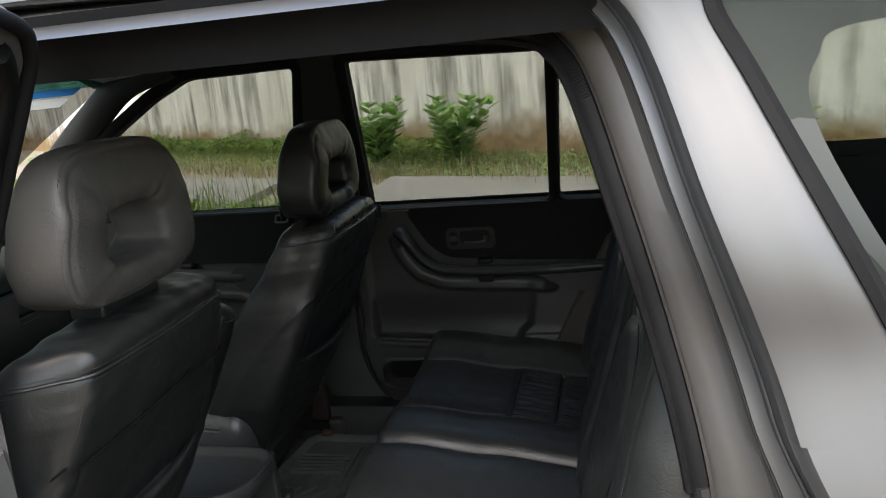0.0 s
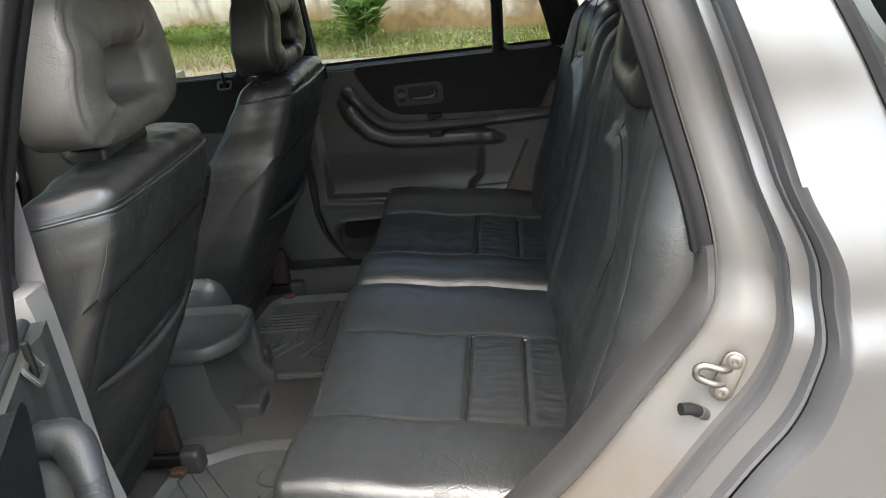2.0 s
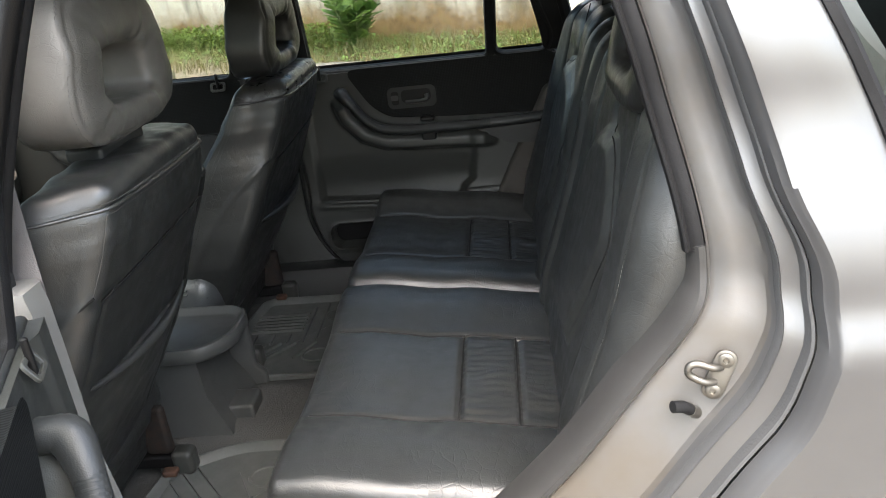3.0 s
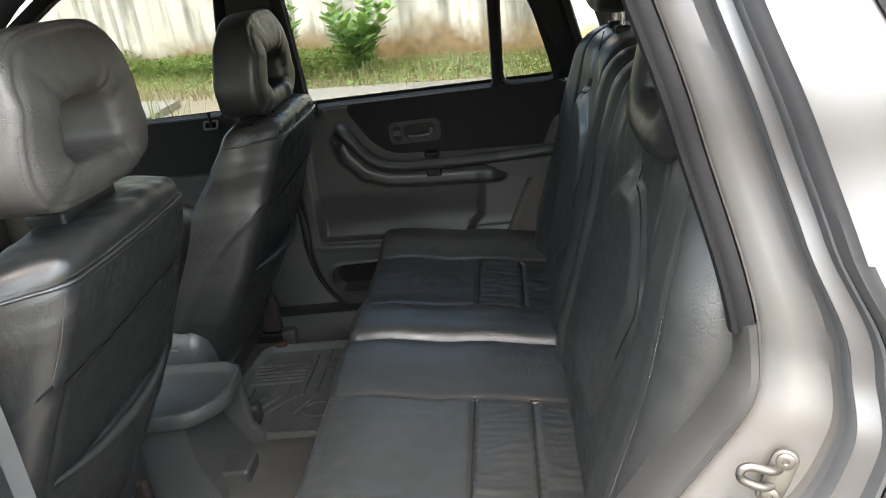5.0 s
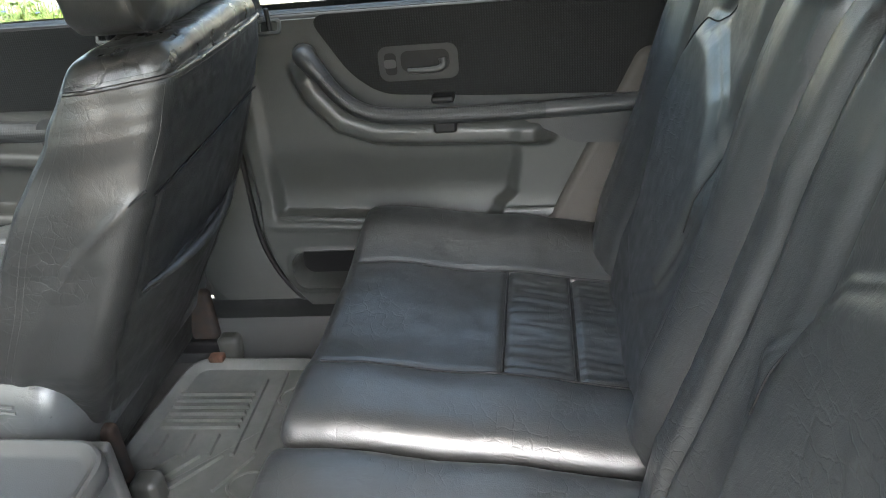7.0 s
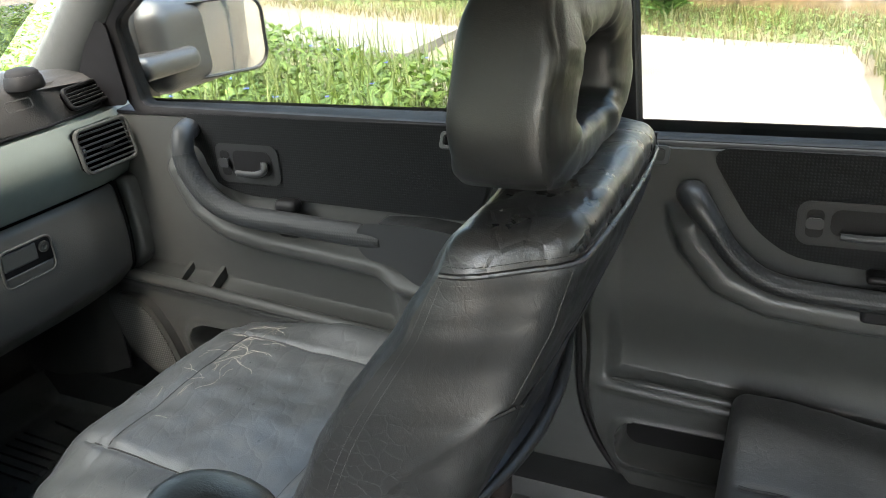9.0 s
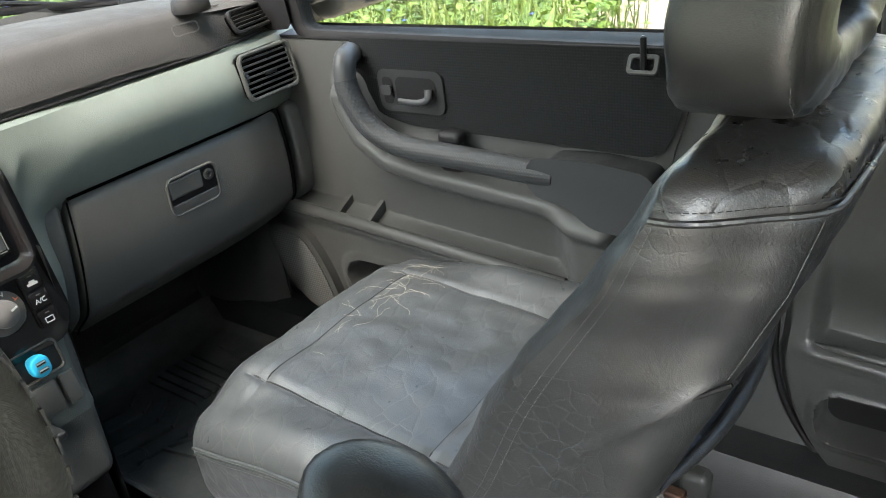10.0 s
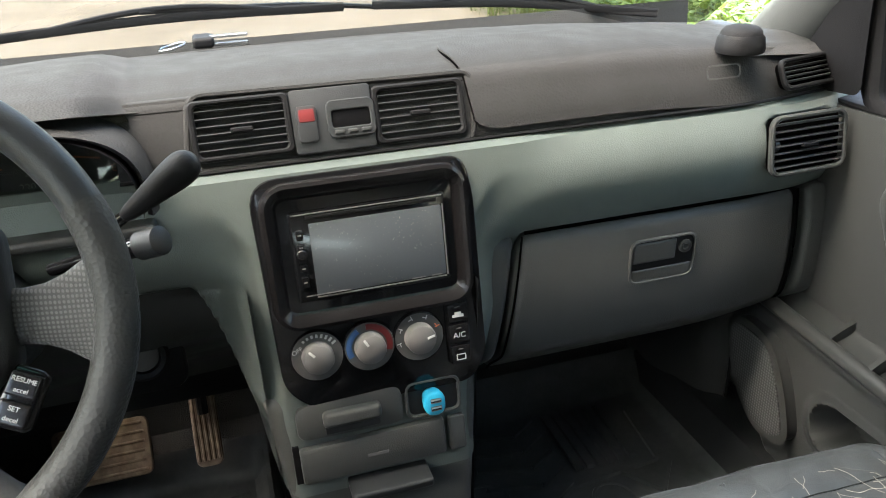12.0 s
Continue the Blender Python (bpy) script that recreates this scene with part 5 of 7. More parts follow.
    for s in (-1, 1):
        down = [place(0.0698, s * 0.2398, lerp(corner - 0.006, seam_z, i / 50)) for i in range(51)]
        rows += [stitches([(x + 0.0006 + k, y + s * 0.0006, z) for x, y, z in down]) for k in (0.004, -0.004)]
    part("stitching", join(*rows), THREAD, bk, "grey double stitching")
    across = [place(0.0805, y, seam_z + 0.012 * (y / 0.25)) for y in (lerp(-0.215, 0.215, i / 40) for i in range(41))]
    part("rear_seam", tube([(x + 0.0065 * (1 - ((y - cy) / 0.25) ** 2), y, z) for x, y, z in across], 0.0016, 6), SEAM, bk, "dark sewn seam")
    for s in (-1, 1):
        part("side_seam", tube([place(p.x, s * 0.249, p.z) for p in spline([(x, 0, z) for x, z in side_seam], 60)], 0.0018, 6), SEAM, bk, "dark sewn seam")
        for k in (-0.066, -0.056):
            rows = [place(k, s * 0.2512, lerp(corner - 0.004, 0.6, i / 60)) for i in range(61)]
            part("edge_stitching", stitches([(x, y + s * 0.0012, z) for x, y, z in rows]), THREAD_DARK, bk, "dark double stitching")
        low = [place(p.x, s * 0.2515, p.z) for p in spline([(x, 0, z) for x, z in side_seam], 70)]
        part("curved_stitching", stitches([(x - 0.005, y - s * 0.002, z - 0.004) for x, y, z in low], 0.003, 0.003, 0.0005), THREAD_DARK, bk, "grey curved stitching")
    lip = [place(0.081, y, lip_z + 0.012 * (y / 0.2) ** 2) for y in (lerp(-0.19, 0.19, i / 40) for i in range(41))]
    part("pocket_edge", tube([(x + 0.006 + 0.024 * max(0.0, 1 - ((y - cy) / 0.17) ** 2), y, z) for x, y, z in lip], lambda s: 0.0085 * (0.1 + 0.9 * math.sin(math.pi * s) ** 0.5), 10), back_mat, bk, "rolled pocket edge")
    # what shows under the back: dark steel, rails and worn covers
    for s in (-1, 1):
        part("recliner", moved(rbox(0.055, 0.025, 0.11, 0.01), Matrix.Translation((-0.215 + dx, cy + s * 0.19, 0.5))), RUST, ob, "dark rusty recliner")
        part("rail", moved(rbox(0.5, 0.035, 0.03, 0.008), Matrix.Translation((-0.42 + dx, cy + s * 0.19, 0.43))), BLACK, ob, "dark seat rail")
        part("rail_cover", moved(rbox(0.045, 0.042, 0.055, 0.012), Matrix.Translation((-0.17 + dx, cy + s * 0.19, 0.425))), GREY, ob, "grey rail end cover")
        part("bolt_bracket", moved(rbox(0.03, 0.022, 0.014, 0.005), Matrix.Translation((-0.19 + dx, cy + s * 0.157, 0.42))), RUST_BRIGHT, ob, "rusty bolt bracket")
    part("valance", moved(warp(rbox(0.03, 0.4, 0.1, 0.012, 2, 10, 6), lambda x, y, z: (x + 0.25 * z, y, z)), Matrix.Translation((-0.245 + dx, cy, 0.5))), back_mat, ob, "loose leather flap under the backrest")

    def cushion(x, y, z):
        u = (x + 0.26) / 0.52
        side = smooth01(0.15, 0.22, abs(y))
        zz = z * 0.15 / 0.14 + 0.579 + 0.04 * (1 - u) * (1 if z > 0 else 0.3)
        if z > 0:
            zz += 0.028 * side * smooth01(0.15, 0.5, u) + 0.01 * (1 - (y / 0.26) ** 2)
            zz -= 0.022 * side * smooth01(0.3, 0.0, u)
            zz += groove(abs(abs(y) - 0.158), 0.005, 0.0045) * smooth01(0.03, 0.1, u)
            zz += groove(u - 0.68, 0.008, 0.004) * (1 - side) + groove(u - 0.16, 0.008, 0.003) * (1 - side)
            zz += 0.005 * noise.noise((x * 9, y * 11, 2)) + 0.0025 * noise.noise((x * 26, y * 30, 9))
        return -0.465 + dx + x, cy + y, zz

    cu = part("seat_cushion", warp(rbox(0.52, 0.53, 0.14, 0.05, 70, 70, 6), cushion), cushion_mat, ob, "creased leather cushion with pale cracks")
    part("front_piping", tube([(cushion(-0.252, y, 0.03)[0] - 0.004, cy + y, cushion(-0.25, y, 0.045)[2] - 0.004) for y in (lerp(-0.225, 0.225, i / 30) for i in range(31))], 0.0032, 6), PIPING, cu, "dark piping")
    for s in (-1, 1):
        part("side_seam", tube([tuple(Vector(cushion(lerp(-0.2, 0.24, i / 40), s * 0.158, 0.07)) + Vector((0, 0, 0.0006))) for i in range(41)], 0.0012, 5), SEAM, cu, "dark sewn seam")
    for x in (-0.177, 0.0936):
        part("cross_seam", tube([tuple(Vector(cushion(x, lerp(-0.158, 0.158, i / 40), 0.07)) + Vector((0, 0, 0.0006))) for i in range(41)], 0.0012, 5), SEAM, cu, "dark sewn seam")
    r = random.Random(11)
    split = []
    for _ in range(60 if cy > 0 else 0):
        x, y, turn = r.uniform(-0.205, -0.13), r.uniform(-0.12, 0.2), r.uniform(-0.9, 0.9) + (1.57 if r.random() < 0.45 else 0.3)
        if r.random() > (0.95 if y > 0.02 else 0.35) * (1 - smooth01(-0.17, -0.09, x)) + 0.08:
            continue
        P = []
        for _k in range(r.randint(4, 9)):
            if -0.205 < x < 0.2 and abs(y) < 0.225:
                P.append(tuple(a + b for a, b in zip(cushion(x, y, 0.07), (0, 0, 0.0003))))
            turn += r.uniform(-0.5, 0.5)
            x, y = x + 0.007 * math.cos(turn), y + 0.007 * math.sin(turn)
        if len(P) > 3:
            split.append(tube(P, 0.00038, 5, flat=0.5))
    if split:
        tagged(part("surface_cracks", join(*split), CRACK, cu, "pale cracks in the leather"), kind="stuff")
    for k in (0.0, -0.011):
        part("side_piping", tube([(cushion(x, -0.262, 0.02)[0], cy - 0.2655 + abs(k) * 0.1, cushion(x, -0.24, 0.05)[2] - 0.012 + k) for x in (lerp(-0.22, 0.2, i / 30) for i in range(31))], 0.0026, 6), cushion_mat, cu, "pale double piping")
    part("seat_base", moved(rbox(0.42, 0.42, 0.13, 0.03), Matrix.Translation((-0.45 + dx, cy, 0.5))), GREY_DARK, ob, "dark seat base")

    # headrest with its through hole
    def hr(a, b):
        t = 2 * math.pi * a
        ct, st = math.cos(t), math.sin(t)
        sup = lambda c, p: math.copysign(abs(c) ** p, c)
        oz = 0.097 * sup(st, 0.45)
        oy = 0.159 * sup(ct, 0.42) * (1 - 0.17 * smooth01(-0.05, 0.097, oz))
        oz += 0.012 * (1 - (oy / 0.16) ** 2) * (1 if oz > 0 else -0.6)
        iy, iz = 0.066 * sup(ct, 0.55) * (1 - 0.12 * st), 0.038 * sup(st, 0.55) - 0.018
        q = 2 * math.pi * b
        u, w = sup(math.cos(q), 0.3), sup(math.sin(q), 0.3)
        f = (u + 1) / 2
        y, z = lerp(iy, oy, f), lerp(iz, oz, f)
        th = 0.054 * (1 - 0.3 * smooth01(0.02, 0.1, z)) * (0.86 + 0.14 * math.sin(math.pi * min(1, f * 1.1)))
        x = w * th
        pull = math.exp(-((f / 0.35) ** 2))
        x += 0.0034 * noise.noise((y * 20, z * 24, w)) + 0.0018 * noise.noise((y * 46, z * 30, w + 5)) + 0.006 * pull * noise.noise((t * 3.1, w * 2, 4))
        x += (groove(z - 0.012, 0.004, 0.003) * smooth01(0.3, 0.5, f) + groove(f - 0.86, 0.03, 0.002)) * (1 if w > 0 else -1)
        x += 0.006 * smooth01(-0.04, -0.095, z) * noise.noise((y * 45, z * 30, 2))
        return hx + dx + x + (z + 0.1) * 0.06, cy + y, hz + z

    n1, n2 = 160, 64
    V = [hr(i / n1, j / n2) for i in range(n1) for j in range(n2)]
    F = [(i * n2 + j, ((i + 1) % n1) * n2 + j, ((i + 1) % n1) * n2 + (j + 1) % n2, i * n2 + (j + 1) % n2) for i in range(n1) for j in range(n2)]
    head = part("headrest", (V, F), hr_mat, ob, "padded leather headrest with an oval hole")
    low = [hr(lerp(0.5, 1.0, i / 80), 0.1) for i in range(81)]
    part("lower_stitching", stitches([(x + 0.0008, y, z - 0.0006) for x, y, z in low], 0.004, 0.003, 0.0005), THREAD, head, "pale stitching")
    for b in (0.1, 0.085):
        up = [hr(lerp(0.06, 0.44, i / 60), b) for i in range(61)]
        part("upper_stitching", stitches([(x + 0.0006, y, z + 0.0006) for x, y, z in up], 0.004, 0.003, 0.0005), THREAD_DARK, head, "pale stitching")
    part("post_collar", moved(rbox(0.055, 0.14, 0.022, 0.007), Matrix.Translation((-0.05 + dx, cy + 0.01, z1 + 0.016))), GREY_DARK, ob, "dark plastic post collar")
    for s in (-1, 1):
        part("headrest_post", tube([(-0.05 + dx, cy + s * 0.05, z1 - 0.03), (-0.05 + dx, cy + s * 0.05, hz - 0.08)], 0.006, 10), CHROME, ob, "chrome post")
    return ob


CRACK = plastic("bare leather backing", (0.3, 0.28, 0.24), 0.9)
RUST_BRIGHT = metal("orange rust", (0.03, 0.018, 0.013), 0.75, (0.08, 0.04, 0.025))
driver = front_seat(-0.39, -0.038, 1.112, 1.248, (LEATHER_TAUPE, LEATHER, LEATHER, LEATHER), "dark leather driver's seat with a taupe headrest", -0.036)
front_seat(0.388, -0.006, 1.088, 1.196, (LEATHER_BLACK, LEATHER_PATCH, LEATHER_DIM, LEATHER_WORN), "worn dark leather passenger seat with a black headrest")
ARM = [(-0.275, -0.075, 0.7), (-0.205, -0.075, 0.83), (-0.155, -0.075, 0.93), (-0.132, -0.075, 0.98), (-0.122, -0.075, 1.016)]
arm = part("folded_armrest", tube(spline(ARM, 40), lambda s: 0.049 * math.sqrt(max(0.02, 1 - max(0.0, (s - 0.88) / 0.12) ** 2)), 20, flat=0.76, up=(0, 1, 0)), LEATHER_BLACK, driver, "folded up black leather armrest")
ring = spline(ARM, 40)[33]
part("arm_seam", tube([(ring.x + 0.047 * math.cos(a), ring.y + 0.0362 * math.sin(a), ring.z - 0.012 * math.cos(a)) for a in (6.2832 * i / 40 for i in range(40))], 0.0016, 6, True), PIPING, arm)

# ---- rear bench ----
SPLIT = 0.03


def rear_cushion(y0, y1, label, s):
    """One half of the rear seat. s: +1 where the door is on the car's right."""
    cy, w = (y0 + y1) / 2, y1 - y0
    ob = thing("rear_bench", (0.36, cy, 0.4), label, "rear seat", "rear seats")
    in_lo, in_hi = (0.172, 0.449) if s > 0 else (-0.449, -0.175)

    def top(x, y):
        """Height of the upholstery at a place."""
        z = 0.655 - 0.03 * smooth01(0.35, 0.6, x) + 0.022 * smooth01(0.36, 0.18, x)
        e = min(y - y0, y1 - y)
        z += 0.018 * (1 - smooth01(0.08, 0.22, abs(e))) - 0.004 * (1 - smooth01(0.0, 0.06, e)) ** 2
        inner = y - y0 if s > 0 else y1 - y
        z -= 0.009 * max(0.0, 1 - inner / 0.06) ** 2
        for sy in (in_lo, in_hi):
            z += groove(y - sy, 0.0055, 0.0035) * smooth01(0.13, 0.17, x)
        if in_lo < y < in_hi:
            z += groove(x - 0.385, 0.006, 0.005) + groove(x - 0.485, 0.005, 0.005)
            z += 0.006 * math.sin(math.pi * (y - in_lo) / (in_hi - in_lo)) * smooth01(0.2, 0.3, x)
            if x > 0.385:
                q = noise.noise((x * 9, y * 52 + 0.8 * noise.noise((x * 16, y * 8, 1)), s * 4))
                z -= 0.002 - 0.0034 * abs(q) - 0.0016 * noise.noise((x * 14, y * 95, s))
        z += 0.004 * noise.noise((x * 7, y * 7, s * 3)) + 0.0012 * noise.noise((x * 30, y * 26, s * 5))
        return z

    def f(x, y, z):
        px, py = 0.365 + x, cy + y
        rear = smooth01(0.15, 0.24, x)
        edge = smooth01(w / 2 - 0.16, w / 2, s * y)
        px -= rear * edge * 0.02
        if z > 0:
            return px, py + s * 0.028 * smooth01(w / 2 - 0.03, w / 2, -s * y) * smooth01(0.06, 0.0, z), top(px, py) - (0.075 - z)
        py += s * 0.028 * smooth01(w / 2 - 0.03, w / 2, -s * y)
        return px + 0.02 * (x < 0), py, 0.45 + (z + 0.075) * 0.6

    cu = part("cushion", warp(rbox(0.48, w, 0.15, 0.022, 120, 170, 6), f), LEATHER, ob, "dark leather cushion with gathered centre panels")
    front = [(0.1295, cy + t * (w / 2 - 0.03), 0.612 + 0.01 * math.cos(t * 2)) for t in (i / 20 - 1 for i in range(41))]
    part("front_piping", tube(front, 0.0035, 6), PIPING, cu, "dark piping along the front edge")
    side_y = y0 + 0.002 if s > 0 else y1 - 0.002
    part("side_piping", tube([(lerp(0.16, 0.56, i / 20), side_y, top(lerp(0.16, 0.56, i / 20), cy) - 0.056) for i in range(21)], 0.0032, 6), PIPING, cu, "dark piping at the split")
    lines = [[(lerp(0.15, 0.56, i / 40), sy) for i in range(41)] for sy in (in_lo, in_hi)]
    lines += [[(sx, lerp(in_lo, in_hi, i / 40)) for i in range(41)] for sx in (0.385, 0.48)]
    for P in lines:
        part("seam", tube([(x, y, top(x, y) + 0.0006) for x, y in P], 0.0016, 6), SEAM, cu, "dark sewn seam")
    part("cushion_base", moved(rbox(0.42, w - 0.03, 0.12, 0.02), Matrix.Translation((0.385, cy, 0.45))), GREY_DARK, ob, "dark cushion base")
    return ob


right_seat = rear_cushion(SPLIT + 0.006, 0.64, "dark leather rear seat half by the closed door", 1)
left_seat = rear_cushion(-0.63, SPLIT - 0.004, "dark leather rear seat half by the open door", -1)


BACK_LINE = [(0.56, 0.532), (0.72, 0.562), (0.8, 0.588), (0.88, 0.612), (0.95, 0.63), (1.03, 0.648), (1.1, 0.668), (1.18, 0.695)]
PAD = [(0.5, 1.055), (0.56, 1.05), (0.66, 1.0), (0.7, 0.93), (0.66, 0.85), (0.58, 0.74), (0.4, 0.72), (0.26, 0.78), (0.2, 0.9), (0.3, 1.0), (0.42, 1.045)]
CREASE = [(0.5, 1.175), (0.455, 1.12), (0.45, 1.08), (0.5, 1.055)]


def in_shape(P, x, z):
    """Whether a place lies inside a closed outline."""
    hit = False
    for (ax, az), (bx, bz) in zip(P, P[1:] + P[:1]):
        if (az > z) != (bz > z) and x < ax + (z - az) / (bz - az) * (bx - ax):
            hit = not hit
    return hit


def rear_back(y0, y1, s, ob):
    """Half of the rear back: outer bolster, lumbar pad and pleats at its inner edge."""
    cy, w = (y0 + y1) / 2, y1 - y0
    outer = y1 if s > 0 else y0
    inner = y0 if s > 0 else y1
    ring = [(u * w, z) for u, z in PAD]
    fold = [(u * w, z) for u, z in CREASE]

    def f(x, y, z):
        v = (z + 0.29) / 0.58
        u = (cy + y - inner) / (outer - inner)
        zz = 0.57 + 0.605 * v
        px = line1(BACK_LINE, zz) + 0.065 + x
        py = cy + y - s * 0.03 * smooth01(0.7, 1.0, v) * smooth01(0.5, 1.0, u)
        zz -= 0.022 * smooth01(0.72, 1.0, u) * v + 0.018 * math.exp(-(((u - 0.2) / 0.05) ** 2)) * smooth01(0.8, 1, v)
        if x < 0:
            k = min(1.0, -x / 0.03)
            out = 0.0
            out += 0.026 * smooth01(0.7, 0.84, u) * (1 - 0.3 * v)
            out += groove(u - 0.715, 0.014, 0.012) + groove(u - 0.925, 0.006, 0.003)
            out += 0.016 * (1 - smooth01(0.1, 0.2, u))
            out += groove(u - 0.13, 0.012, 0.009) + groove(u - 0.235, 0.018, 0.013) * smooth01(0.3, 0.75, v) + groove(u - 0.04, 0.01, 0.006) * smooth01(0.5, 0.9, v)
            d, _ = dist_path(ring + ring[:1], u * w, zz)
            out += 0.008 + 0.006 * smooth01(0.0, 0.02, d) if in_shape(PAD, u, zz) else 0.008 * (1 - smooth01(0.0, 0.012, d))
            out += groove(d, 0.004, 0.003)
            d, _ = dist_path(fold, u * w, zz)
            out += groove(d, 0.012, 0.008)
            out += 0.008 * math.exp(-(((u - 0.62) / 0.14) ** 2 + ((v - 0.93) / 0.08) ** 2)) + 0.006 * math.exp(-(((u - 0.33) / 0.08) ** 2 + ((v - 0.95) / 0.09) ** 2))
            out += 0.003 * noise.noise((py * 7, zz * 7, s)) + 0.0008 * noise.noise((py * 34, zz * 12, s * 2)) + 0.0006 * noise.noise((py * 20, zz * 45, s * 3))
            px -= out * k
        return px, py, zz

    bk = part("backrest", warp(rbox(0.13, w, 0.58, 0.05, 6, 170, 150), f), LEATHER, ob, "dark leather back with raised bolsters")
    at = lambda u, z: Vector(f(-0.065, inner + u * (outer - inner) - cy, (z - 0.57) / 0.605 * 0.58 - 0.29)) - Vector((0.0006, 0, 0))
    for path in (CREASE + PAD[1:5], [(0.715, 0.64), (0.715, 0.9), (0.72, 1.13)], [(0.235, 0.86), (0.235, 1.14)]):
        part("seam", tube([at(p.x, p.z) for p in spline([(u, 0, z) for u, z in path], 50)], 0.0011, 5), SEAM, bk, "dark sewn seam")
    for u, mat, gap in ((0.925, THREAD_PALE, (-0.006, 0.006)), (0.13, THREAD_DARK, (-0.007,))):
        seam = [f(-0.065, inner + u * (outer - inner) - cy, lerp(-0.23, 0.22, i / 60)) for i in range(61)]
        part("stitching", join(*[stitches([(x - 0.0008, y + g, z) for x, y, z in seam], 0.0042, 0.0022, 0.0008) for g in gap]), mat, bk, "pale stitching")


rear_back(-0.648, 0.02, -1, left_seat)
rear_back(0.03, 0.62, 1, right_seat)


def rear_headrest(cy, seat, cx=0.745, cz=1.3):

    def hr(a, b):
        t = 2 * math.pi * a
        sup = lambda c, p: math.copysign(abs(c) ** p, c)
        oy, oz = 0.15 * sup(math.cos(t), 0.55), 0.09 * sup(math.sin(t), 0.6)
        iy, iz = 0.05 * sup(math.cos(t), 0.7), 0.026 * sup(math.sin(t), 0.7) - 0.01
        q = 2 * math.pi * b
        u, w = sup(math.cos(q), 0.75), sup(math.sin(q), 0.75)
        k = (u + 1) / 2
        y, z = lerp(iy, oy, k), lerp(iz, oz, k)
        x = w * 0.05 + 0.0025 * noise.noise((y * 20, z * 20, cy))
        return cx + x + 0.25 * z, cy + y, cz + z

    n1, n2 = 80, 32
    V = [hr(i / n1, j / n2) for i in range(n1) for j in range(n2)]
    F = [(i * n2 + j, ((i + 1) % n1) * n2 + j, ((i + 1) % n1) * n2 + (j + 1) % n2, i * n2 + (j + 1) % n2) for i in range(n1) for j in range(n2)]
    ob = part("headrest", (V, F), LEATHER_BLACK, seat, "glossy black padded headrest with a hole")
    for d in (-0.05, 0.05):
        part("post", tube([(0.735, cy + d, 1.1), (0.735, cy + d, cz - 0.06)], 0.006, 10), CHROME, ob, "chrome post")
        part("post_guide", moved(rbox(0.03, 0.035, 0.018, 0.006), Matrix.Translation((0.735, cy + d, 1.176))), BLACK, ob, "black plastic guide")


rear_headrest(-0.37, left_seat, 0.712, 1.202)
rear_headrest(0.36, right_seat)

# ---- dashboard ----
dash = thing("dashboard", (-1.05, 0, 0.9), "charcoal and grey green dashboard with a central stack", "dashboard")


def stack_x(z):
    """The sloping plane of the central stack."""
    return -0.943 + (1.045 - z) * 0.175


def fascia_x(y, z):
    zt = lerp(0.925, 0.78, smooth01(0.205, 0.145, abs(y)))
    base = -0.962 + 0.028 * math.sin(math.pi * max(0.0, min(1.0, (z - 0.915) / 0.145))) if z > zt else -0.962 - 0.06 * smooth01(zt, zt - 0.03, z) - 0.25 * smooth01(zt - 0.025, zt - 0.075, z)
    base -= 0.035 * smooth01(0.56, 0.74, y) ** 1.3
    base -= 0.03 * in_box(y, z, 0.535, 0.65, 0.965, 1.035, 0.012, 0.01)
    flare = 0.045 * smooth01(0.92, 1.06, z)
    soft = 0.05 + 0.07 * smooth01(0.88, 1.05, z)
    half = 0.128 + flare - 0.012 * smooth01(0.85, 0.7, z)
    mid = 0.001 - 0.012 * smooth01(0.85, 0.75, z)
    m = 1 - smooth01(half, half + soft, abs(y - mid))
    edge = 0.012 * smooth01(half - 0.012, half + 0.004, abs(y - mid)) * (1 - smooth01(0.95, 1.02, z))
    return lerp(base, stack_x(z) - edge, m)


def fascia_sheet(u, v):
    y, z = lerp(-0.44, 0.715, u), lerp(0.66, 1.055, v)
    x = fascia_x(y, z)
    x -= 0.02 * smooth01(1.046, 1.055, z)
    return x, y, z


part("fascia", grid(fascia_sheet, 230, 90), FASCIA, dash, "smooth green grey fascia and stack")

# Near-black for vent throats and lid gaps, their shade held in the colour.
GAP_SHADE = Mat("gap shade black", (0.001, 0.001, 0.001), 1.0, 0, 0.0).m

# dash top: from the windscreen back to the vents, with the instrument hood
def top_sheet(u, v):
    y = lerp(-0.72, 0.72, u)
    front = -1.6 + 0.26 * (y / 0.72) ** 2
    rear = -0.985
    s = v
    x = lerp(front, rear, s)
    z = curve1([(0.0, 1.085), (0.35, 1.11), (0.62, 1.135), (0.85, 1.14), (0.95, 1.132), (1.0, 1.12)], s)
    z -= 0.02 * smooth01(0.3, 0.72, abs(y))
    hood = (1 - smooth01(0.12, 0.175, abs(y + 0.4))) * smooth01(0.2, 0.85, s)
    z += 0.018 * hood
    x += 0.07 * hood * smooth01(0.7, 1.0, s)
    return x, y, z


part("dash_top", grid(top_sheet, 110, 50), DASH, dash, "grained charcoal dash top")
# upper rim that carries the vents, with the airbag lid
def rim_sheet(u, v):
    y = lerp(-0.25, 0.69, u)
    z = lerp(1.052, 1.128 - 0.02 * smooth01(0.3, 0.72, y), v)
    return -0.962 - 0.028 * v ** 1.4 - 0.03 * smooth01(0.5, 0.72, y), y, z


part("vent_rim", grid(rim_sheet, 60, 10), DASH, dash, "charcoal upper rim")


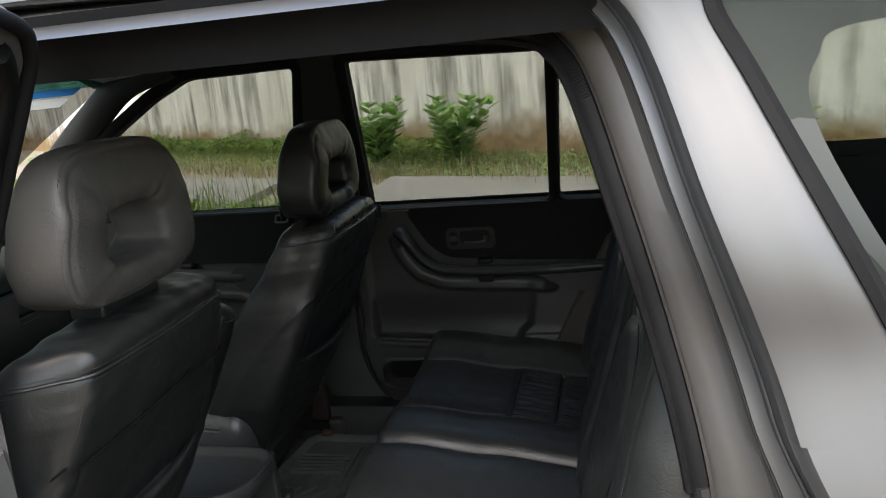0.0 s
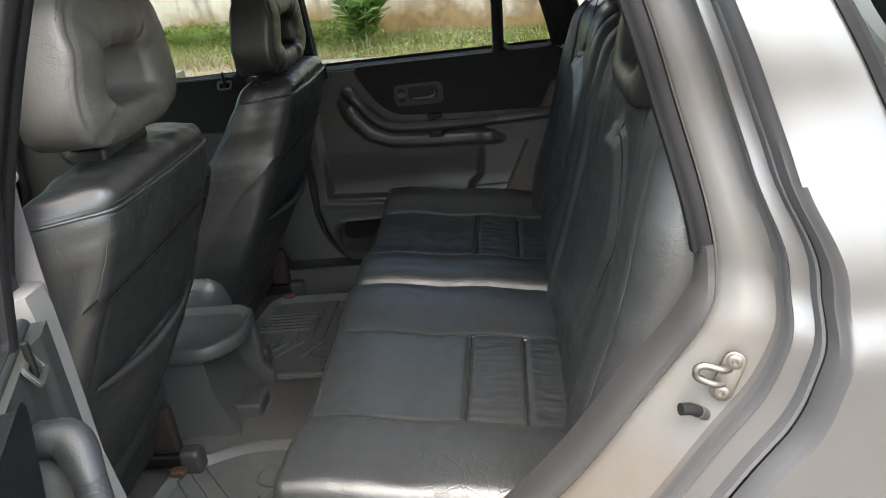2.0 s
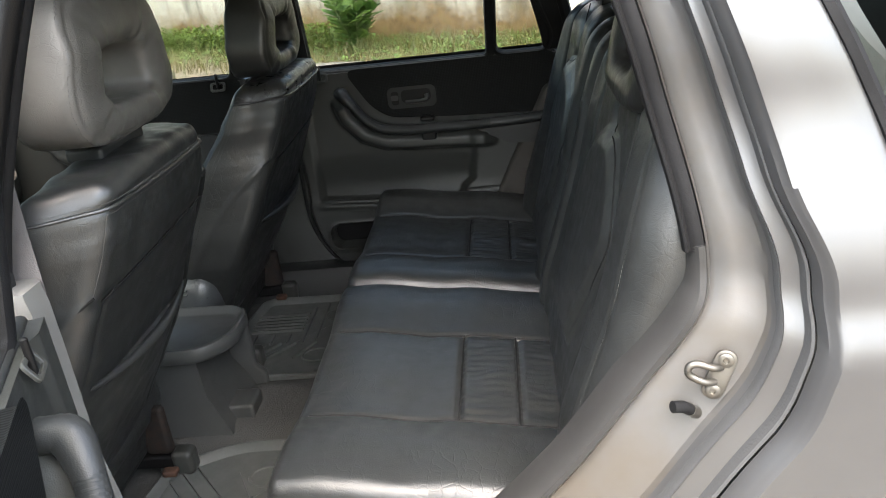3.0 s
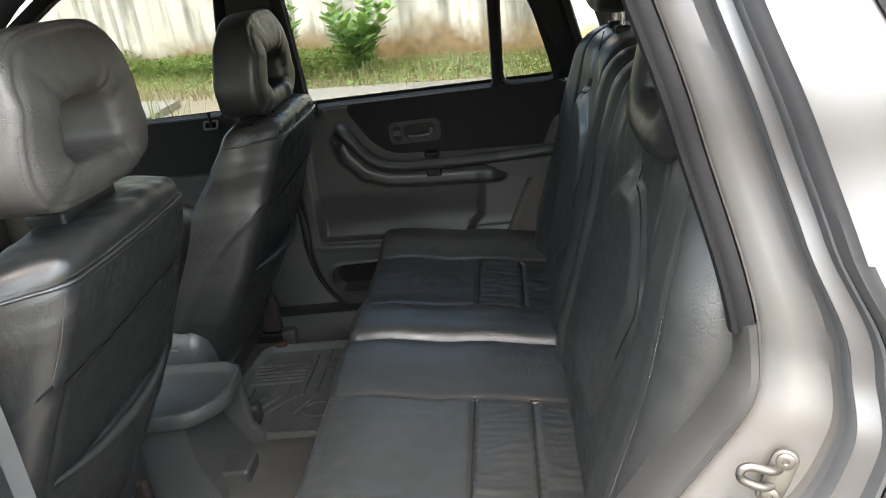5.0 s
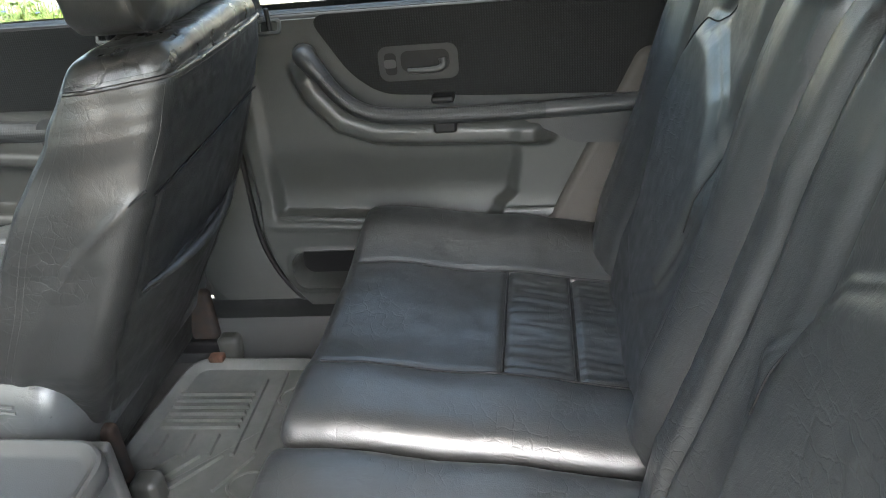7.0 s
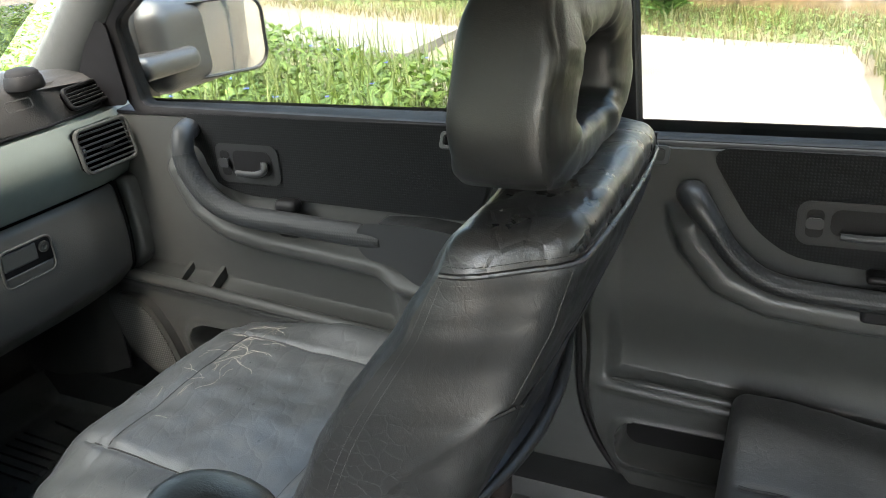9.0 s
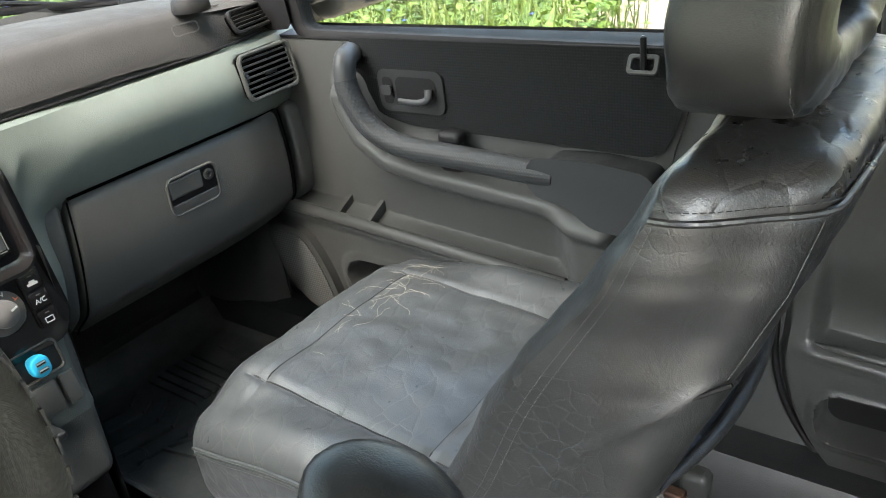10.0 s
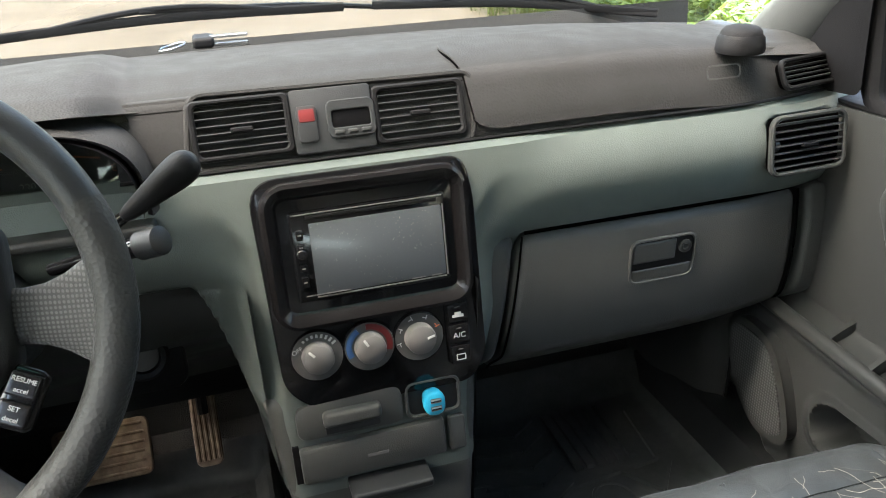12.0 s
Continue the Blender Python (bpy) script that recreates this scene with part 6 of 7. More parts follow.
LID = spline([(-0.957, 0, 1.063), (-0.962, 0, 1.08), (-0.971, 0, 1.1), (-0.985, 0, 1.124), (-1.01, 0, 1.136), (-1.05, 0, 1.1415), (-1.1, 0, 1.1435)], 81)


def lid_sheet(u, v):
    """The lid runs up the rim and over onto the dash top, with rounded corners and a turned down edge."""
    t = max(0.0, min(1.0, (v - 0.02) / 0.96))
    a, b = max(0.0, 0.13 - t) / 0.13, max(0.0, t - 0.85) / 0.15
    cut = 0.03 * (1 - math.sqrt(1 - min(1, max(a, b)) ** 2))
    y = lerp(0.146 - 0.016 * t + cut, 0.53 - cut, max(0.0, min(1.0, (u - 0.01) / 0.98)))
    p = LID[round(t * 80)]
    sink = 0.006 if u < 0.005 or u > 0.995 or v < 0.01 or v > 0.99 else 0.0
    return p.x - 0.03 * smooth01(0.5, 0.72, y) - sink * (1 - t), y, p.z - 0.02 * smooth01(0.3, 0.72, y) - sink * t


part("airbag_lid", grid(lid_sheet, 101, 61), DASH, dash, "grained charcoal airbag lid")
edge = [lid_sheet(0.0, i / 60) for i in range(61)] + [lid_sheet(i / 60, 1.0) for i in range(61)] + [lid_sheet(1.0, 1 - i / 60) for i in range(61)] + [lid_sheet(1 - i / 60, 0.0) for i in range(60)]
part("lid_gap", tube([(x + 0.001, y, z + 0.001) for x, y, z in edge], 0.0014, 6, True), GAP_SHADE, dash, "dark gap round the airbag lid")
part("lid_mark", frame_ring(rrect(0.05, 0.018, 0.006), rrect(0.046, 0.014, 0.005), 0.0006, 0.0002, facing((-0.9615, 0.475, 1.098), (1, 0, 0.25))), GREY, dash, "embossed lid mark")
part("fascia_gap", tube([(-0.957 - 0.03 * smooth01(0.5, 0.72, y), y, 1.0535) for y in (lerp(-0.25, 0.69, i / 30) for i in range(31))], 0.0022, 6), BLACK, dash, "dark joint line")
# crest roll between rim and top
part("top_roll", tube([(-0.997 - 0.03 * smooth01(0.5, 0.72, y), y, 1.118 - 0.02 * smooth01(0.3, 0.72, abs(y))) for y in (lerp(-0.26, 0.69, i / 40) for i in range(41))], 0.013, 10, flat=0.8), DASH, dash)


def vent(name, c, w, h, normal, slats, parent, rim, label, knob=True):
    """An air vent: frame, black plate for the throat's shade, slats and a slider."""
    m = facing(c, normal)
    v = part(name, frame_ring(rrect(w, h, rim), rrect(w - 0.014, h - 0.012, rim * 0.7), 0.006, 0.002, m), GREY if name == "side_vent" else BLACK, parent, label)
    part("throat", plate(rrect(w - 0.008, h - 0.008, rim * 0.7), 0.001, 0.0003, m @ Matrix.Translation((0, 0, -0.008))), GAP_SHADE, v, "flat black plate for the throat's shade")
    for i in range(slats):
        z = lerp(-h / 2 + 0.012, h / 2 - 0.012, i / (slats - 1))
        s = loft([[(x, z + a, b) for a, b in ((-0.001, -0.004), (-0.0016, 0.0025), (0.0, 0.0045), (0.0014, 0.003), (0.001, -0.004))] for x in (-w / 2 + 0.007, w / 2 - 0.007)])
        part("slat", moved(s, m), GREY_DARK, v)
    if knob:
        part("slider", moved(rbox(0.024, 0.006, 0.007, 0.002), m @ Matrix.Translation((0, -0.002, 0.005))), BLACK, v)
    return v


nv = (1, 0, 0.36)
vent("centre_vent", (-0.9735, -0.119, 1.094), 0.108, 0.066, nv, 6, dash, 0.008, "black slatted centre vent")
vent("centre_vent", (-0.9735, 0.08, 1.09), 0.108, 0.066, nv, 6, dash, 0.008, "black slatted centre vent")
vent("side_vent", (-0.93, 0.592, 1.0), 0.124, 0.08, (1, 0.04, 0.14), 7, dash, 0.016, "slatted passenger side vent")
part("vent_wheel", moved(lathe([(0.002, -0.003), (0.011, -0.003), (0.011, 0.003), (0.002, 0.003)], 24), facing((-0.936, 0.543, 1.0), (0, 1, 0))), GREY_DARK, dash, "ribbed vent wheel")
vent("demister_vent", (-0.972, 0.612, 1.083), 0.105, 0.042, (1, 0.2, 0.5), 4, dash, 0.012, "slatted side window demister", False)

SUR = rounded([(-0.182, 1.055), (0.142, 1.052), (0.148, 1.126), (-0.17, 1.13)], 0.016)
part("vent_surround", tube([(-0.966 - 0.36 * (z - 1.06) + 0.002, y, z) for y, z in SUR], 0.0042, 8, True), DASH, dash, "raised charcoal rim round the centre vents")
mid = part("switch_panel", plate(rrect(0.09, 0.07, 0.004), 0.006, 0.001, facing((-0.974, -0.02, 1.092), nv)), GREY_DARK, dash, "switch and clock panel")
mh = facing((-0.9685, -0.049, 1.091), nv)
hz = part("hazard_switch", plate(rrect(0.022, 0.04, 0.004), 0.004, 0.0012, mh), GREY_DARK, mid, "hazard switch")
part("hazard_lens", plate(rrect(0.017, 0.014, 0.002), 0.0046, 0.0005, mh @ Matrix.Translation((0, 0.009, 0))), RED, hz, "red hazard lens")
mc = facing((-0.9685, 0.0, 1.093), nv)
ck = part("clock", frame_ring(rrect(0.054, 0.042, 0.008), rrect(0.043, 0.019, 0.003), 0.003, 0.001, mc), GREY_DARK, mid, "dark digital clock surround")
part("clock_face", plate(rrect(0.05, 0.038, 0.006), 0.0012, 0.0004, mc), GLOSS, ck, "blank black clock display")
for i in (-1, 0, 1):
    part("clock_button", moved(rbox(0.011, 0.0045, 0.004, 0.0015), mc @ Matrix.Translation((i * 0.015, -0.0145, 0.003))), GREY, ck)

# glovebox
def glove(x, y, z):
    v = (z + 0.1) / 0.2
    zz = lerp(0.703, 0.922, v) + 0.035 * max(0, y - 0.05) * (1 - v)
    return -0.985 + x + 0.014 * math.sin(math.pi * v) + 0.012 * v - 0.035 * smooth01(0.25, 0, v) - 0.01 * smooth01(0.1, 0.22, y), 0.405 + y * 1.01 - 0.035 * (1 - v) * (y < 0), zz


gb = part("glovebox_lid", warp(rbox(0.05, 0.415, 0.2, 0.014, 4, 40, 30), glove), GLOVE, dash, "closed slate grey glovebox lid")
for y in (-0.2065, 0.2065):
    part("lid_joint", tube([tuple(Vector(glove(0.0205, y, lerp(-0.097, 0.099, i / 20))) + Vector((0.0015, 0.002 if y < 0 else 0.004, 0))) for i in range(21)], 0.0015, 6), GAP_SHADE, gb, "dark joint beside the lid")
# Black tube draws the fascia lip's shadow along the lid's top.
part("lip_shade", tube([tuple(Vector(glove(0.022, lerp(-0.2, 0.205, i / 30), 0.1)) + Vector((-0.004, 0, 0.002))) for i in range(31)], 0.0025, 6), GAP_SHADE, gb, "black line for the shade under the fascia lip")
gm = facing((-0.9405, 0.395, 0.862), (1, 0, -0.05))
part("latch_recess", frame_ring(rrect(0.1, 0.066, 0.014), rrect(0.092, 0.058, 0.011), 0.0035, 0.0015, gm), GLOVE, gb)
# The latch bowl's shade is put in as a black plate.
part("latch_bowl", plate(rrect(0.095, 0.061, 0.012), 0.0012, 0.0003, gm), BLACK, gb, "latch bowl coloured black for its shade")
part("latch", moved(rbox(0.064, 0.03, 0.006, 0.003), gm @ Matrix.Translation((-0.013, 0.0125, 0.0))), GLOVE, gb, "flush glovebox latch")
part("latch_lip", moved(rbox(0.088, 0.016, 0.005, 0.0024), gm @ Matrix.Translation((0.0, -0.02, 0.0))), GLOVE, gb, "lower lip of the latch bowl")
part("lock_barrel", moved(lathe([(0.0095, 0.001), (0.0095, 0.004), (0.0075, 0.0048), (0.0045, 0.0045), (0.003, 0.003), (0.001, 0.003)], 18), gm @ Matrix.Translation((0.032, 0.014, 0))), GREY, gb, "small key lock")
part("side_cover", warp(rbox(0.05, 0.07, 0.2, 0.012, 4, 6, 20), lambda x, y, z: (glove(x, 0.2, z)[0] - 0.002, 0.668 + y, glove(x, 0.2, z)[2])), GLOVE, dash, "slate panel beside the glovebox")
part("filler_panel", warp(rbox(0.05, 0.064, 0.2, 0.012, 4, 6, 20), lambda x, y, z: (glove(x, -0.2, z)[0] - 0.003, 0.158 + y - (0.035 * (0.1 - z) / 0.2 if y > 0 else 0.012 * (0.1 - z) / 0.2), glove(x, -0.2, z)[2])), GLOVE, dash, "slate panel between stack and glovebox")
part("under_panel", grid(lambda u, v: (lerp(-1.04, -1.4, v), lerp(0.13, 0.7, u), lerp(0.722, 0.69, v)), 8, 6), GREY_DARK, dash, "dark panel under the glovebox")
part("console_flank", grid(lambda u, v: (lerp(-1.3, -0.9, u), 0.122 - 0.02 * (1 - v), lerp(0.4, 0.9, v)), 10, 16), GREY_DARK, dash, "dark side of the central stack")
part("console_flank", grid(lambda u, v: (lerp(-1.3, -0.905, u), -0.142 + 0.01 * (1 - v), lerp(0.4, 0.92, v)), 10, 16), GREY_DARK, dash, "dark side of the central stack")

part("dash_end", warp(rbox(0.34, 0.08, 0.16, 0.03, 6, 4, 6), lambda x, y, z: (x - 1.16, y + 0.69, z + 1.02)), DASH, dash, "charcoal end of the dash by the door")
# stack bezel
def stack_pose(y, z, off=0.0):
    return facing((stack_x(z) + off, y, z), (1, 0, 0.175))


def on_stack(outline, z_mid=0.908):
    k = math.sqrt(1 + 0.175**2)
    return [(y, (z - z_mid) * k) for y, z in outline]


BZ = stack_pose(0, 0.908)
outer = rounded([(-0.126, 1.043), (0.119, 1.043), (0.128, 1.0), (0.129, 0.8), (0.108, 0.768), (-0.082, 0.768), (-0.118, 0.8)], 0.035, 6)
bezel = part("stack_bezel", plate(on_stack(outer), 0.006, 0.003, BZ), GLOSS, dash, "glossy black stack bezel")
ro, ri = rrect(0.236, 0.17, 0.03, 6), rrect(0.194, 0.125, 0.008, 6)
bm_ = stack_pose(0.001, 0.955, 0.003)
rings = [[(*p, 0.004) for p in ro], [(*p, 0.012) for p in inset(ro, 0.002)], [(*p, 0.0135) for p in inset(ro, 0.006)], [(*p, 0.011) for p in inset(ro, 0.012)], [(*p, 0.004) for p in inset(ri, -0.003)], [(*p, 0.001) for p in ri]]
SATIN = plastic("satin black", (0.005, 0.0046, 0.0046), 0.18, 0.00004)
SATIN.node_tree.nodes["Principled BSDF"].inputs["Specular IOR Level"].default_value = 0.4
part("radio_surround", moved(loft(rings, cap=False), bm_), SATIN, bezel, "satin black radio surround")

radio = thing("car_radio", (stack_x(0.955), 0, 0.955), "double height car radio with a dusty blank screen", "car radio")
rm = stack_pose(0.002, 0.955, 0.006)
part("radio_face", plate(rrect(0.178, 0.104, 0.004), 0.005, 0.0015, rm), GLOSS, radio, "glossy black radio face")


def dusty_screen():
    a = Mat("dusty dark display", (0.05, 0.058, 0.063), 0.2)
    speck = a.ramp(a.noise(420, 2, 0.5), (0.66, 0.0), (0.72, 1.0))
    where = a.ramp(a.noise(22, 3), (0.4, 0.0), (0.75, 0.8))
    a.base(a.mix(a.mix(1.0, speck, where, "MULTIPLY"), (0.045, 0.051, 0.054), (0.2, 0.19, 0.17)))
    a.gloss(a.noise(16, 4), 0.17, 0.22)
    return a.m


part("display", plate(rrect(0.152, 0.083, 0.002), 0.0058, 0.0006, rm @ Matrix.Translation((0.008, -0.004, 0))), dusty_screen(), radio, "blank grey screen with dust specks")
part("disc_slot", moved(rbox(0.15, 0.004, 0.003, 0.001), rm @ Matrix.Translation((0.004, 0.0445, 0.0045))), BLACK, radio)
part("trim_line", moved(rbox(0.172, 0.0016, 0.002, 0.0005), rm @ Matrix.Translation((0, 0.0485, 0.005))), KNOB, radio, "bright trim line")
part("trim_line", moved(rbox(0.152, 0.0016, 0.002, 0.0005), rm @ Matrix.Translation((0.008, -0.0475, 0.005))), KNOB, radio, "bright trim line")
part("trim_line", moved(rbox(0.0016, 0.085, 0.002, 0.0005), rm @ Matrix.Translation((0.0855, -0.004, 0.005))), KNOB, radio, "bright trim line")
for k, (dy, h) in enumerate(((0.026, 0.012), (0.012, 0.008), (-0.001, 0.009), (-0.012, 0.008), (-0.028, 0.013))):
    part("radio_button", moved(rbox(0.008, h, 0.003, 0.001), rm @ Matrix.Translation((-0.079, dy, 0.0055))), SATIN, radio)
    part("button_mark", moved(rbox(0.004, 0.0015, 0.0006, 0.0002), rm @ Matrix.Translation((-0.079, dy, 0.0072))), KNOB, radio)
part("radio_dial", moved(lathe([(0.001, 0.005), (0.006, 0.005), (0.006, 0.009), (0.005, 0.01), (0.001, 0.01)], 20), rm @ Matrix.Translation((-0.079, 0.004, 0))), SATIN, radio, "small volume dial")
for x0, w in ((-0.055, 0.05), (0.05, 0.016), (0.072, 0.012)):
    part("radio_print", moved(rbox(w, 0.0014, 0.0004, 0.0001), rm @ Matrix.Translation((x0, -0.0445, 0.0062))), KNOB, radio)

# heater controls
def heater_knob(y, z, kind):
    m = stack_pose(y, z, 0.004)
    k = part("heater_dial", moved(lathe([(0.0305, 0.0), (0.0305, 0.004), (0.029, 0.006), (0.0285, 0.0055), (0.001, 0.0055)], 40), m), DIAL, bezel, "grey heater dial plate")
    part("dial_rim", tube([m @ Vector((0.0302 * math.cos(a), 0.0302 * math.sin(a), 0.0045)) for a in (6.2832 * i / 40 for i in range(40))], 0.0011, 6, True), GLOSS, k)
    part("knob", moved(lathe([(0.0185, 0.005), (0.0182, 0.016), (0.017, 0.0195), (0.015, 0.0205), (0.001, 0.021)], 36), m), KNOB, k, "round grey knob")
    part("pointer", moved(rbox(0.0028, 0.009, 0.001, 0.0004), m @ Matrix.Rotation(radians({"fan": 40, "temp": 30, "mode": -75}[kind]), 4, "Z") @ Matrix.Translation((0, 0.0115, 0.021))), WHITE, k, "white pointer")
    if kind == "temp":
        for a0, a1, mat, nm in ((-20, 95, RED, "red warm arc"), (120, 205, ARC_BLUE, "blue cold arc")):
            arc = [m @ Vector((0.0242 * math.cos(radians(a)), 0.0242 * math.sin(radians(a)), 0.0058)) for a in (lerp(a0, a1, i / 20) for i in range(21))]
            part("colour_arc", tube(arc, 0.0034, 6, flat=0.15, up=m.to_3x3() @ Vector((0, 0, 1))), mat, k, nm)
    elif kind == "fan":
        for i in range(8):
            a = radians(125 - i * 13)
            part("scale_mark", moved(rbox(0.0028, 0.003 + 0.0004 * i, 0.0005, 0.0002), m @ Matrix.Rotation(a - math.pi / 2, 4, "Z") @ Matrix.Translation((0, 0.0245, 0.0058))), WHITE, k)
        part("scale_letters", raised(0.0075, "OFF", m @ Matrix.Translation((-0.022, 0.010, 0.0057)) @ Matrix.Rotation(radians(25), 4, "Z")), WHITE, k)
    else:
        for i in range(5):
            a = radians(195 - i * 42)
            c = m @ Matrix.Rotation(a - math.pi / 2, 4, "Z") @ Matrix.Translation((0, 0.0242, 0.0058))
            part("mode_mark", join(moved(rbox(0.0055, 0.0012, 0.0005, 0.0002), c), moved(rbox(0.0012, 0.0055, 0.0005, 0.0002), c @ Matrix.Translation((0.002, 0.001, 0)))), ORANGE if i == 4 else WHITE, k)


for y, kind in ((-0.0755, "fan"), (-0.0145, "temp"), (0.0455, "mode")):
    heater_knob(y, 0.8365 + 0.002, kind)
bp = part("button_column", plate(rrect(0.03, 0.082, 0.005), 0.004, 0.0015, stack_pose(0.0945, 0.836, 0.005)), GLOSS, bezel, "black button column")
for i, mark in enumerate(("car", "A/C", "window")):
    m = stack_pose(0.0945, 0.861 - 0.0265 * i, 0.008)
    b = part("heater_button", plate(rrect(0.026, 0.0235, 0.003), 0.004, 0.0012, m), SATIN, bp, "black push button")
    if mark == "A/C":
        part("letters", raised(0.0095, "A/C", m @ Matrix.Translation((0, -0.002, 0.0042))), WHITE, b)
    elif mark == "car":
        part("car_mark", join(moved(rbox(0.014, 0.0035, 0.0006, 0.0002), m @ Matrix.Translation((0, -0.004, 0.0042))), moved(rbox(0.008, 0.0035, 0.0006, 0.0002), m @ Matrix.Translation((0, -0.001, 0.0042)))), WHITE, b)
    else:
        part("window_mark", frame_ring(rrect(0.012, 0.008, 0.001), rrect(0.0095, 0.0055, 0.0006), 0.0006, 0.0001, m @ Matrix.Translation((0, -0.003, 0.004))), WHITE, b)
    part("lamp_bar", moved(rbox(0.006, 0.0012, 0.0006, 0.0002), m @ Matrix.Translation((0, 0.007, 0.0042))), DIAL, b)

# lower stack: ashtray, lighter socket, drawer
low = part("lower_console", warp(rbox(0.1, 0.24, 0.24, 0.02, 4, 20, 24), lambda x, y, z: (stack_x(0.67 + z) - 0.05 + x - 0.0025, -0.012 + y * (1 + 0.12 * z / 0.12), 0.672 + z)), GLOVE, dash, "grey lower console")
ma = stack_pose(-0.047, 0.757, 0.001)
ash = part("ashtray", plate(rounded([(-0.064, 0.021), (0.064, 0.025), (0.064, -0.024), (-0.064, -0.022)], 0.014), 0.006, 0.002, ma), GLOVE, low, "closed ashtray front")
part("ashtray_grip", moved(rbox(0.07, 0.02, 0.018, 0.006), ma @ Matrix.Translation((0.002, 0.002, 0.008))), GLOVE, ash)
part("ashtray_recess", moved(rbox(0.066, 0.012, 0.003, 0.001), ma @ Matrix.Translation((0.002, -0.013, 0.006))), GREY_DARK, ash)
ms = stack_pose(0.056, 0.757, 0.001)
sk = part("socket_recess", frame_ring(rrect(0.07, 0.048, 0.01), rrect(0.062, 0.04, 0.008), 0.006, 0.0015, ms), GLOVE, low)
part("socket_plate", plate(rrect(0.066, 0.044, 0.009), 0.002, 0.0003, ms), GREY_DARK, low, "dark socket plate")
usb = thing("usb_charger", (-0.88, 0.053, 0.757), "bright blue two port charger in the lighter socket", "usb charger")
mu = stack_pose(0.053, 0.757, 0.003)
part("charger_body", moved(loft([[(*p, z) for p in rrect(0.026 * k, 0.03 * k, 0.011 * k, 6)] for z, k in ((0, 0.8), (0.004, 0.9), (0.012, 1.0), (0.02, 1.0), (0.0225, 0.93), (0.0232, 0.85))]), mu), BLUE, usb)
for dz in (-0.0055, 0.0045):
    port = part("port", frame_ring(rrect(0.0135, 0.006, 0.001), rrect(0.0118, 0.0042, 0.0006), 0.0006, 0.0001, mu @ Matrix.Translation((0.001, dz, 0.0231))), ZINC, usb, "metal usb port")
    part("port_tongue", moved(rbox(0.0118, 0.0022, 0.0008, 0.0002), mu @ Matrix.Translation((0.001, dz + 0.001, 0.0232))), WHITE, port)
    part("port_dark", moved(rbox(0.0118, 0.0042, 0.0004, 0.0001), mu @ Matrix.Translation((0.001, dz, 0.0231))), BLACK, port)
part("drawer", plate(rounded([(-0.09, 0.023), (0.088, 0.026), (0.088, -0.022), (-0.09, -0.024)], 0.006), 0.01, 0.004, stack_pose(-0.022, 0.7035, 0.001)), GLOVE, low, "grey drawer front")
part("drawer_mark", moved(rbox(0.026, 0.004, 0.001, 0.0004), stack_pose(-0.02, 0.704, 0.0112)), GREY_LIGHT, low)
part("end_cap", plate(rrect(0.022, 0.046, 0.004), 0.008, 0.003, stack_pose(0.082, 0.7045, 0.001)), GLOVE, low)
part("drawer_gap", moved(rbox(0.008, 0.05, 0.004, 0.001), stack_pose(-0.116, 0.704, 0.0)), BLACK, low)
part("cup_tray", moved(rbox(0.05, 0.1, 0.012, 0.004), Matrix.Translation((-0.865, -0.01, 0.668))), GREY_DARK, low, "pull out cup tray edge")
part("low_bin", moved(rbox(0.1, 0.21, 0.26, 0.02), Matrix.Translation((-0.94, -0.012, 0.53))), BLACK, low, "black bin below the stack")

# instrument binnacle
hood = thing("instrument_binnacle", (-1.02, -0.4, 1.05), "instrument cluster under a charcoal hood", "instruments")
def hood_arch():
    rings = []
    for x, k in ((-0.9, 1.0), (-0.895, 1.03), (-0.91, 1.06), (-1.05, 1.06)):
        rings.append([(x - 0.02 * abs(math.cos(a)) , -0.4 + 0.175 * k * math.copysign(abs(math.cos(a)) ** 0.6, math.cos(a)), 1.03 + 0.098 * k * max(0, math.sin(a)) ** 0.6) for a in (math.pi * i / 40 for i in range(41))])
    return loft(rings, cap=False, closed=False)
part("hood_lip", hood_arch(), DASH, hood)
part("hood_inside", loft([[(x, -0.4 + 0.172 * math.copysign(abs(math.cos(a)) ** 0.6, math.cos(a)), 1.03 + 0.096 * max(0, math.sin(a)) ** 0.6) for a in (math.pi * i / 40 for i in range(41))] for x in (-0.905, -1.03)], cap=False, closed=False), BLACK, hood, "black inside of the hood")
part("dial_board", plate(rrect(0.34, 0.15, 0.03), 0.004, 0.001, facing((-1.02, -0.4, 1.07), (1, 0, 0.2))), BLACK, hood, "black dial board")
gl = part("lens", plate(rrect(0.34, 0.14, 0.03), 0.002, 0.0005, facing((-0.975, -0.4, 1.065), (1, 0, 0.15))), GLASS, hood, "clear instrument lens")
gl.visible_shadow = False
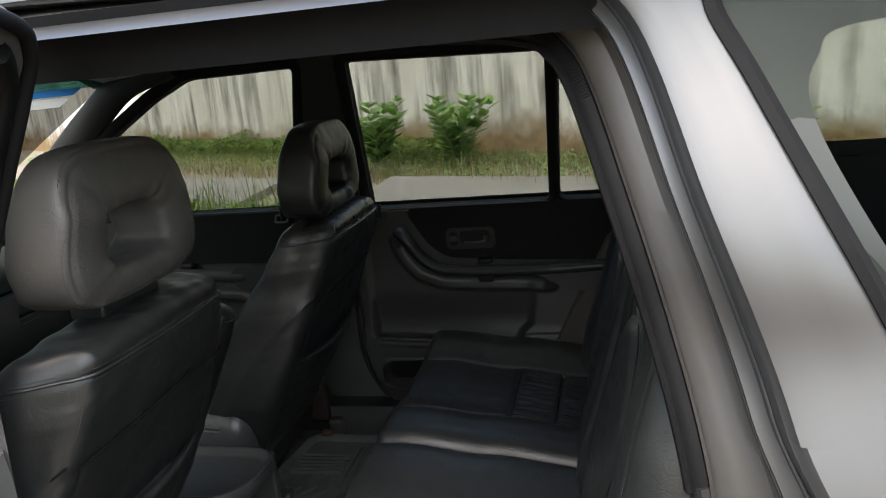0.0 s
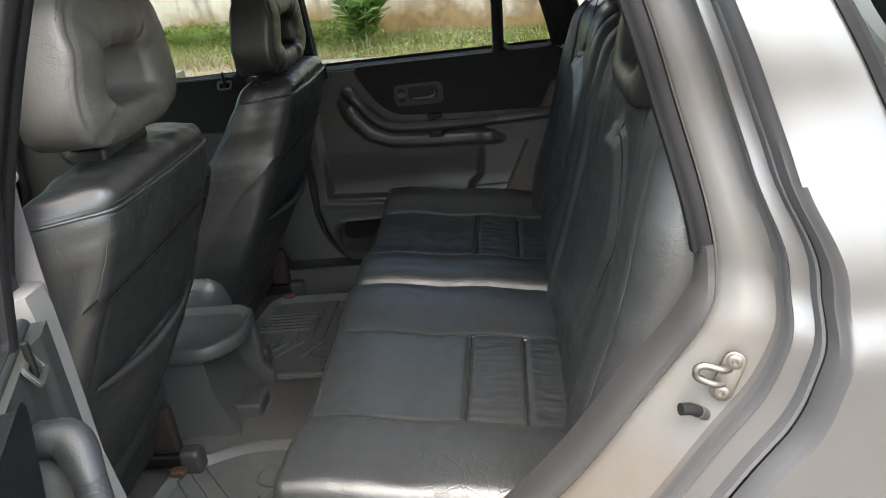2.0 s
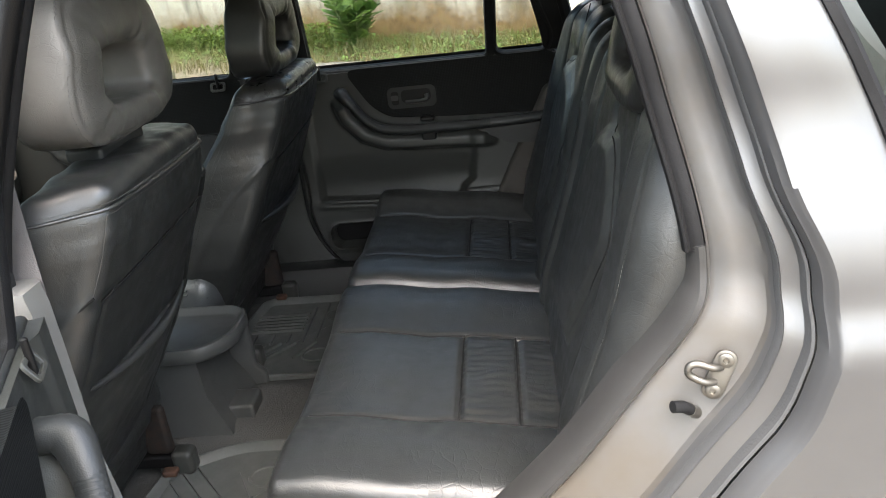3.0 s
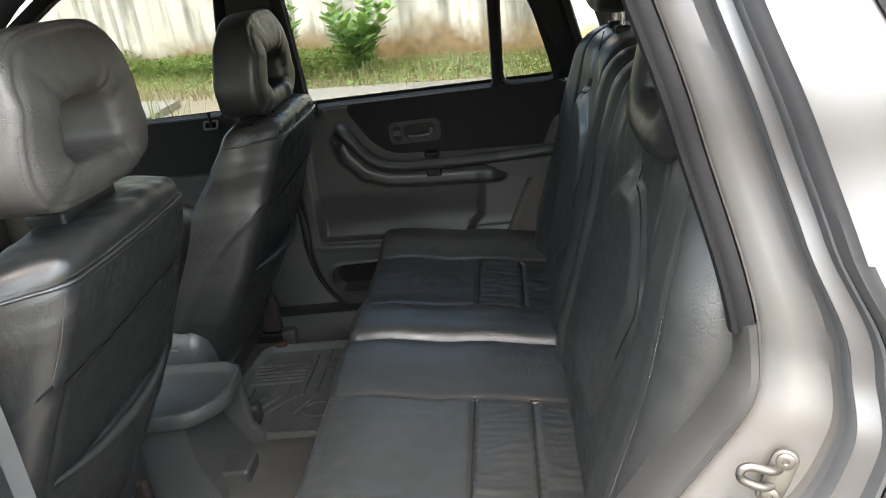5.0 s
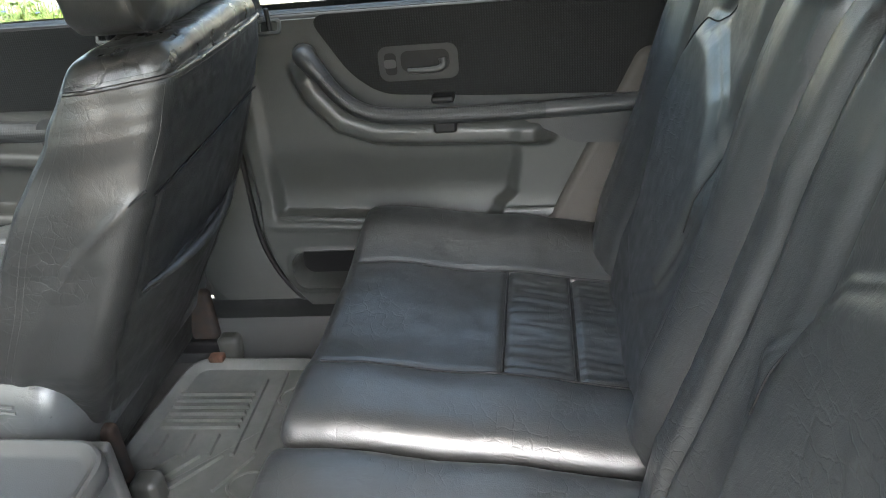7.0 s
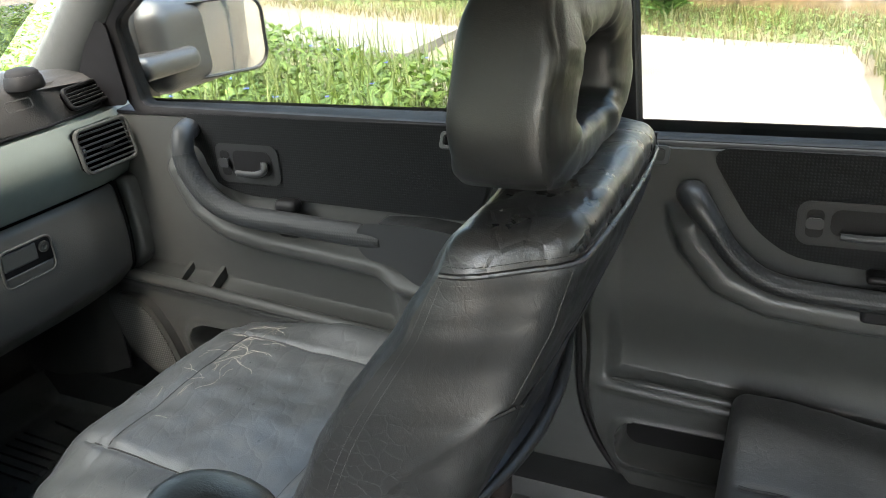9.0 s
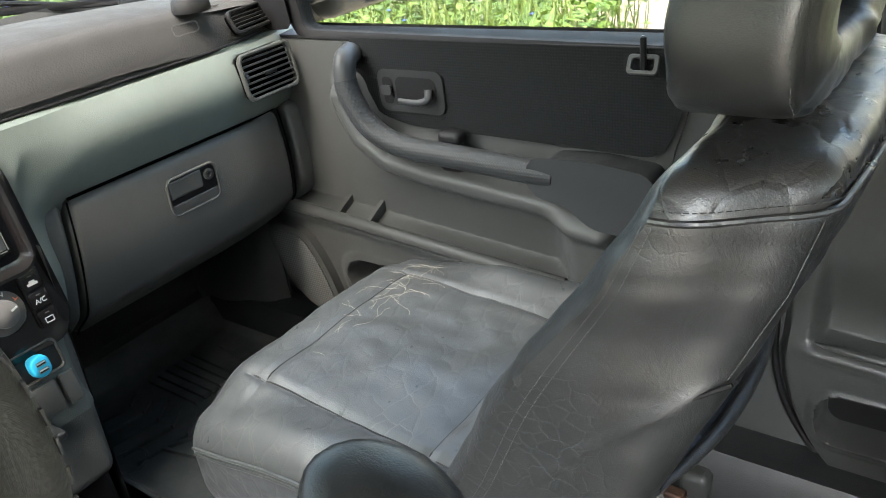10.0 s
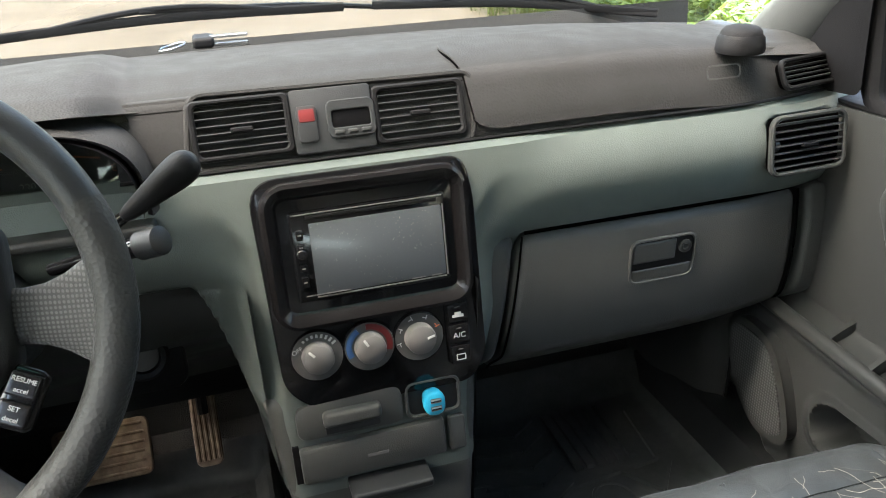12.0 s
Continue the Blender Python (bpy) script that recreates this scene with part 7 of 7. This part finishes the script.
for y, r, marks, mat in ((-0.345 - 0.03, 0.052, ("160", "180", "200", "220"), ORANGE), (-0.275, 0.03, ("F", "E"), ORANGE)):
    m = facing((-1.014, y, 1.07), (1, 0, 0.2))
    d = part("gauge", moved(lathe([(r, 0.0), (r, 0.002), (r - 0.001, 0.003), (0.001, 0.003)], 36), m), GREY_DARK, hood, "dark round gauge")
    part("gauge_ring", tube([m @ Vector((r * 0.98 * math.cos(a), r * 0.98 * math.sin(a), 0.004)) for a in (lerp(-0.9, 1.2, i / 24) for i in range(25))], 0.0012, 5), mat, d, "orange gauge ring")
    for k, word in enumerate(marks):
        a = lerp(-0.7, 0.7, k / (len(marks) - 1))
        part("gauge_number", raised(0.011, word, m @ Matrix.Translation((r * 0.7 * math.cos(a), -r * 0.7 * math.sin(a), 0.0035))), WHITE if len(word) > 1 else ORANGE, d)
    part("needle", moved(rbox(r * 0.9, 0.002, 0.001, 0.0004), m @ Matrix.Rotation(radians(170), 4, "Z") @ Matrix.Translation((r * 0.3, 0, 0.006))), ORANGE, d)
part("cluster_ledge", moved(rbox(0.09, 0.36, 0.012, 0.005), Matrix.Translation((-0.96, -0.4, 1.013))), GREY, hood, "grey ledge under the instruments")
part("knee_panel", grid(lambda u, v: (lerp(-0.985, -1.08, smooth01(0.55, 1, 1 - v)) + 0.02 * math.sin(3.1 * u), lerp(-0.7, -0.13, u), lerp(0.74, 1.015, v)), 24, 14), GREY, dash, "grey panel under the steering column")
# Black sheet put in as the shade below the knee panel.
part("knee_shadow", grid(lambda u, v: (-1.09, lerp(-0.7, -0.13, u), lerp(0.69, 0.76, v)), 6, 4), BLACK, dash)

# bulkhead, foot well
part("bulkhead", grid(lambda u, v: (-1.42 + 0.06 * (1 - v), lerp(-0.72, 0.72, u), lerp(0.4, 1.12, v)), 20, 14), CARPET, body, "grey carpet over the bulkhead")
for side in (-1, 1):
    part("kick_panel", grid(lambda u, v: (lerp(-1.44, -1.09, u), side * (0.625 - 0.035 * math.sin(math.pi * u) * smooth01(1.0, 0.2, v) + 0.02 * smooth01(0.9, 1, u)), lerp(0.4, 0.9, v)), 30, 20), GREY, body, "grey kick panel")
    part("side_closing", grid(lambda u, v: (lerp(-1.46, -0.98, u), side * 0.705, lerp(0.34, 1.02, v)), 6, 6), GREY_DARK, body, "dark lining behind the kick panel")
    part("kick_edge", tube([(-1.088, side * 0.648, z) for z in (0.45, 0.6, 0.75, 0.9)], 0.0028, 6), BLACK, body, "dark joint behind the kick panel")

# ---- steering wheel and column ----
SW = Vector((-0.69, -0.413, 1.058))
SWN = Vector((1, 0, 0.5)).normalized()
wheel = thing("steering_wheel", tuple(SW), "dark grey vinyl steering wheel with dotted spokes", "steering wheel")
wm = facing(SW, SWN)
RIM = [wm @ Vector((0.178 * math.cos(a), 0.178 * math.sin(a), 0.0)) for a in (2 * math.pi * i / 80 for i in range(80))]
part("rim", tube(RIM, 0.0158, 14, True, 1.1, SWN), GREY_DARK, wheel, "dark grey moulded rim")
GRIP_RIM = plastic("grained grip vinyl", (0.03, 0.03, 0.0285), 0.45, 0.0012, 0.15, 300)
SPOKE = dotted("dotted spoke vinyl", (0.06, 0.059, 0.056), 0.0032, 0.5, (0.001, 1, 1))
for a0, a1 in ((-25, 12), (168, 205)):
    arc = [wm @ Vector((0.178 * math.cos(radians(a)), 0.178 * math.sin(radians(a)), 0.0006)) for a in (lerp(a0 - 30, a1 + 10, i / 24) for i in range(25))]
    part("grip", tube(arc, 0.0164, 14, False, 1.1, SWN), GRIP_RIM, wheel, "dotted grey grip")


def spoke(a, w0, w1, r0, r1, mat):
    d, s = Vector((math.cos(a), math.sin(a), 0)), Vector((-math.sin(a), math.cos(a), 0))
    rows = []
    for i in range(9):
        t = i / 8
        w = lerp(w0, w1, abs(2 * t - 1) ** 2 if t > 0.5 else (1 - t * 2) ** 2 * 0.4)
        c = d * lerp(r0, r1, t)
        rows.append([wm @ (c + s * w * math.cos(q) + Vector((0, 0, -0.022 * (1 - t) + 0.011 * math.sin(q)))) for q in (2 * math.pi * j / 14 for j in range(14))])
    return loft(rows)


for a in (-4, 184):
    part("spoke", spoke(radians(a), 0.021, 0.05, 0.06, 0.17, SPOKE), SPOKE, wheel, "dotted grey spoke")
for a in (-62, 242):
    part("spoke", spoke(radians(a), 0.016, 0.032, 0.05, 0.168, GREY_DARK), GREY_DARK, wheel, "dark lower spoke")
part("hub", moved(rbox(0.215, 0.13, 0.06, 0.024, 8, 8, 4), wm @ Matrix.Translation((0, 0.006, -0.012))), GREY_DARK, wheel, "padded hub")
hb = part("horn_pad", moved(rbox(0.05, 0.05, 0.01, 0.004), wm @ Matrix.Translation((0.077, 0.012, 0.0165))), DASH, wheel, "horn pad")
part("horn_mark", moved(rbox(0.012, 0.004, 0.001, 0.0004), wm @ Matrix.Translation((0.08, -0.002, 0.022))), DIAL, hb)
pod = part("cruise_pod", moved(rbox(0.04, 0.062, 0.02, 0.01), wm @ Matrix.Translation((0.104, -0.066, -0.004)) @ Matrix.Scale(0.75, 4) @ Matrix.Rotation(radians(-28), 4, "Z")), GLOSS, wheel, "black cruise control pod")
for dy, words in ((0.014, ("RESUME", "accel")), (-0.014, ("SET", "decel"))):
    pm = wm @ Matrix.Translation((0.104, -0.066, 0.004)) @ Matrix.Scale(0.75, 4) @ Matrix.Rotation(radians(-28), 4, "Z") @ Matrix.Translation((0, dy, 0))
    b = part("cruise_button", moved(rbox(0.03, 0.024, 0.006, 0.003), pm), SATIN, pod, "black cruise button")
    part("letters", join(raised(0.0068, words[0], pm @ Matrix.Translation((0, 0.005, 0.0032))), raised(0.0068, words[1], pm @ Matrix.Translation((0, -0.005, 0.0032)))), WHITE, b)
col = thing("steering_column", (-0.9, -0.407, 0.95), "dark steering column shroud with key barrel", "steering column")
axis = -SWN
part("shroud", tube([SW + axis * d for d in (0.05, 0.07, 0.16, 0.3)], lambda s: 0.055 + 0.012 * s, 18), GREY_DARK, col, "dark plastic column shroud")
kc = Vector((-0.97, -0.272, 0.83))
part("key_surround", plate(rrect(0.1, 0.12, 0.02), 0.02, 0.006, facing((-1.01, -0.275, 0.835), (1, 0, 0.1))), BLACK, col, "black lower column panel")
part("lock_ring", moved(lathe([(0.03, 0.0), (0.03, 0.01), (0.026, 0.014), (0.02, 0.012), (0.019, 0.004), (0.001, 0.004)], 32), facing(kc + Vector((-0.02, 0, 0)), (1, 0.1, 0.2))), BLACK, col, "black lock ring")
part("lock_face", moved(lathe([(0.018, 0.004), (0.018, 0.009), (0.016, 0.01), (0.001, 0.01)], 28), facing(kc + Vector((-0.02, 0, 0)), (1, 0.1, 0.2))), KNOB, col, "pale lock face")
lever = thing("gear_lever", (-0.8, -0.25, 1.06), "black column gear lever with a grained knob", "gear lever")
a, b = Vector((-0.84, -0.275, 1.035)), Vector((-0.78, -0.18, 1.115))
part("shaft", tube([a, a.lerp(b, 0.6)], 0.0055, 10), GLOSS, lever, "gloss black shaft")
KNOB_LINE = [(0.45, 0.006), (0.5, 0.0075), (0.6, 0.009), (0.7, 0.0105), (0.8, 0.012), (0.9, 0.0135), (1.0, 0.0145), (1.06, 0.0142), (1.1, 0.0122), (1.13, 0.0088), (1.145, 0.002)]
part("knob", tube([a.lerp(b, t) for t, _ in KNOB_LINE], lambda s: KNOB_LINE[round(s * 10)][1], 18), BLACK, lever, "grained black knob")
stalk = thing("wiper_stalk", (-0.83, -0.3, 1.03), "black wiper stalk with printed marks", "stalk")
a, b = Vector((-0.85, -0.31, 1.015)), Vector((-0.79, -0.222, 1.05))
part("arm", tube([a, a.lerp(b, 0.5), b], lambda s: 0.006 + 0.004 * s, 12), GLOSS, stalk)
part("end_cap", tube([b, b + (b - a) * 0.06, b + (b - a) * 0.2, b + (b - a) * 0.22], lambda s: 0.013 if s < 0.9 else 0.009, 16), GREY_DARK, stalk, "round stalk end")
for t in (0.45, 0.55, 0.65):
    part("print_mark", moved(rbox(0.003, 0.006, 0.006, 0.001), Matrix.Translation(a.lerp(b, t) + Vector((0.0075, 0, 0.002)))), WHITE, stalk)

# pedals
def pedal(y0, y1, z0, z1, x, label, ribs):
    ob = thing("pedal", (x, (y0 + y1) / 2, z0), label, "pedal", "pedals")
    m = facing((x, (y0 + y1) / 2, (z0 + z1) / 2), (1, 0, 0.7))
    w, h = y1 - y0, (z1 - z0) * 1.25
    part("pad", plate(rrect(w, h, 0.012), 0.014, 0.004, m), PEDAL, ob, "worn brown rubber pad")
    for i in range(ribs):
        if w > h:
            part("tread", moved(rbox(w * 0.9, 0.005, 0.006, 0.002), m @ Matrix.Translation((0, lerp(-h * 0.4, h * 0.4, i / (ribs - 1)), 0.014))), PEDAL, ob)
        else:
            part("tread", moved(rbox(0.005, h * 0.85, 0.006, 0.002), m @ Matrix.Translation((lerp(-w * 0.38, w * 0.38, i / (ribs - 1)), 0, 0.014))), PEDAL, ob)
    part("arm", tube([(x, (y0 + y1) / 2, z1 - 0.02), (x - 0.1, (y0 + y1) / 2, z1 + 0.2)], 0.009, 8), BLACK, ob)


PEDAL = metal("worn pedal rubber", (0.12, 0.085, 0.055), 0.8, (0.19, 0.14, 0.095))
PEDAL.node_tree.nodes["Principled BSDF"].inputs["Metallic"].default_value = 0
pedal(-0.475, -0.33, 0.48, 0.555, -1.25, "wide worn brake pedal with ribs", 6)
pedal(-0.265, -0.222, 0.46, 0.56, -1.27, "narrow worn accelerator pedal with ribs", 5)

# ---- console tray between the front seats ----
TRAY = plastic("mid grey tray plastic", (0.033, 0.0345, 0.0338), 0.42, spec=0.36)
tray = thing("console_tray", (-0.2, 0, 0.4), "grey folding tray table between the front seats", "tray table")
TY = rounded([(-0.36, -0.115), (-0.165, -0.115), (-0.108, -0.045), (-0.112, 0.06), (-0.15, 0.095), (-0.36, 0.1)], 0.035)
rings = [[(x, y, z) for x, y in inset(TY, o)] for o, z in ((0.006, 0.592), (0.0, 0.6), (0.0, 0.616), (0.003, 0.624), (0.008, 0.626), (0.014, 0.623), (0.02, 0.614), (0.028, 0.611))]
part("tray_top", loft(rings), TRAY, tray, "grey moulded tray with a raised rim")
part("tray_catch", moved(rbox(0.03, 0.09, 0.02, 0.005), Matrix.Translation((-0.2, -0.02, 0.588))), BLACK, tray, "black catch under the tray")
leg = [[(x0, y0, z), (x1, y0, z), (x1, y1, z), (x0, y1, z)] for x0, x1, y0, y1, z in ((-0.3, -0.19, -0.09, 0.075, 0.6), (-0.3, -0.185, -0.09, 0.08, 0.5), (-0.3, -0.15, -0.1, 0.09, 0.43), (-0.3, -0.14, -0.105, 0.095, 0.41))]
part("leg", loft(leg), TRAY, tray, "grey plastic leg")
part("side_cheek", moved(warp(rbox(0.1, 0.022, 0.2, 0.008, 4, 2, 8), lambda x, y, z: (x + (0.02 if z < -0.05 else 0), y, z)), Matrix.Translation((-0.185, 0.098, 0.51))), TRAY, tray, "scuffed side cheek")
part("foot", moved(rbox(0.07, 0.075, 0.042, 0.008), Matrix.Translation((-0.14, -0.02, 0.428))), TRAY, tray, "grey foot plate")
part("foot_bracket", moved(rbox(0.028, 0.03, 0.03, 0.009), Matrix.Translation((-0.138, 0.104, 0.425))), RUST, tray, "dark bracket at the foot")

# ---- floor mats ----
def mat_bar(a, b, w, z):
    a, b = Vector((*a, 0)), Vector((*b, 0))
    d = (b - a).normalized()
    s = Vector((-d.y, d.x, 0)) * w
    q = [a - s, b - s, b + s, a + s]
    return loft([[(p.x, p.y, z - 0.004) for p in q], [(p.x, p.y, z + 0.003) for p in q], [tuple((p + (a.lerp(b, 0.5) - p) * 0.0 + (a.lerp(b, 0.5) - p).normalized() * w * 0.4)[:2]) + (z + 0.007,) for p in q]])


def mat_slope(o, z, lip):
    """A mat that bends up the toe board: a grid with a raised rim."""
    x0, x1 = min(p[0] for p in o), max(p[0] for p in o)
    y0, y1 = min(p[1] for p in o), max(p[1] for p in o)

    def f(u, v):
        x, y = lerp(x0, x1, u), lerp(y0, y1, v)
        e = min(x - x0, x1 - x, y - y0, y1 - y)
        return x, y, z + toe(x) + lip * (1 - smooth01(0.004, 0.03, e))
    return grid(f, 70, 60)


def floor_mat(outline, z, label, bars, loops, lip=0.018):
    o = rounded(outline, 0.05)
    c = (sum(p[0] for p in o) / len(o), sum(p[1] for p in o) / len(o))
    ob = thing("floor_mat", (*c, z), label, "floor mat", "rubber floor mats")
    rings = [[(x, y, z - 0.004 + dz) for x, y in inset(o, i)] for i, dz in ((0, 0.0), (0.002, lip), (0.008, lip + 0.003), (0.016, lip), (0.024, 0.006), (0.034, 0.004))]
    rise = lambda g: warp(g, lambda x, y, h: (x, y, h + toe(x)))
    part("mat_sheet", rise(loft(rings)) if o[0][0] > -0.5 else mat_slope(o, z, lip), MAT_RUBBER, ob, "black moulded rubber with a raised rim")
    part("ribs", rise(join(*[mat_bar(a, b, w, z) for a, b, w in bars])), MAT_RUBBER, ob)
    for (cx, cy, rx, ry) in loops:
        part("ring_mark", rise(tube([(cx + rx * math.cos(q), cy + ry * math.sin(q), z + 0.001) for q in (2 * math.pi * i / 36 for i in range(36))], 0.003, 6, True)), MAT_RUBBER, ob)
    return ob


def chevrons(x0, x1, ym, y1, n, rise, flipx=1):
    """Angled bars as moulded into the mats."""
    out = []
    for i in range(n):
        x = lerp(x0, x1, i / max(1, n - 1))
        out.append(((x, ym), (x, lerp(ym, y1, 0.45)), 0.0032))
        out.append(((x, lerp(ym, y1, 0.45)), (x + rise * flipx, y1), 0.0032))
    return out


FZ = 0.397


def toe(x):
    """The front foot wells rise towards the bulkhead."""
    return 0.7 * max(0.0, -1.255 - x)

rear_bars = [((lerp(-0.24, -0.1, 0), 0.37 + 0.018 * i), (-0.095, 0.37 + 0.018 * i), 0.0035) for i in range(6)]
rear_bars += [((-0.085, 0.3), (-0.085, 0.5), 0.004), ((-0.05, 0.31), (-0.05, 0.52), 0.003), ((-0.045, 0.3), (-0.09, 0.22), 0.003)]
rear_bars += [((x, 0.35), (x, 0.3), 0.0028) for x in (-0.22, -0.17, -0.125)] + [((x, 0.3), (x - 0.11, 0.17), 0.0028) for x in (-0.1, -0.14, -0.18)]
rear_bars += [((0.0, 0.38), (0.06, 0.43), 0.003), ((0.06, 0.43), (0.06, 0.37), 0.003), ((0.06, 0.37), (0.0, 0.38), 0.003), ((-0.02, 0.15), (0.05, 0.2), 0.003), ((0.05, 0.2), (0.06, 0.15), 0.003)]
floor_mat([(-0.3, 0.12), (0.13, 0.11), (0.13, 0.55), (-0.25, 0.56)], FZ, "black rubber mat behind the passenger seat", rear_bars, [(-0.01, 0.45, 0.036, 0.03), (-0.03, 0.235, 0.038, 0.03)])
mirror_bars = [((a[0], -a[1]), (b[0], -b[1]), w) for a, b, w in rear_bars]
floor_mat([(-0.3, -0.56), (0.13, -0.55), (0.13, -0.13), (-0.12, -0.13), (-0.25, -0.2)], FZ, "black rubber mat behind the driver's seat", mirror_bars, [(-0.01, -0.45, 0.036, 0.03), (-0.03, -0.235, 0.038, 0.03)])
fb = [((-1.235, 0.362 + 0.0215 * i), (-1.08, 0.362 + 0.0205 * i), 0.0072) for i in range(6)]
for k in range(5):
    fb += [((-1.22 + 0.045 * k, 0.19), (-1.2 + 0.045 * k, 0.285), 0.003), ((-1.2 + 0.045 * k, 0.285), (-1.235 + 0.045 * k, 0.335), 0.003)]
fb += [((-1.045, 0.34), (-1.06, 0.5), 0.003), ((-1.06, 0.5), (-1.2, 0.515), 0.003), ((-1.06, 0.42), (-0.985, 0.47), 0.003), ((-0.985, 0.47), (-1.05, 0.52), 0.003), ((-1.03, 0.24), (-0.94, 0.26), 0.003), ((-0.94, 0.26), (-0.985, 0.32), 0.003), ((-0.985, 0.32), (-1.03, 0.24), 0.003)]
floor_mat([(-1.31, 0.15), (-0.72, 0.14), (-0.7, 0.59), (-1.29, 0.585)], FZ, "black ribbed rubber mat in the passenger foot well", fb, [(-1.064, 0.185, 0.036, 0.036), (-1.0, 0.385, 0.036, 0.034)], 0.03)
floor_mat([(-1.3, -0.58), (-0.7, -0.58), (-0.72, -0.15), (-1.28, -0.16)], FZ, "black ribbed rubber mat in the driver's foot well", [((a[0], -a[1]), (b[0], -b[1]), w) for a, b, w in fb], [(-1.0, -0.235, 0.04, 0.032)], 0.03)

# ---- small things ----
tw = thing("tweeter", (-0.97, 0.5, 1.12), "small round black tweeter on the dash corner", "tweeter")
mt = Matrix.Translation((-0.975, 0.505, 1.118))
part("pod", moved(lathe([(0.03, 0.0), (0.031, 0.004), (0.029, 0.018), (0.026, 0.022)], 28), mt), BLACK, tw)
part("dome", moved(lathe([(0.026, 0.02), (0.025, 0.026), (0.02, 0.031), (0.01, 0.0335), (0.001, 0.034)], 28), mt), RUBBER, tw, "dark dome grille")


def wiper(pts, label):
    ob = thing("wiper", pts[0], label, "wiper", "windscreen wipers")
    P = spline(pts, 24)
    part("blade", tube(P, 0.006, 8, flat=1.3), RUBBER, ob)
    part("bridge", tube([p + Vector((0, 0, 0.016 * math.sin(math.pi * min(1, max(0, (i - 4) / 15))))) for i, p in enumerate(P)], 0.005, 8), BLACK, ob)
    part("arm", tube(spline([P[10] + Vector((0, 0, 0.014)), P[10] + Vector((-0.06, 0.25, 0.0)), P[10] + Vector((-0.1, 0.42, -0.02))], 14), 0.008, 8, flat=0.6), BLACK, ob)
    return ob


wiper([(-1.5, -0.5, 1.135), (-1.53, -0.2, 1.145), (-1.54, 0.1, 1.14)], "black wiper resting on the screen foot")
wiper([(-1.53, 0.15, 1.14), (-1.48, 0.4, 1.13), (-1.36, 0.62, 1.11)], "black wiper by the far corner of the screen")
keys = thing("key_ring", (-1.38, -0.17, 1.125), "bunch of keys on a steel ring on the dash", "keys")
part("ring", tube([(-1.37 + 0.02 * math.cos(a), -0.19 + 0.02 * math.sin(a), 1.124 + 0.004 * math.sin(a)) for a in (6.2832 * i / 30 for i in range(30))], 0.0014, 6, True), CHROME, keys)
part("fob", moved(rbox(0.05, 0.032, 0.016, 0.006), Matrix.Translation((-1.37, -0.145, 1.128))), BLACK, keys, "black key fob")
part("key_blade", moved(rbox(0.012, 0.06, 0.004, 0.001), Matrix.Translation((-1.365, -0.11, 1.134))), CHROME, keys, "steel key blade")
part("key_blade", moved(rbox(0.012, 0.05, 0.004, 0.001), Matrix.Translation((-1.37, -0.105, 1.122))), CHROME, keys, "steel key blade")


def screen_sticker(u0, u1, v0, v1, mat, name, label):
    ob = part(name, grid(lambda u, v: screen_sheet(lerp(u0, u1, u), lerp(v0, v1, v), -0.006), 6, 6), mat)
    return tagged(ob, label, "sticker")


PILLAR = plastic("brown grey trim", (0.04, 0.036, 0.032), 0.6)
part("side_lining", grid(lambda u, v: (lerp(0.1, 0.95, u), 0.718, lerp(0.36, 1.04, v)), 10, 8), GREY_DARK, body, "dark lining behind the rear door")
for side in (1,):
    tagged(part("wheel_arch_trim", warp(rbox(0.2, 0.04, 0.42, 0.018, 6, 2, 8), lambda x, y, z: (x + 0.6 + 0.5 * z, side * (y + 0.655), z + 0.74)), PILLAR), "brown grey trim beside the rear seat", "trim", kind="structure")
rb = thing("rear_seat_belt", (0.56, 0.6, 0.62), "grey belt webbing tucked beside the rear seat", "seat belt")
part("webbing", tube(spline([(0.54, 0.585, 0.6), (0.575, 0.6, 0.66), (0.6, 0.61, 0.74)], 10), 0.022, 8, flat=0.08, up=(0, 1, 0)), BELT, rb)
part("tongue", moved(rbox(0.025, 0.012, 0.045, 0.004), Matrix.Translation((0.565, 0.58, 0.63))), ZINC, rb, "metal belt tongue")
bk = thing("belt_buckle", (0.6, 0.02, 0.6), "pale plastic belt buckles tucked between the cushions", "belt buckle")
for d, z in ((0.0, 0.625), (0.03, 0.6)):
    part("buckle", moved(rbox(0.035, 0.022, 0.05, 0.008), Matrix.Translation((0.572, 0.02 + d, z))), GREY_LIGHT, bk)
STICKER_BLUE = leaf_material("blue printed film", (0.03, 0.16, 0.5), (0.05, 0.25, 0.65))
STICKER_WHITE = leaf_material("white printed film", (0.6, 0.66, 0.66), (0.75, 0.8, 0.8))
screen_sticker(0.8, 0.94, 0.825, 0.87, STICKER_BLUE, "windscreen_sticker", "blue printed sticker on the windscreen")
screen_sticker(0.8, 0.94, 0.755, 0.815, STICKER_WHITE, "windscreen_sticker", "white printed sticker on the windscreen")
